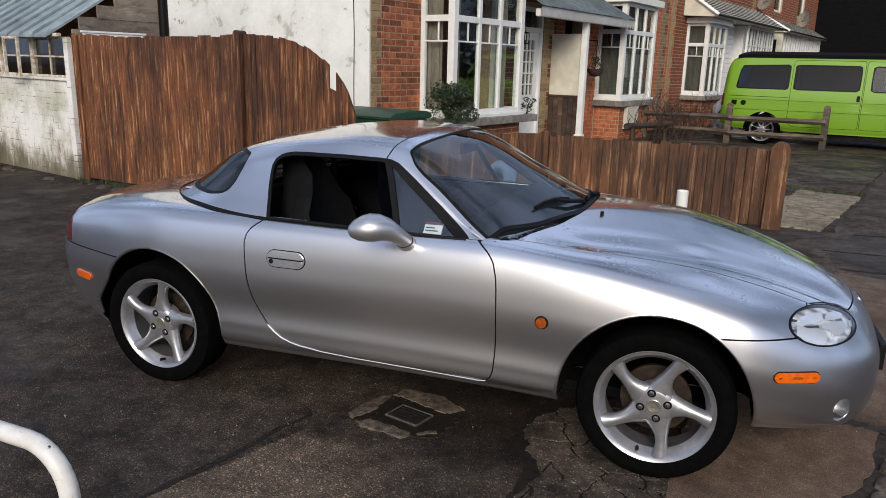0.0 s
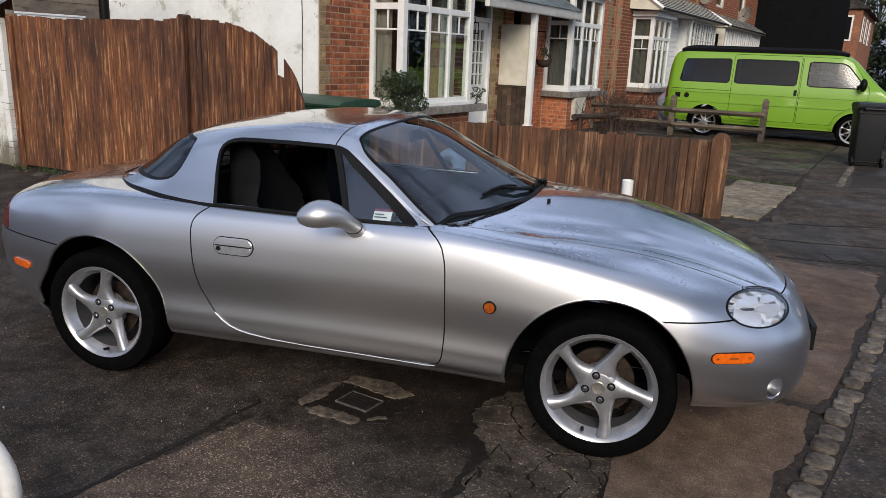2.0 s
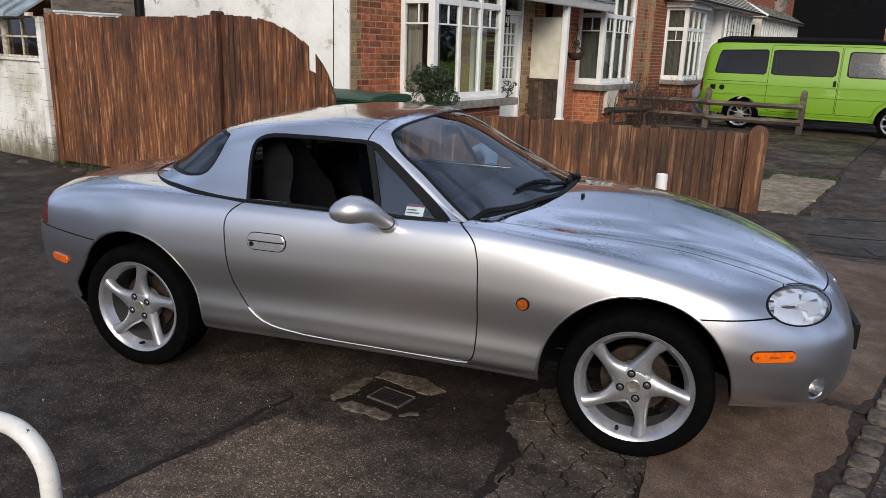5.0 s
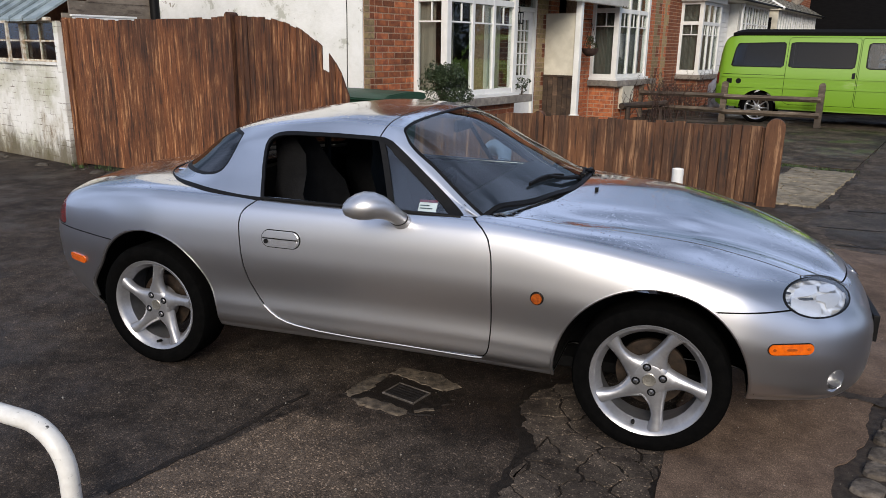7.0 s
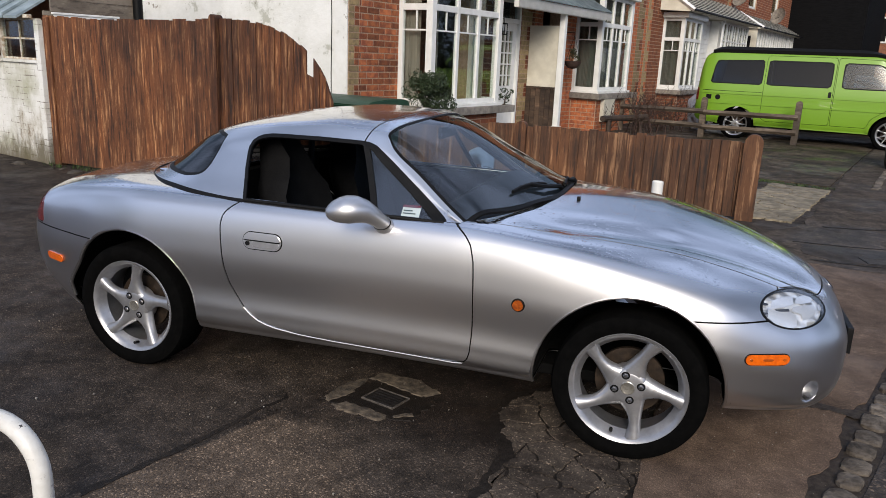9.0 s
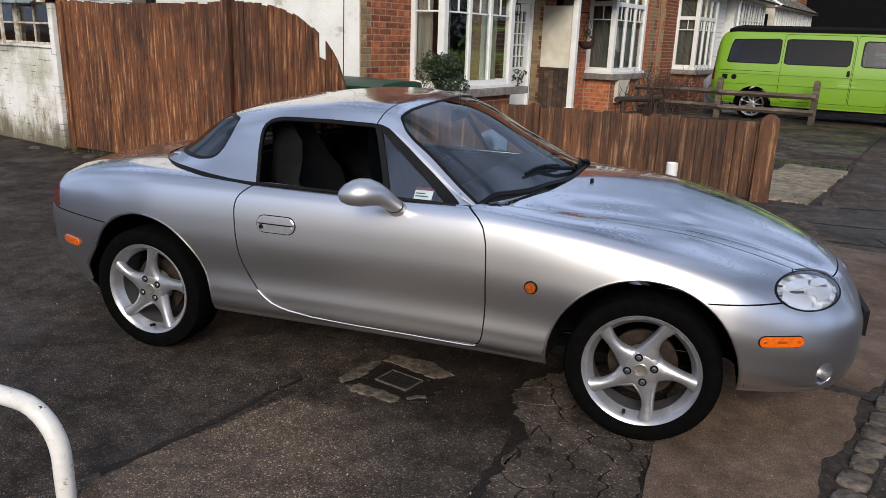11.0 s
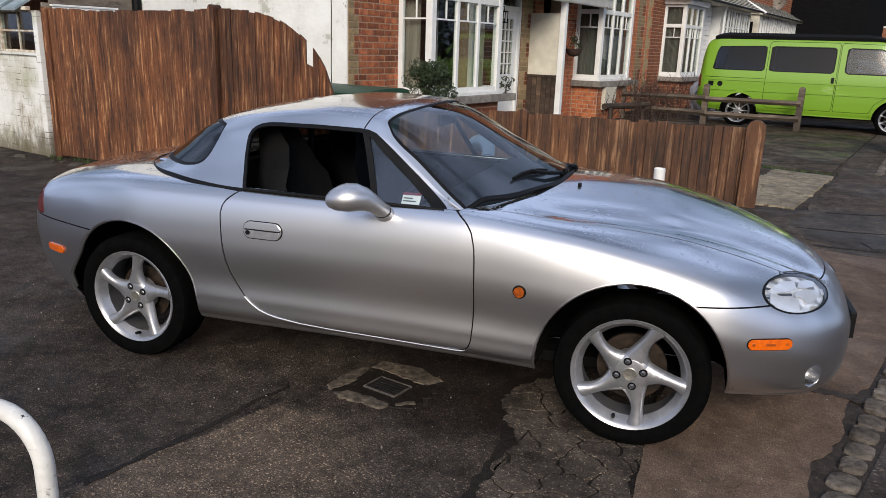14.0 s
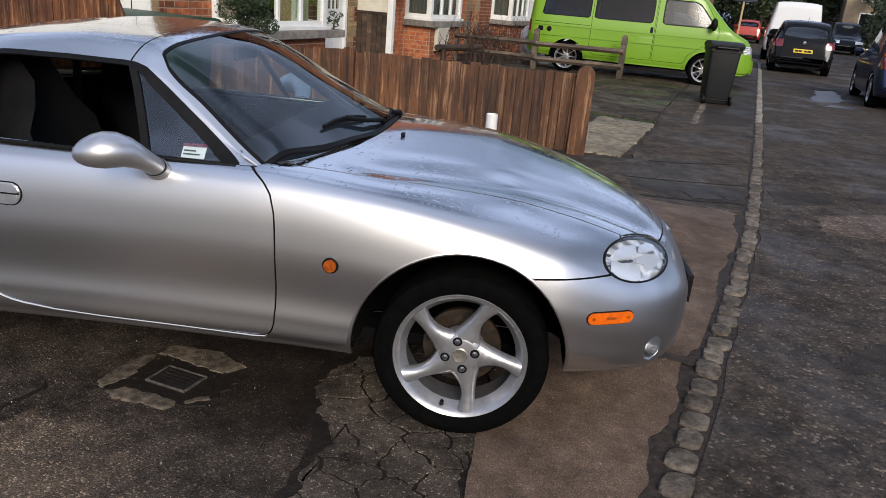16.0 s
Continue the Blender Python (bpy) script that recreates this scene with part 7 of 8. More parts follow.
solo("dust_sheet", bm, TARP, "pale grey crumpled sheet over garden things", "cover", STREET @ pose(-3.0, 15.75, 0), smooth=True)


def tree(p, s, h, spread, seed, mat=LEAFWARM, evergreen=False, count=3000):
    rng = random.Random(seed)
    cs = []
    stems = [([(0, 0, 0), (0.1, 0, h * 0.3), (0, 0.1, h * 0.6), (0.1, 0.1, h * 0.9)], 0.18)]
    for _ in range(26):
        z = rng.uniform(0.25, 1.0)
        w = spread * (1.1 - z if evergreen else math.sin(math.pi * (0.15 + 0.8 * z)))
        a = rng.uniform(0, math.tau)
        r = rng.uniform(0.2, 1.0) * w
        c = (r * math.cos(a), r * math.sin(a), h * z)
        cs.append((c, rng.uniform(0.35, 0.8)))
        if len(stems) < 9:
            stems.append(([(0, 0, h * z * 0.7), (c[0] * 0.5, c[1] * 0.5, h * z * 0.85), c], 0.06))
    return leafy("tree", "dark evergreen tree at the end of the street" if evergreen else "olive-brown hedge tree at the end of the street", "tree", STREET @ pose(p, s, 0), cs, count, 0.16, mat, stems, seed, "far trees")


tree(0.5, 62, 7, 2.6, 41, LEAF, True)
tree(3.0, 66, 8, 3.0, 42, LEAF)
tree(6.5, 70, 7, 3.0, 43)
tree(9.5, 78, 9, 3.4, 44)
tree(-1.5, 68, 9, 3.2, 45)
tree(13.0, 74, 9, 3.5, 46)
tree(17.0, 78, 8, 3.4, 47)
for k in range(7):
    tree(-8 + k * 5.0, 92 + 3 * (k % 2), 11 + (k % 3), 4.2, 50 + k, LEAF if k % 2 else LEAFWARM, count=2600)

for p, q, h, w, sd in ((4.6, 64, 8.5, 2.7, 71), (2.2, 60, 8.0, 2.6, 73)):
    tree(p, q, h, w, sd, LEAF if sd % 2 else LEAFWARM, sd % 3 == 0, count=4200)

rng = random.Random(88)
leafy("hedge", "tall overgrown dark hedge along the far side of the street", "hedge", STREET @ pose(9.6, 20, 0), [((rng.uniform(-0.7, 0.7), k * 0.62, rng.uniform(0.4, 4.6)), rng.uniform(0.5, 0.95)) for k in range(70) for _ in range(3)], 12000, 0.15, LEAF,
      [([(0, k * 4.0 + 1, 0), (0.1, k * 4.0 + 1.2, 2.0), (0, k * 4.0 + 1, 3.8)], 0.10) for k in range(11)], 88)

leafy("hedge", "dark overgrown hedge across the end of the street", "hedge", STREET @ pose(-3.0, 63, 0), [((k * 0.62, rng.uniform(-0.6, 0.6), rng.uniform(0.3, 5.2)), rng.uniform(0.5, 0.95)) for k in range(18) for _ in range(6)], 9000, 0.17, LEAF,
      [([(k * 3.4 + 1, 0, 0), (k * 3.4 + 1.1, 0.1, 2.0), (k * 3.4 + 1, 0, 4.0)], 0.10) for k in range(3)], 89)

# board of an estate agent on a post: plain bars only
sign = thing("sale_board", "dark and white agent's board on a timber post", "sign", STREET @ pose(1.40, 30.0, 0, 0, 0, 0))
POSTWOOD = plain("pale_post", (0.46, 0.36, 0.18), (0.34, 0.26, 0.13), 12, 0.7, 0.2)
part("post", box(-0.035, 0.035, 0.021, 0.09, 0, 2.75), POSTWOOD, sign)
NAVY = plain("navy_board", (0.03, 0.032, 0.06), (0.022, 0.024, 0.045), 20, 0.4, 0.05)
part("board", box(-0.42, 0.46, -0.02, 0.02, 2.08, 2.78), NAVY, sign)
part("white_band", box(-0.41, 0.45, -0.026, -0.021, 2.36, 2.58), WHITE, sign)
for z, a, b in ((2.64, -0.12, 0.33), (2.18, -0.3, 0.34)):
    part("bar", box(a, b, -0.026, -0.021, z, z + 0.06), WHITE, sign)

STONE = plain("rubble_stone", (0.11, 0.092, 0.07), (0.05, 0.042, 0.033), 18, 0.9, 0.5, vary=0.4)
rng = random.Random(77)
for k in range(26):
    bm = bmesh.new()
    bmesh.ops.create_icosphere(bm, subdivisions=2, radius=1.0)
    r = rng.uniform(0.03, 0.10)
    off = Vector((rng.uniform(0, 9), rng.uniform(0, 9), 0))
    for v in bm.verts:
        v.co = v.co * (1 + 0.35 * noise.noise(v.co * 1.6 + off))
        v.co = Vector((v.co.x * r * 1.5, v.co.y * r, max(-0.4, v.co.z) * r * 0.45))
    u = rng.uniform(0, 1)
    x, y = (-6.2 + 3.9 * u, 3.52 - 0.55 * u - rng.uniform(0, 0.16)) if k > 8 else (-6.2 - 2.2 * u, 3.46 + 0.63 * u - rng.uniform(0, 0.10))
    solo("stone", bm, STONE, "small dirty stone at the foot of the fence", "stone", pose(x, y, 0.02 * r, 0, 0, rng.uniform(0, 180)), group="stones by the fence", smooth=True)
GRASS = plain("moss_green", (0.06, 0.10, 0.02), (0.025, 0.045, 0.01), 30, 0.8, 0.1)


def tufts(name, label, spots, per, h, seed):
    rng = random.Random(seed)
    verts, faces = [], []
    for x, y in spots:
        for _ in range(per):
            a, q = rng.uniform(0, math.tau), rng.uniform(0, 0.09)
            bx, by = x + q * math.cos(a), y + q * math.sin(a)
            t = rng.uniform(0, math.tau)
            hh = h * rng.uniform(0.4, 1.1)
            w = 0.004
            k = len(verts)
            verts += [(bx - w * math.sin(t), by + w * math.cos(t), 0.0), (bx + w * math.sin(t), by - w * math.cos(t), 0.0), (bx + hh * 0.6 * math.cos(t), by + hh * 0.6 * math.sin(t), hh)]
            faces.append((k, k + 1, k + 2))
    me = bpy.data.meshes.new(name)
    me.from_pydata(verts, [], faces)
    me.materials.append(GRASS)
    tagged(new(name, me), label, "grass", kind="stuff")


tufts("grass_tuft", "low weeds along the fence foot", [(-6.1 + k * 0.21, 3.56 - k * 0.030 + random.uniform(-0.05, 0.03)) for k in range(18)], 26, 0.07, 3)
tufts("grass_edge", "thin grass line across the drive", [tuple((STREET @ Vector((-0.4 + k * 0.09, 7.80 + random.uniform(-0.08, 0.08), 0)))[:2]) for k in range(16)], 40, 0.04, 4)

# ---- other vehicles ----
RIMDARK = plain("machined_rim", (0.55, 0.55, 0.56), (0.42, 0.42, 0.43), 30, 0.3, 0.03, metal=0.8)


def vehicle(name, label, m, colour, ends, width, top, belt, low, axles, tyre_r, rim_r, side_windows, screens, category="car", track=0.0, spokes=5, glassy=None, shrink=0.85, group="", skirts=()):
    """A closed vehicle: a lofted shell cut for wheels, glass and panel joints. The curves run from tail to nose."""
    t = thing(name, label, category, m, group)

    def section(x):
        w, T, B, L = width(x), top(x), belt(x), low(x)
        B = min(B, T - 0.06)
        k = min(1.0, (T - B) / 0.35)
        roof = w * (1 - (1 - shrink) * k)
        return [(0, T), (roof * 0.55, T - 0.012), (roof * 0.86, T - 0.035 * k - 0.01), (roof * 0.965, T - 0.12 * k - 0.02), (w * (0.975 + 0.01 * (1 - k)), B), (w, B - (B - L) * 0.35), (w * 0.995, L + (B - L) * 0.30), (w * 0.96, L + 0.05),
                (w * 0.85, L), (0, L)]

    skin = loft(stretch_points(ends[0], ends[1], 80, 0.55), section, 6)
    skin = skin.cut(lambda x, y, z: max(min(math.hypot(x - a, z - tyre_r) - tyre_r * 1.16 for a in axles), width(x) * 0.45 - abs(y)))
    shell = skin
    for field, mat, nm in screens:
        g, skin = skin.both(field)
        fr = panel(nm, g.cut(lambda x, y, z: 0.035 - field(x, y, z)), BLACK, t, "", 0.004)
        panel("pane", g.cut(lambda x, y, z: field(x, y, z) - 0.035), mat, fr, "", 0.0, -0.003)
    for pts, mat in side_windows:
        sh = outline(pts, 0.0)
        fld = lambda x, y, z: min(sh(x, z), abs(y) - 0.4)
        g, skin = skin.both(fld)
        for sgn in (-1, 1):
            gg = g.cut(lambda x, y, z: sgn * y)
            fr = panel("side_window", gg.cut(lambda x, y, z: 0.022 - fld(x, y, z)), BLACK, t, "", 0.004, 0.001)
            panel("pane", gg.cut(lambda x, y, z: fld(x, y, z) - 0.022), mat, fr, "", 0.0, -0.002)
    for pts in skirts:
        sh = outline(pts)
        dr, skin = skin.both(lambda x, y, z: min(sh(x, z), abs(y) - 0.4), 0.004)
        for sgn in (-1, 1):
            panel("door", dr.cut(lambda x, y, z: sgn * y), colour, t)
    panel("body", skin, colour, t)
    # same added dark sheet, for the shade behind the joints
    panel("gap_shade_shell", shell.cut(lambda x, y, z: belt(x) - 0.1 - z), DARKVOID, t, "", 0.0, -0.02)
    for a in axles:
        for sgn in (-1, 1):
            alloy_wheel(t, (a, sgn * (width(a) - 0.115 - track), tyre_r), tyre_r, rim_r, 0.20, spokes, 0.0, sgn, mat=RIMDARK, slim=0.8 if spokes < 8 else 0.45, nuts=0)
    part("underbody", box(axles[0] - 0.5, axles[1] + 0.5, -0.55, 0.55, low(0) - 0.02, low(0) + 0.06), DARKVOID, t)
    return t, shell


# lime green camper van
VW = curve((-2.36, 0.74), (-2.33, 0.80), (-2.2, 0.88), (-1.8, 0.915), (1.2, 0.915), (1.8, 0.90), (2.15, 0.85), (2.36, 0.72), (2.42, 0.60))
VT = curve((-2.36, 1.10), (-2.33, 1.50), (-2.22, 1.80), (-2.0, 1.87), (1.0, 1.875), (1.16, 1.85), (1.32, 1.76), (1.62, 1.46), (1.92, 1.17), (2.1, 1.08), (2.28, 0.98), (2.38, 0.80), (2.42, 0.62))
VB = curve((-2.36, 0.95), (-2.2, 1.12), (1.8, 1.12), (2.0, 1.02), (2.3, 0.80), (2.42, 0.50))
VL = curve((-2.36, 0.42), (-2.2, 0.34), (-1.0, 0.30), (1.8, 0.28), (2.2, 0.26), (2.42, 0.34))
win_r = [(-2.08, 1.20), (-2.02, 1.60), (-1.98, 1.66), (-1.06, 1.69), (-1.03, 1.66), (-1.03, 1.20), (-1.06, 1.17), (-2.05, 1.17)]
win_m = [(-0.95, 1.20), (-0.95, 1.66), (-0.92, 1.69), (0.26, 1.69), (0.29, 1.66), (0.29, 1.20), (0.26, 1.17), (-0.92, 1.17)]
win_f = [(0.47, 1.19), (0.47, 1.66), (0.50, 1.69), (1.10, 1.68), (1.22, 1.62), (1.56, 1.22), (1.53, 1.17), (0.50, 1.17)]
screen_v = lambda x, y, z: min(outline_screen_v(x, z), VW(x) * 0.86 - abs(y) - 0.12 * max(0, z - 1.2))
outline_screen_v = outline([(1.28, 1.81), (1.95, 1.17), (2.2, 1.2), (1.6, 1.9)])
van_pose = pose(3.78, 14.62, 0, 0, 0, -9.5)
van, van_shell = vehicle("camper_van", "lime green camper van with black pop-up roof on the drive", van_pose, GREEN, (-2.36, 2.42), VW, VT, VB, VL, (-1.46, 1.46), 0.325, 0.245,
                         [(win_r, PRIVACY), (win_m, PRIVACY), (win_f, VANSIDE)], [(screen_v, VANGLASS, "windscreen")], "van", spokes=9, shrink=0.84,
                         skirts=([(0.36, 0.42), (0.36, 1.78), (1.14, 1.76), (1.30, 1.68), (1.62, 1.20), (1.64, 1.05), (1.60, 0.85), (1.35, 0.80), (1.08, 0.60), (1.02, 0.42)],
                                 [(-0.99, 0.50), (-0.99, 1.78), (0.335, 1.78), (0.335, 0.42), (-0.9, 0.42)]))
bm = bmesh.new()
prev = None
for k in range(25):
    u = k / 24
    x = -2.12 + u * 3.30
    lift = 0.075 * min(1, math.sin(math.pi * min(1, max(0.0, u * 1.02))) * 4) ** 0.5
    ring = [bm.verts.new((x, y, z)) for y, z in ((-0.70, 1.80), (-0.72, 1.86 + lift * 0.4), (-0.66, 1.875 + lift), (0.66, 1.875 + lift), (0.72, 1.86 + lift * 0.4), (0.70, 1.80))]
    if prev:
        for q in range(5):
            bm.faces.new((prev[q], prev[q + 1], ring[q + 1], ring[q]))
    else:
        bm.faces.new(ring)
    prev = ring
bm.faces.new(prev[::-1])
bmesh.ops.recalc_face_normals(bm, faces=bm.faces[:])
part("pop_up_roof", bm, BLACK, van, "black folded pop-up roof", smooth=35)


def on_skin(parent, shell, name, field, mat, label="", lift=0.004, thick=0.006, sides=(-1, 1)):
    """A piece that lies on a shell's surface, where the field is positive."""
    for sgn in sides:
        sk = shell.cut(lambda x, y, z: min(field(x, y, z) + 0.07, sgn * y - 0.02))
        sk = sk.refine(lambda x, y, z: field(x, y, z) + 0.05, 2).cut(field)
        if sk.f:
            panel(name, sk, mat, parent, label, thick, lift)


def slab_of(x0, x1, z0, z1):
    return lambda x, y, z: min(x - x0, x1 - x, z - z0, z1 - z)


def disc_of(cx, cz, r, rx=1.0):
    return lambda x, y, z: r - math.hypot((x - cx) / rx, z - cz)


on_skin(van, van_shell, "door_handle", slab_of(0.25, 0.31, 0.98, 1.10), BLACK)
on_skin(van, van_shell, "swage", slab_of(-2.25, 2.0, 0.955, 0.972), GREEN, lift=0.014)
on_skin(van, van_shell, "vent", slab_of(-2.13, -2.02, 0.825, 0.925), BLACK, sides=(-1,))
on_skin(van, van_shell, "filler_cap", disc_of(-1.885, 0.875, 0.055), BLACK, sides=(-1,))
on_skin(van, van_shell, "waist_line", slab_of(-2.3, 2.1, 0.745, 0.765), GREEN, lift=0.016)
# the rail slot's shadow line, laid on the skin as a dark strip
on_skin(van, van_shell, "door_rail", slab_of(-2.22, -1.0, 1.012, 1.024), DARKVOID, "sliding door rail slot, its shade drawn as a dark strip", lift=0.003, sides=(-1,))
for ax in (-1.46, 1.46):
    on_skin(van, van_shell, "arch_flare", lambda x, y, z: min(0.024 - abs(math.hypot(x - ax, z - 0.325) - 0.400), z - 0.33), GREEN, lift=0.022)
on_skin(van, van_shell, "tail_light", slab_of(-2.4, -2.30, 0.80, 1.05), RED)
on_skin(van, van_shell, "headlight", slab_of(2.20, 2.36, 0.72, 0.88), REFLECTOR)
on_skin(van, van_shell, "bumper", slab_of(2.12, 2.5, 0.34, 0.60), GREEN, lift=0.03)
for sgn in (-1, 1):
    bm = bmesh.new()
    bmesh.ops.create_icosphere(bm, subdivisions=3, radius=0.5)
    for v in bm.verts:
        v.co = Vector((v.co.x * 0.14, v.co.y * 0.22, v.co.z * 0.26))
    part("mirror", bm, BLACK, van, smooth=True, m=pose(1.50, sgn * 1.03, 1.26))
for y in (-0.45, 0.45):
    bm = box(-0.25, 0.20, -0.24, 0.24, 0, 0.15, 0.05)
    add_box(bm, -0.30, -0.16, -0.22, 0.22, 0.15, 0.80)
    add_box(bm, -0.33, -0.22, -0.12, 0.12, 0.80, 1.0)
    part("seat", bm, SEATS, van, smooth=30, m=pose(0.85, y, 0.75))
bm = box(1.45, 1.85, -0.80, 0.80, 0.95, 1.10, 0.04)
part("dashboard", bm, DASH, van)
wheel = [(math.cos(k * math.tau / 20) * 0.20, math.sin(k * math.tau / 20) * 0.20, 0) for k in range(20)]
part("steering_wheel", tube(wheel, 0.016, 6, True), BLACK, van, smooth=True, m=pose(1.35, -0.45, 1.17, 0, -28, 0))


# hatchbacks and other cars along the street
def hatch_curves(L, H, W, bonnet=0.92):
    h = L / 2
    w = curve((-h, W * 0.80), (-h + 0.06, W * 0.88), (-h + 0.3, W * 0.97), (-h + 0.9, W), (h - 0.9, W), (h - 0.35, W * 0.93), (h - 0.08, W * 0.75), (h, W * 0.60))
    top = curve((-h, 0.50), (-h + 0.04, 0.80), (-h + 0.10, 0.98), (-h + 0.38, H - 0.16), (-h + 0.62, H - 0.04), (-h + 1.4, H), (-h + 2.0, H - 0.03), (-h + 2.3, H - 0.12), (h - 1.02, bonnet + 0.06), (h - 0.85, bonnet), (h - 0.3, bonnet - 0.13), (h - 0.06, 0.62), (h, 0.50))
    belt = curve((-h, 0.45), (-h + 0.15, 0.88), (-h + 0.6, 0.93), (h - 1.2, 0.88), (h - 0.5, 0.72), (h, 0.42))
    low = curve((-h, 0.36), (-h + 0.3, 0.24), (0, 0.20), (h - 0.3, 0.20), (h, 0.30))
    return w, top, belt, low


def hatchback(name, label, m, colour, L=3.9, H=1.44, W=0.82, group="parked cars", wb=2.46, r=0.30, privacy=False):
    w, top, belt, low = hatch_curves(L, H, W)
    h = L / 2
    ax = (-h + 0.68, -h + 0.68 + wb)
    sw = [([(-h + 0.62, 0.97), (-h + 0.80, H - 0.13), (-h + 1.45, H - 0.09), (-h + 1.45, 0.96)], PRIVACY if privacy else CARGLASS),
          ([(-h + 1.53, 0.96), (-h + 1.53, H - 0.09), (-h + 1.95, H - 0.12), (-h + 2.22, H - 0.22), (h - 1.28, 0.95)], CARGLASS)]
    fs = outline([(-h + 2.30, H - 0.14), (h - 1.06, 0.98), (h - 0.9, 1.1), (-h + 2.5, H)])
    rs = outline([(-h - 0.2, 1.01), (-h + 0.16, 1.01), (-h + 0.42, H - 0.15), (-h - 0.2, H - 0.15)])
    t, shell = vehicle(name, label, m, colour, (-h, h), w, top, belt, low, ax, r, r * 0.70, sw,
                       [(lambda x, y, z: min(fs(x, z), W * 0.84 - abs(y)), CARGLASS, "windscreen"), (lambda x, y, z: min(rs(x, z), W * 0.70 - abs(y)), CARGLASS, "rear_window")], group=group, shrink=0.80)
    on_skin(t, shell, "tail_light", lambda x, y, z: min(-h + 0.30 - x, z - 0.76, 0.97 - z, abs(y) - W * 0.66), RED, "red tail light", 0.005)
    on_skin(t, shell, "headlight", lambda x, y, z: min(x - h + 0.42, z - 0.60, 0.76 - z, abs(y) - W * 0.45), REFLECTOR, "", 0.005)
    on_skin(t, shell, "grille", lambda x, y, z: min(x - h + 0.20, z - 0.42, 0.56 - z, W * 0.4 - abs(y)), BLACK, "", 0.005)
    for sgn in (-1, 1):
        bm = bmesh.new()
        bmesh.ops.create_icosphere(bm, subdivisions=2, radius=0.5)
        for v in bm.verts:
            v.co = Vector((v.co.x * 0.12, v.co.y * 0.2, v.co.z * 0.14))
        part("mirror", bm, colour, t, smooth=True, m=pose(h - 1.35, sgn * (W + 0.06), 0.98))
    for y in (-0.36, 0.36):
        for x in (-0.15, -0.95):
            part("seat", boxes([(x, x + 0.13, y - 0.22, y + 0.22, 0.5, 1.0), (x - 0.04, x + 0.06, y - 0.12, y + 0.12, 1.02, 1.18)], 0.02), SEATS, t)
    part("dashboard", box(h - 1.55, h - 1.15, -W * 0.8, W * 0.8, 0.6, 0.90), DASH, t)
    return t, shell, h


PLATE = plain("yellow_plate", (0.75, 0.50, 0.03), (0.68, 0.45, 0.025), 20, 0.4, 0.02)
CARBLACK = plain("black_paint", (0.0045, 0.005, 0.0055), (0.003, 0.0035, 0.004), 3, 0.16, 0.0, shine=0.3)
CARBLUE = paint("blue_paint", (0.006, 0.015, 0.060), 0.3, 0.35, coat=0.6)
CARGREY = paint("dark_grey_paint", (0.030, 0.031, 0.033), 0.3, 0.35, coat=0.5)
CARWHITE = paint("white_paintwork", (0.72, 0.73, 0.74), 0.0, 0.35)
CARRED = paint("red_paint", (0.40, 0.035, 0.02), 0.0, 0.35)

black_car, bshell, h = hatchback("hatchback", "small black hatchback parked at the kerb with yellow rear plate", STREET @ pose(3.42, 24.1, 0, 0, 0, 90), CARBLACK, 3.9, 1.54, 0.87)
plate = part("number_plate", box(-0.006, 0.006, -0.26, 0.26, 0, 0.11, 0.003), PLATE, black_car, "yellow rear plate", m=pose(-h - 0.012, 0, 0.62, 0, 8, 0))
for k, (a, b) in enumerate(((-0.22, -0.12), (-0.105, -0.03), (0.03, 0.12), (0.135, 0.22))):
    part("bar", box(-0.0095, -0.0062, a, b, 0.03, 0.08), BLACK, plate)
part("badge", lathe([(0.0001, 0), (0.05, 0), (0.055, 0.008), (0.0001, 0.012)], 20), CHROME, black_car, m=pose(-h + 0.02, 0, 0.90, 0, 0, 90))
part("aerial", tube([(-h + 0.75, 0, 1.42), (-h + 0.6, 0, 1.62)], 0.006, 5), BLACK, black_car)
on_skin(black_car, bshell, "bumper", lambda x, y, z: min(-h + 0.25 - x, z - 0.34, 0.58 - z), CARBLACK, "", 0.02)

blue_car, sh2, h2 = hatchback("estate_car", "dark blue car parked on the far kerb", STREET @ pose(5.10, 15.55, 0, 0, 0, 90), CARBLUE, 4.2, 1.80, 0.86, wb=2.6, r=0.32)
on_skin(blue_car, sh2, "indicator", lambda x, y, z: min(-h2 + 0.30 - x, z - 0.98, 1.12 - z, abs(y) - 0.56), AMBER, "orange indicator lens", 0.006)
hatchback("hatchback", "dark grey hatchback parked by the outbuilding", STREET @ pose(-10.75, 0.75, 0, 0, 0, 6), CARGREY, 3.9, 1.5, 0.84)
hatchback("hatchback", "red hatchback parked far along the street", STREET @ pose(1.6, 52.0, 0, 0, 0, 90), CARRED)
hatchback("estate_car", "silver-grey car parked beyond the van", STREET @ pose(-1.3, 33.5, 0, 0, 0, 70), CARGREY, 4.3, 1.45, 0.85)
hatchback("hatchback", "black car with its nose to the kerb beyond the van", STREET @ pose(0.05, 18.6, 0, 0, 0, 5), CARBLACK, 3.9, 1.40, 0.82)
hatchback("off_roader", "black off-roader facing down the street", STREET @ pose(6.9, 47.5, 0, 0, 0, -90), CARBLACK, 4.3, 1.75, 0.88, r=0.36)

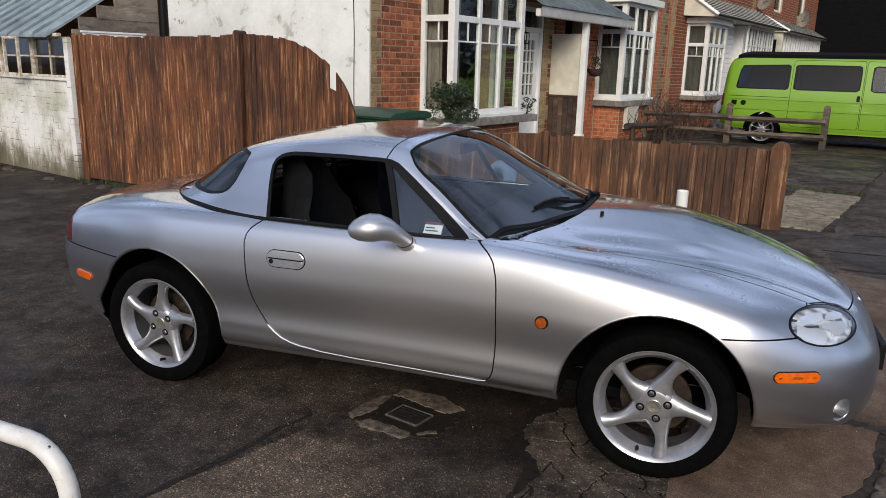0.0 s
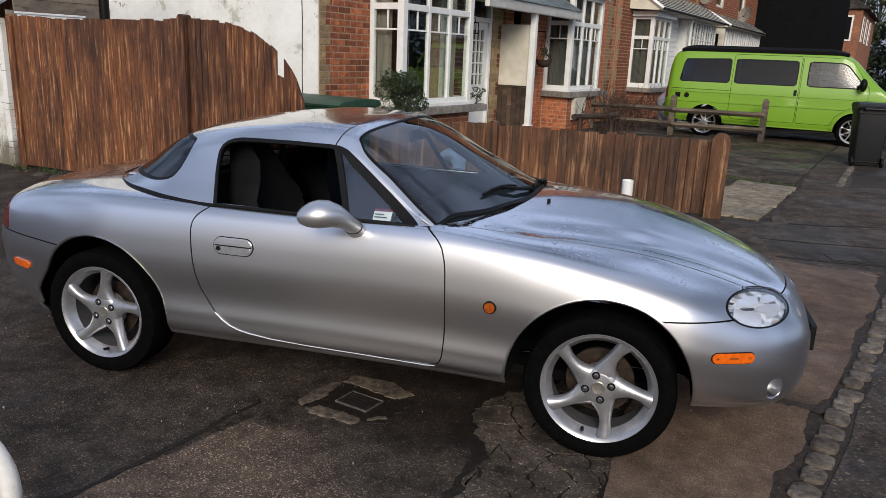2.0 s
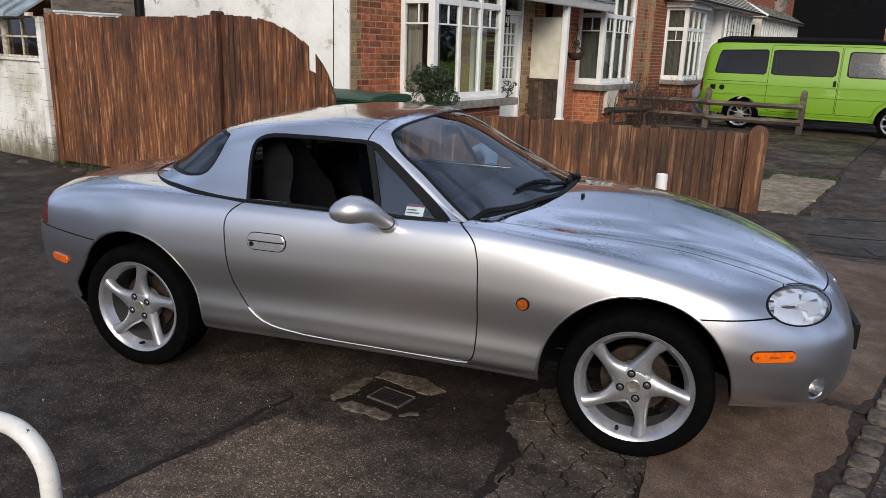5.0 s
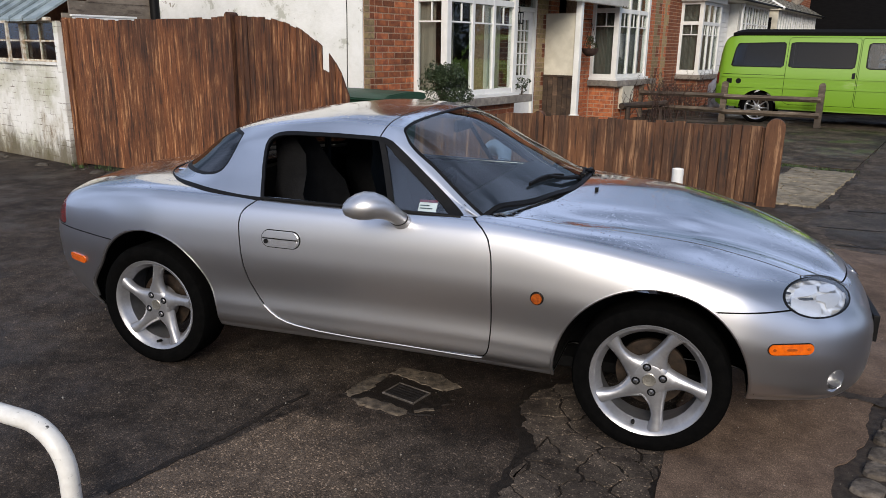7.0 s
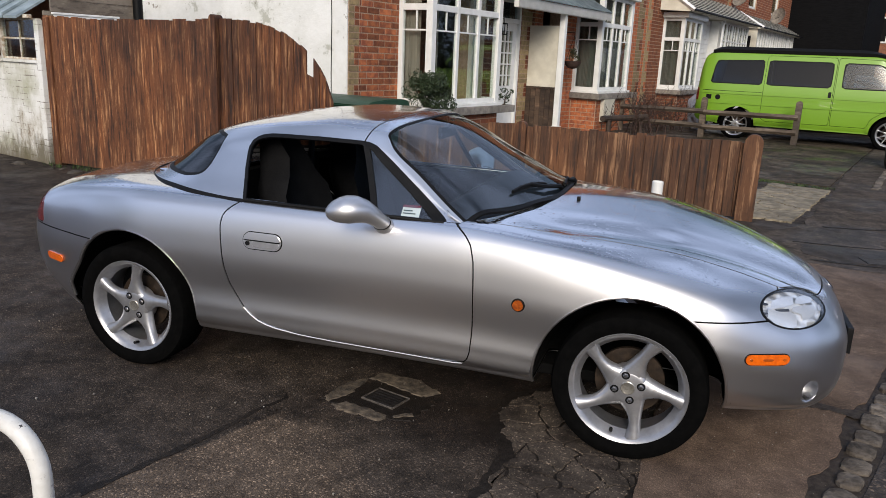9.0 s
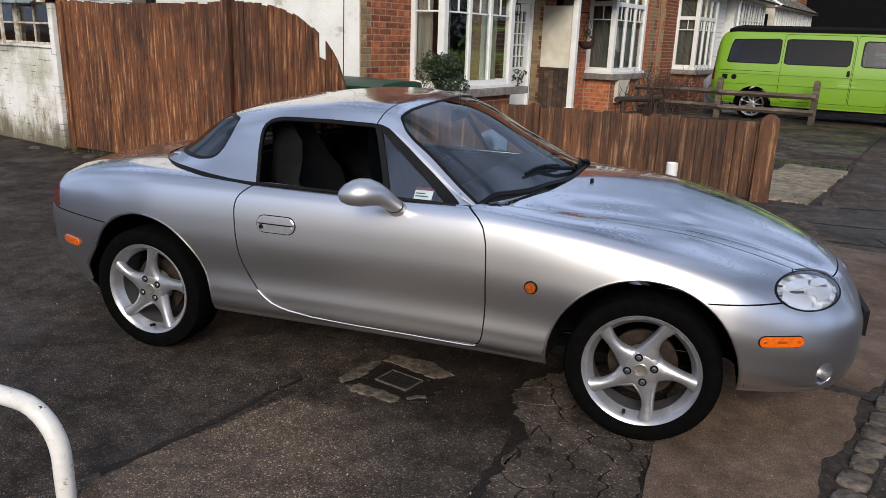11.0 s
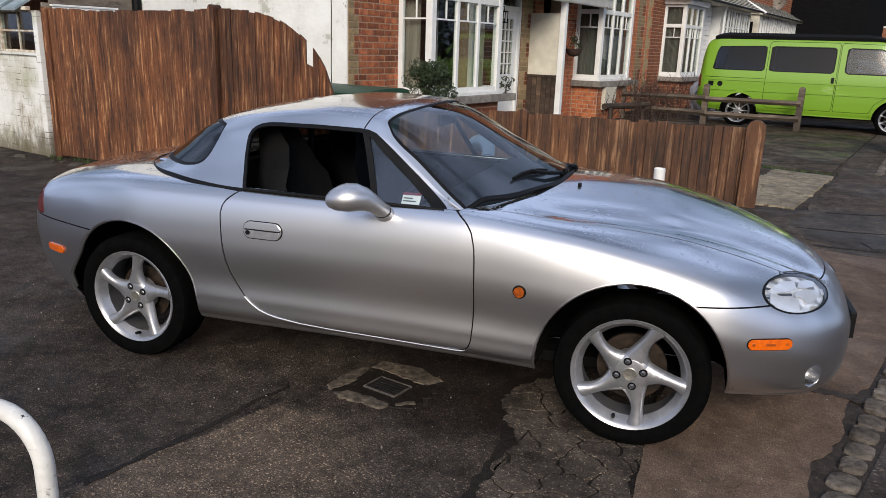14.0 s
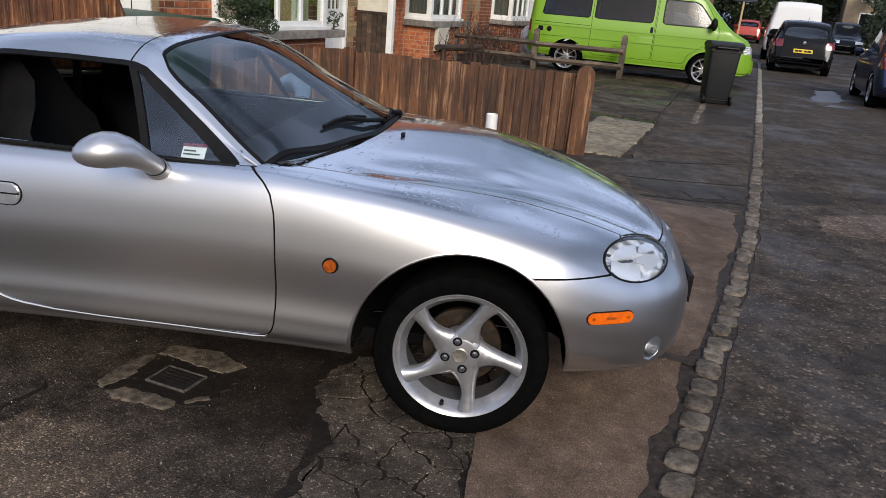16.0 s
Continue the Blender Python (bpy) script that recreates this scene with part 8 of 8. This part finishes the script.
# white panel van behind the black hatchback
PW = curve((-2.4, 0.86), (-2.3, 0.93), (-1.8, 0.96), (1.4, 0.95), (2.1, 0.88), (2.45, 0.66))
PT = curve((-2.4, 1.2), (-2.36, 2.08), (-2.25, 2.18), (0.9, 2.18), (1.2, 2.05), (1.75, 1.25), (2.2, 1.0), (2.45, 0.6))
PB = curve((-2.4, 1.1), (1.6, 1.1), (2.1, 0.9), (2.45, 0.5))
PL = curve((-2.4, 0.4), (0, 0.3), (2.45, 0.35))
outline_pv = outline([(1.18, 1.88), (1.75, 1.26), (2.0, 1.4), (1.4, 2.0)])
vehicle("panel_van", "plain white panel van parked at the kerb", STREET @ pose(3.35, 31.2, 0, 0, 0, 90), CARWHITE, (-2.4, 2.45), PW, PT, PB, PL, (-1.5, 1.5), 0.33, 0.21,
                  [([(0.6, 1.15), (0.6, 1.7), (1.15, 1.7), (1.55, 1.15)], CARGLASS)], [(lambda x, y, z: min(outline_pv(x, z), 0.75 - abs(y)), CARGLASS, "windscreen")], "van", group="parked cars")

# ---- details of the roadster ----
def capsule(x0, x1, z, r):
    return lambda x, y, a: r - math.hypot(x - min(max(x, x0 + r), x1 - r), a - z)


def oval(cx, cz, rx, rz, tilt=0.0):
    return lambda x, y, z: (1 - math.hypot((x - cx) / rx, (z - cz - tilt * (x - cx)) / rz)) * min(rx, rz)


on_skin(roadster, road_shell, "side_repeater_ring", disc_of(0.692, 0.578, 0.0265), BLACK, lift=0.004)
on_skin(roadster, road_shell, "side_repeater", disc_of(0.692, 0.578, 0.0205), REPEATER, "round amber side repeater", lift=0.010)
on_skin(roadster, road_shell, "marker_rim", capsule(1.5145, 1.6715, 0.478, 0.0220), BLACK, lift=0.002)
on_skin(roadster, road_shell, "front_marker", capsule(1.518, 1.668, 0.478, 0.0185), AMBER, "amber front side marker", lift=0.007)
on_skin(roadster, road_shell, "rear_marker", capsule(-1.738, -1.598, 0.447, 0.0185), AMBER, "amber rear side marker", lift=0.007)
for q in ((1.536, 0.0055), (1.650, 0.0055)):
    on_skin(roadster, road_shell, "screw", disc_of(q[0], 0.478, q[1]), REPEATER, lift=0.009)
on_skin(roadster, road_shell, "lens_mark", capsule(1.576, 1.612, 0.478, 0.004), REPEATER, lift=0.009)
inside = capsule(-0.514, -0.334, 0.693, 0.0345)
rim_line = capsule(-0.518, -0.330, 0.693, 0.0385)
on_skin(roadster, road_shell, "handle_rim", rim_line, BLACK, lift=0.0015)
on_skin(roadster, road_shell, "handle_plate", inside, SILVER, "silver door handle", lift=0.005)
# raised strip in darker metal paints the shade of the handle's hollow
on_skin(roadster, road_shell, "handle_recess_shade", capsule(-0.468, -0.344, 0.680, 0.0150), ALLOY, lift=0.0065)
on_skin(roadster, road_shell, "flap_line", lambda x, y, z: min(inside(x, y, z) - 0.002, 0.0035 - abs(z - 0.6945)), BLACK, lift=0.0068)
on_skin(roadster, road_shell, "handle_flap", lambda x, y, z: min(inside(x, y, z) - 0.003, z - 0.697), SILVER, lift=0.012, thick=0.008)
on_skin(roadster, road_shell, "door_lock", disc_of(-0.492, 0.680, 0.0105), BLACK, lift=0.0085)

# mirrors: a smooth pod that sweeps down into its foot on the door
def swept(rings, sides=22):
    """Rings of (centre, half height, half depth) joined into one pod."""
    bm = bmesh.new()
    prev = None
    n = len(rings)
    for i, (c, h, d) in enumerate(rings):
        c = Vector(c)
        way = (Vector(rings[min(n - 1, i + 1)][0]) - Vector(rings[max(0, i - 1)][0])).normalized()
        u = way.cross(Vector((0, 0, 1))).normalized()
        v = u.cross(way)
        ring = [bm.verts.new(c + u * (d * math.cos(k * math.tau / sides)) + v * (h * math.sin(k * math.tau / sides))) for k in range(sides)]
        if prev:
            for k in range(sides):
                bm.faces.new((prev[k], prev[(k + 1) % sides], ring[(k + 1) % sides], ring[k]))
        else:
            bm.faces.new(ring[::-1])
        prev = ring
    bm.faces.new(prev)
    bmesh.ops.recalc_face_normals(bm, faces=bm.faces[:])
    return bm


POD = [((-0.056, 0.945, 0.886), 0.006, 0.010), ((-0.052, 0.945, 0.887), 0.020, 0.030), ((-0.043, 0.946, 0.890), 0.033, 0.048), ((-0.026, 0.946, 0.895), 0.045, 0.062), ((0.0, 0.942, 0.902), 0.054, 0.072),
       ((0.028, 0.935, 0.907), 0.0590, 0.075), ((0.056, 0.922, 0.907), 0.0570, 0.070), ((0.080, 0.903, 0.899), 0.050, 0.060), ((0.097, 0.880, 0.884), 0.042, 0.050), ((0.108, 0.855, 0.867), 0.036, 0.044),
       ((0.114, 0.828, 0.850), 0.033, 0.042), ((0.117, 0.802, 0.834), 0.032, 0.042)]
for sgn in (-1, 1):
    mir = part("door_mirror", swept([((0.030 + (c[0] - 0.030) * 0.93, sgn * c[1], 0.834 + (c[2] - 0.834) * 0.96 - 0.004), h * 0.93, d * 0.93) for c, h, d in POD]), MIRRORPAINT, roadster, "silver door mirror housing", smooth=60)
    foot_rings = [((0.1107, sgn * 0.804, 0.8315), 0.0315, 0.0405), ((0.1110, sgn * 0.801, 0.8295), 0.0320, 0.0410), ((0.1113, sgn * 0.799, 0.828), 0.0315, 0.0405)]
    part("mirror_gasket", swept(foot_rings), BLACK, mir, "black rubber gasket", smooth=60)
    part("mirror_foot", swept([((0.1112, sgn * 0.800, 0.829), 0.0325, 0.042), ((0.112, sgn * 0.770, 0.808), 0.034, 0.044)]), MIRRORPAINT, mir, smooth=60)
    bm = lathe([(0.0001, 0), (0.045, 0.0), (0.047, 0.004), (0.0001, 0.005)], 24)
    part("mirror_glass", bm, CHROME, mir, m=pose(-0.024, sgn * 0.912, 0.890, 0, 0, 90 + sgn * 35) @ Matrix.Diagonal((0.85, 1, 0.65, 1)))

part("front_plate", box(1.938, 1.962, -0.26, 0.26, 0.375, 0.485, 0.004), BLACK, roadster, "black front plate holder seen from behind")


def cabin_z(x, y):
    half = bend(top_section(x), 8)
    for (y0, z0), (y1, z1) in zip(half, half[1:]):
        if y0 <= abs(y) <= y1:
            return z0 + (z1 - z0) * (abs(y) - y0) / max(1e-6, y1 - y0)
    return half[-1][1]


def on_screen(x, y, lift):
    return (x, y, cabin_z(x, y) + lift)


for pivot, elbow, blade_a, blade_b in (((0.700, -0.05), (0.662, -0.20), (0.642, -0.15), (0.555, -0.435)), ((0.712, 0.30), (0.705, 0.18), (0.680, 0.26), (0.700, 0.05))):
    mid = ((blade_a[0] + blade_b[0]) / 2, (blade_a[1] + blade_b[1]) / 2)
    w = part("wiper_arm", tube([on_screen(*pivot, 0.004), on_screen(pivot[0] - 0.006, pivot[1] - 0.02, 0.016), on_screen(*elbow, 0.020), on_screen(*mid, 0.018)], [0.012, 0.011, 0.009, 0.008], 7), BLACK, roadster, "black wiper", smooth=True)
    run = [(blade_a[0] + (blade_b[0] - blade_a[0]) * u, blade_a[1] + (blade_b[1] - blade_a[1]) * u) for u in (0.0, 0.25, 0.5, 0.75, 1.0)]
    part("wiper_blade", tube([on_screen(*q, 0.006) for q in run], 0.007, 5), BLACK, w)
    part("blade_yoke", tube([on_screen(*q, 0.008 + 0.010 * k) for q, k in zip(run, (0.2, 0.8, 1.0, 0.8, 0.2))], 0.007, 5), BLACK, w)
for y in (-0.24, 0.02):
    part("washer_jet", box(0.80, 0.815, y, y + 0.022, ROAD_C(0.8) - 0.006, ROAD_C(0.8) + 0.006, 0.002), BLACK, roadster)
part("badge", lathe([(0.0001, 0.0), (0.030, 0.0), (0.033, 0.004), (0.020, 0.007), (0.0001, 0.008)], 24), CHROME, roadster, "chrome nose badge", smooth=True, m=Matrix.Translation((1.886, 0, ROAD_C(1.886) + 0.001)) @ Vector((0, 1, 0)).rotation_difference(Vector((0.70, 0, 0.71))).to_matrix().to_4x4())
for y in (-0.50, 0.50):
    part("hardtop_catch", box(-1.17, -1.10, y - 0.02, y + 0.02, 0.875, 0.905, 0.006), CHROME, roadster, "chrome hardtop catch")

# cabin
for y in (-0.36, 0.36):
    seat = part("seat", box(-0.46, 0.06, y - 0.24, y + 0.24, 0.34, 0.50, 0.06), SEATS, roadster, "black leather sports seat", smooth=40)
    bm = bmesh.new()
    prev = None
    for k in range(9):
        u = k / 8
        x = -0.42 - 0.20 * u
        z = 0.44 + 0.64 * u
        w = 0.24 - 0.02 * u if u < 0.62 else 0.23 - 0.14 * min(1, (u - 0.62) / 0.2)
        d = 0.075 if u < 0.9 else 0.05
        ring = [bm.verts.new(q) for q in ((x + d * 0.6, y - w * 0.6, z), (x + d * 1.2, y - w * 0.92, z), (x, y - w, z), (x - d, y - w * 0.8, z), (x - d, y + w * 0.8, z), (x, y + w, z), (x + d * 1.2, y + w * 0.92, z), (x + d * 0.6, y + w * 0.6, z))]
        if prev:
            for q in range(8):
                bm.faces.new((prev[q], prev[(q + 1) % 8], ring[(q + 1) % 8], ring[q]))
        else:
            bm.faces.new(ring)
        prev = ring
    bm.faces.new(prev[::-1])
    bmesh.ops.recalc_face_normals(bm, faces=bm.faces[:])
    part("backrest", bm, SEATS, seat, smooth=60)
    hoop_pts = [(-0.74, y - 0.16, 0.80), (-0.74, y - 0.15, 1.0), (-0.74, y - 0.10, 1.06), (-0.74, y + 0.10, 1.06), (-0.74, y + 0.15, 1.0), (-0.74, y + 0.16, 0.80)]
    part("roll_hoop", tube(hoop_pts, 0.018, 8), DASH, roadster, smooth=True)
bm = bmesh.new()
prev = None
for k in range(13):
    u = k / 12
    y = -0.70 + 1.40 * u
    f = base_curve(y) - 0.05
    ring = [bm.verts.new(q) for q in ((f, y, 0.835), (0.34, y, 0.875 + 0.02 * math.exp(-((y + 0.36) / 0.16) ** 2)), (0.24, y, 0.845), (0.24, y, 0.62), (0.5, y, 0.60))]
    if prev:
        for q in range(5):
            bm.faces.new((prev[q], prev[(q + 1) % 5], ring[(q + 1) % 5], ring[q]))
    else:
        bm.faces.new(ring)
    prev = ring
bm.faces.new(prev[::-1])
bmesh.ops.recalc_face_normals(bm, faces=bm.faces[:])
part("dashboard", bm, DASH, roadster, "dark grey dashboard", smooth=40)
ring = [(math.cos(k * math.tau / 28) * 0.175, math.sin(k * math.tau / 28) * 0.175, 0) for k in range(28)]
sw = part("steering_wheel", tube(ring, 0.015, 8, True), SEATS, roadster, smooth=True, m=pose(0.10, -0.36, 0.80, 0, -66, 0))
part("wheel_hub", lathe([(0.0001, -0.01), (0.06, -0.01), (0.07, 0.02), (0.0001, 0.03)], 20, "z"), SEATS, sw, smooth=True)
for k in range(3):
    a = k * math.tau / 3 + 0.5
    part("wheel_arm", tube([(0.04 * math.cos(a), 0.04 * math.sin(a), 0.0), (0.17 * math.cos(a), 0.17 * math.sin(a), 0)], 0.013, 6), SEATS, sw)
for sgn in (-1, 1):
    part("door_card", box(-0.58, 0.45, min(sgn * 0.70, sgn * 0.735), max(sgn * 0.70, sgn * 0.735), 0.35, 0.835, 0.006), SEATS, roadster)
part("headlining", hardtop.bm(0.0, -0.03), DASH, roadster)
mirror_i = part("inner_mirror", box(0.10, 0.125, -0.11, 0.11, 1.10, 1.155, 0.01), BLACK, roadster, "black interior mirror")
part("mirror_foot", tube([(0.115, 0, 1.15), (0.14, 0, 1.185)], 0.01, 6), BLACK, mirror_i)

# black wiper seals along the foot of the side windows
for sgn in (-1, 1):
    part("belt_seal", tube([(x, sgn * (BASE_Y(x) + 0.001), BASE_Z(x) + 0.003) for x in [-0.55 + 0.06 * k for k in range(16)]], 0.0075, 8), BLACK, roadster, "black window belt seal", smooth=True)

# white sticker with red and green bars inside the quarter light
glass_skin = side.cut(lambda x, y, z: -y).refine(lambda x, y, z: slab_of(0.165, 0.240, 0.856, 0.896)(x, y, z) + 0.03, 3)
sk = glass_skin.cut(slab_of(0.165, 0.240, 0.856, 0.896))
sticker = panel("sticker", sk, WHITE, roadster, "white sticker with red and green bars", 0.0015, -0.009)
panel("bar", sk.cut(slab_of(0.165, 0.240, 0.887, 0.896)), RED, sticker, "red strip", 0.0005, -0.006)
panel("bar", sk.cut(slab_of(0.170, 0.225, 0.864, 0.868)), LEAF, sticker, "", 0.0005, -0.006)
panel("bar", sk.cut(slab_of(0.170, 0.210, 0.874, 0.878)), LEAF, sticker, "", 0.0005, -0.006)

# rolled lower edge of the doors
def wing_y(x, z):
    half = bend(road_section(x), 10)
    best = min(half[25:], key=lambda q: abs(q[1] - z))
    return float(best[0])


for sgn in (-1, 1):
    edge = [(-0.525, 0.386), (-0.49, 0.3565), (-0.456, 0.335), (-0.41, 0.319), (-0.366, 0.310), (-0.258, 0.297), (-0.10, 0.290), (0.17, 0.287), (0.44, 0.288), (0.475, 0.292)]
    part("door_hem", tube([(x, sgn * (wing_y(x, z) + 0.001), z) for x, z in edge], 0.0048, 8), SILVER, roadster, smooth=True)

for sgn in (-1, 1):
    at = pose(1.770 - 0.004, sgn * (wing_y(1.770, 0.342) - 0.004), 0.342, 0, 0, -sgn * 42) @ (Matrix.Identity(4) if sgn < 0 else Matrix.Rotation(math.pi, 4, "Z"))
    fog = part("fog_lamp", lathe([(0.050, 0.000), (0.047, 0.012), (0.043, 0.040), (0.036, 0.058), (0.0001, 0.060)], 28), SILVER, roadster, "round recessed front fog lamp", smooth=50, m=at)
    part("lens", lathe([(0.0001, 0.040), (0.022, 0.043), (0.034, 0.052), (0.0001, 0.056)], 24), ALLOY, fog, smooth=50)

# rolled lips of the wheel arches
def side_y(x, z):
    half = bend(road_section(x), 10)
    best = min((q for q in half if q[0] > 0.5 * ROAD_W(x)), key=lambda q: abs(q[1] - z))
    return float(best[0])


for ax in AXLES:
    for sgn in (-1, 1):
        pts = []
        for k in range(33):
            a = radians(-6 + 192 * k / 32)
            r = ARCH - 0.004
            z = 0.295 + r * math.sin(a)
            x = ax + r * math.cos(a) / arch_squeeze(ax, ax + math.cos(a), z)
            pts.append((x, sgn * (side_y(x, z) - 0.010), z))
        part("arch_lip", tube(pts, 0.0075, 8), SILVER, roadster, smooth=True)


# loose grit lying on the tarmac
def grit_material():
    m, n, l, b = nodes_of("loose_grit")
    geo = n.new("ShaderNodeNewGeometry")
    col = ramp_of(n, l, geo.outputs["Random Per Island"], [(0.0, (0.05, 0.04, 0.032)), (0.6, (0.17, 0.145, 0.115)), (0.92, (0.27, 0.24, 0.20)), (1.0, (0.52, 0.50, 0.45))])
    grain = ramp_of(n, l, noise_of(n, l, place_coords(n, l), 300, 2), [(0.3, (0.75, 0.75, 0.75)), (0.7, (1, 1, 1))])
    l.new(mix_of(n, l, 1.0, col, grain, "MULTIPLY"), b.inputs["Base Color"])
    b.inputs["Roughness"].default_value = 0.8
    return m


rng = random.Random(404)
verts, faces = [], []
while len(verts) < 6 * 2600:
    x, y = rng.uniform(-2.6, 3.4), rng.uniform(-2.9, 1.6)
    if noise.noise(Vector((x * 2.2, y * 2.2, 0))) < rng.uniform(-0.5, 0.45):
        continue
    r = rng.uniform(0.0012, 0.0030) if rng.random() < 0.93 else rng.uniform(0.003, 0.0065)
    a = rng.uniform(0, math.tau)
    c, d = math.cos(a) * r, math.sin(a) * r
    z = 0.0095 + r * 0.4
    k = len(verts)
    e = rng.uniform(0.6, 1.0)
    verts += [(x + c, y + d, z), (x - d * e, y + c * e, z), (x - c, y - d, z), (x + d * e, y - c * e, z), (x, y, z + r * 0.75), (x, y, z - r * 1.6)]
    faces += [(k, k + 1, k + 4), (k + 1, k + 2, k + 4), (k + 2, k + 3, k + 4), (k + 3, k, k + 4), (k + 1, k, k + 5), (k + 2, k + 1, k + 5), (k + 3, k + 2, k + 5), (k, k + 3, k + 5)]
me = bpy.data.meshes.new("loose_grit")
me.from_pydata(verts, [], faces)
me.materials.append(grit_material())
tagged(new("loose_grit", me), "pale loose grit scattered over the tarmac", "grit", kind="stuff")
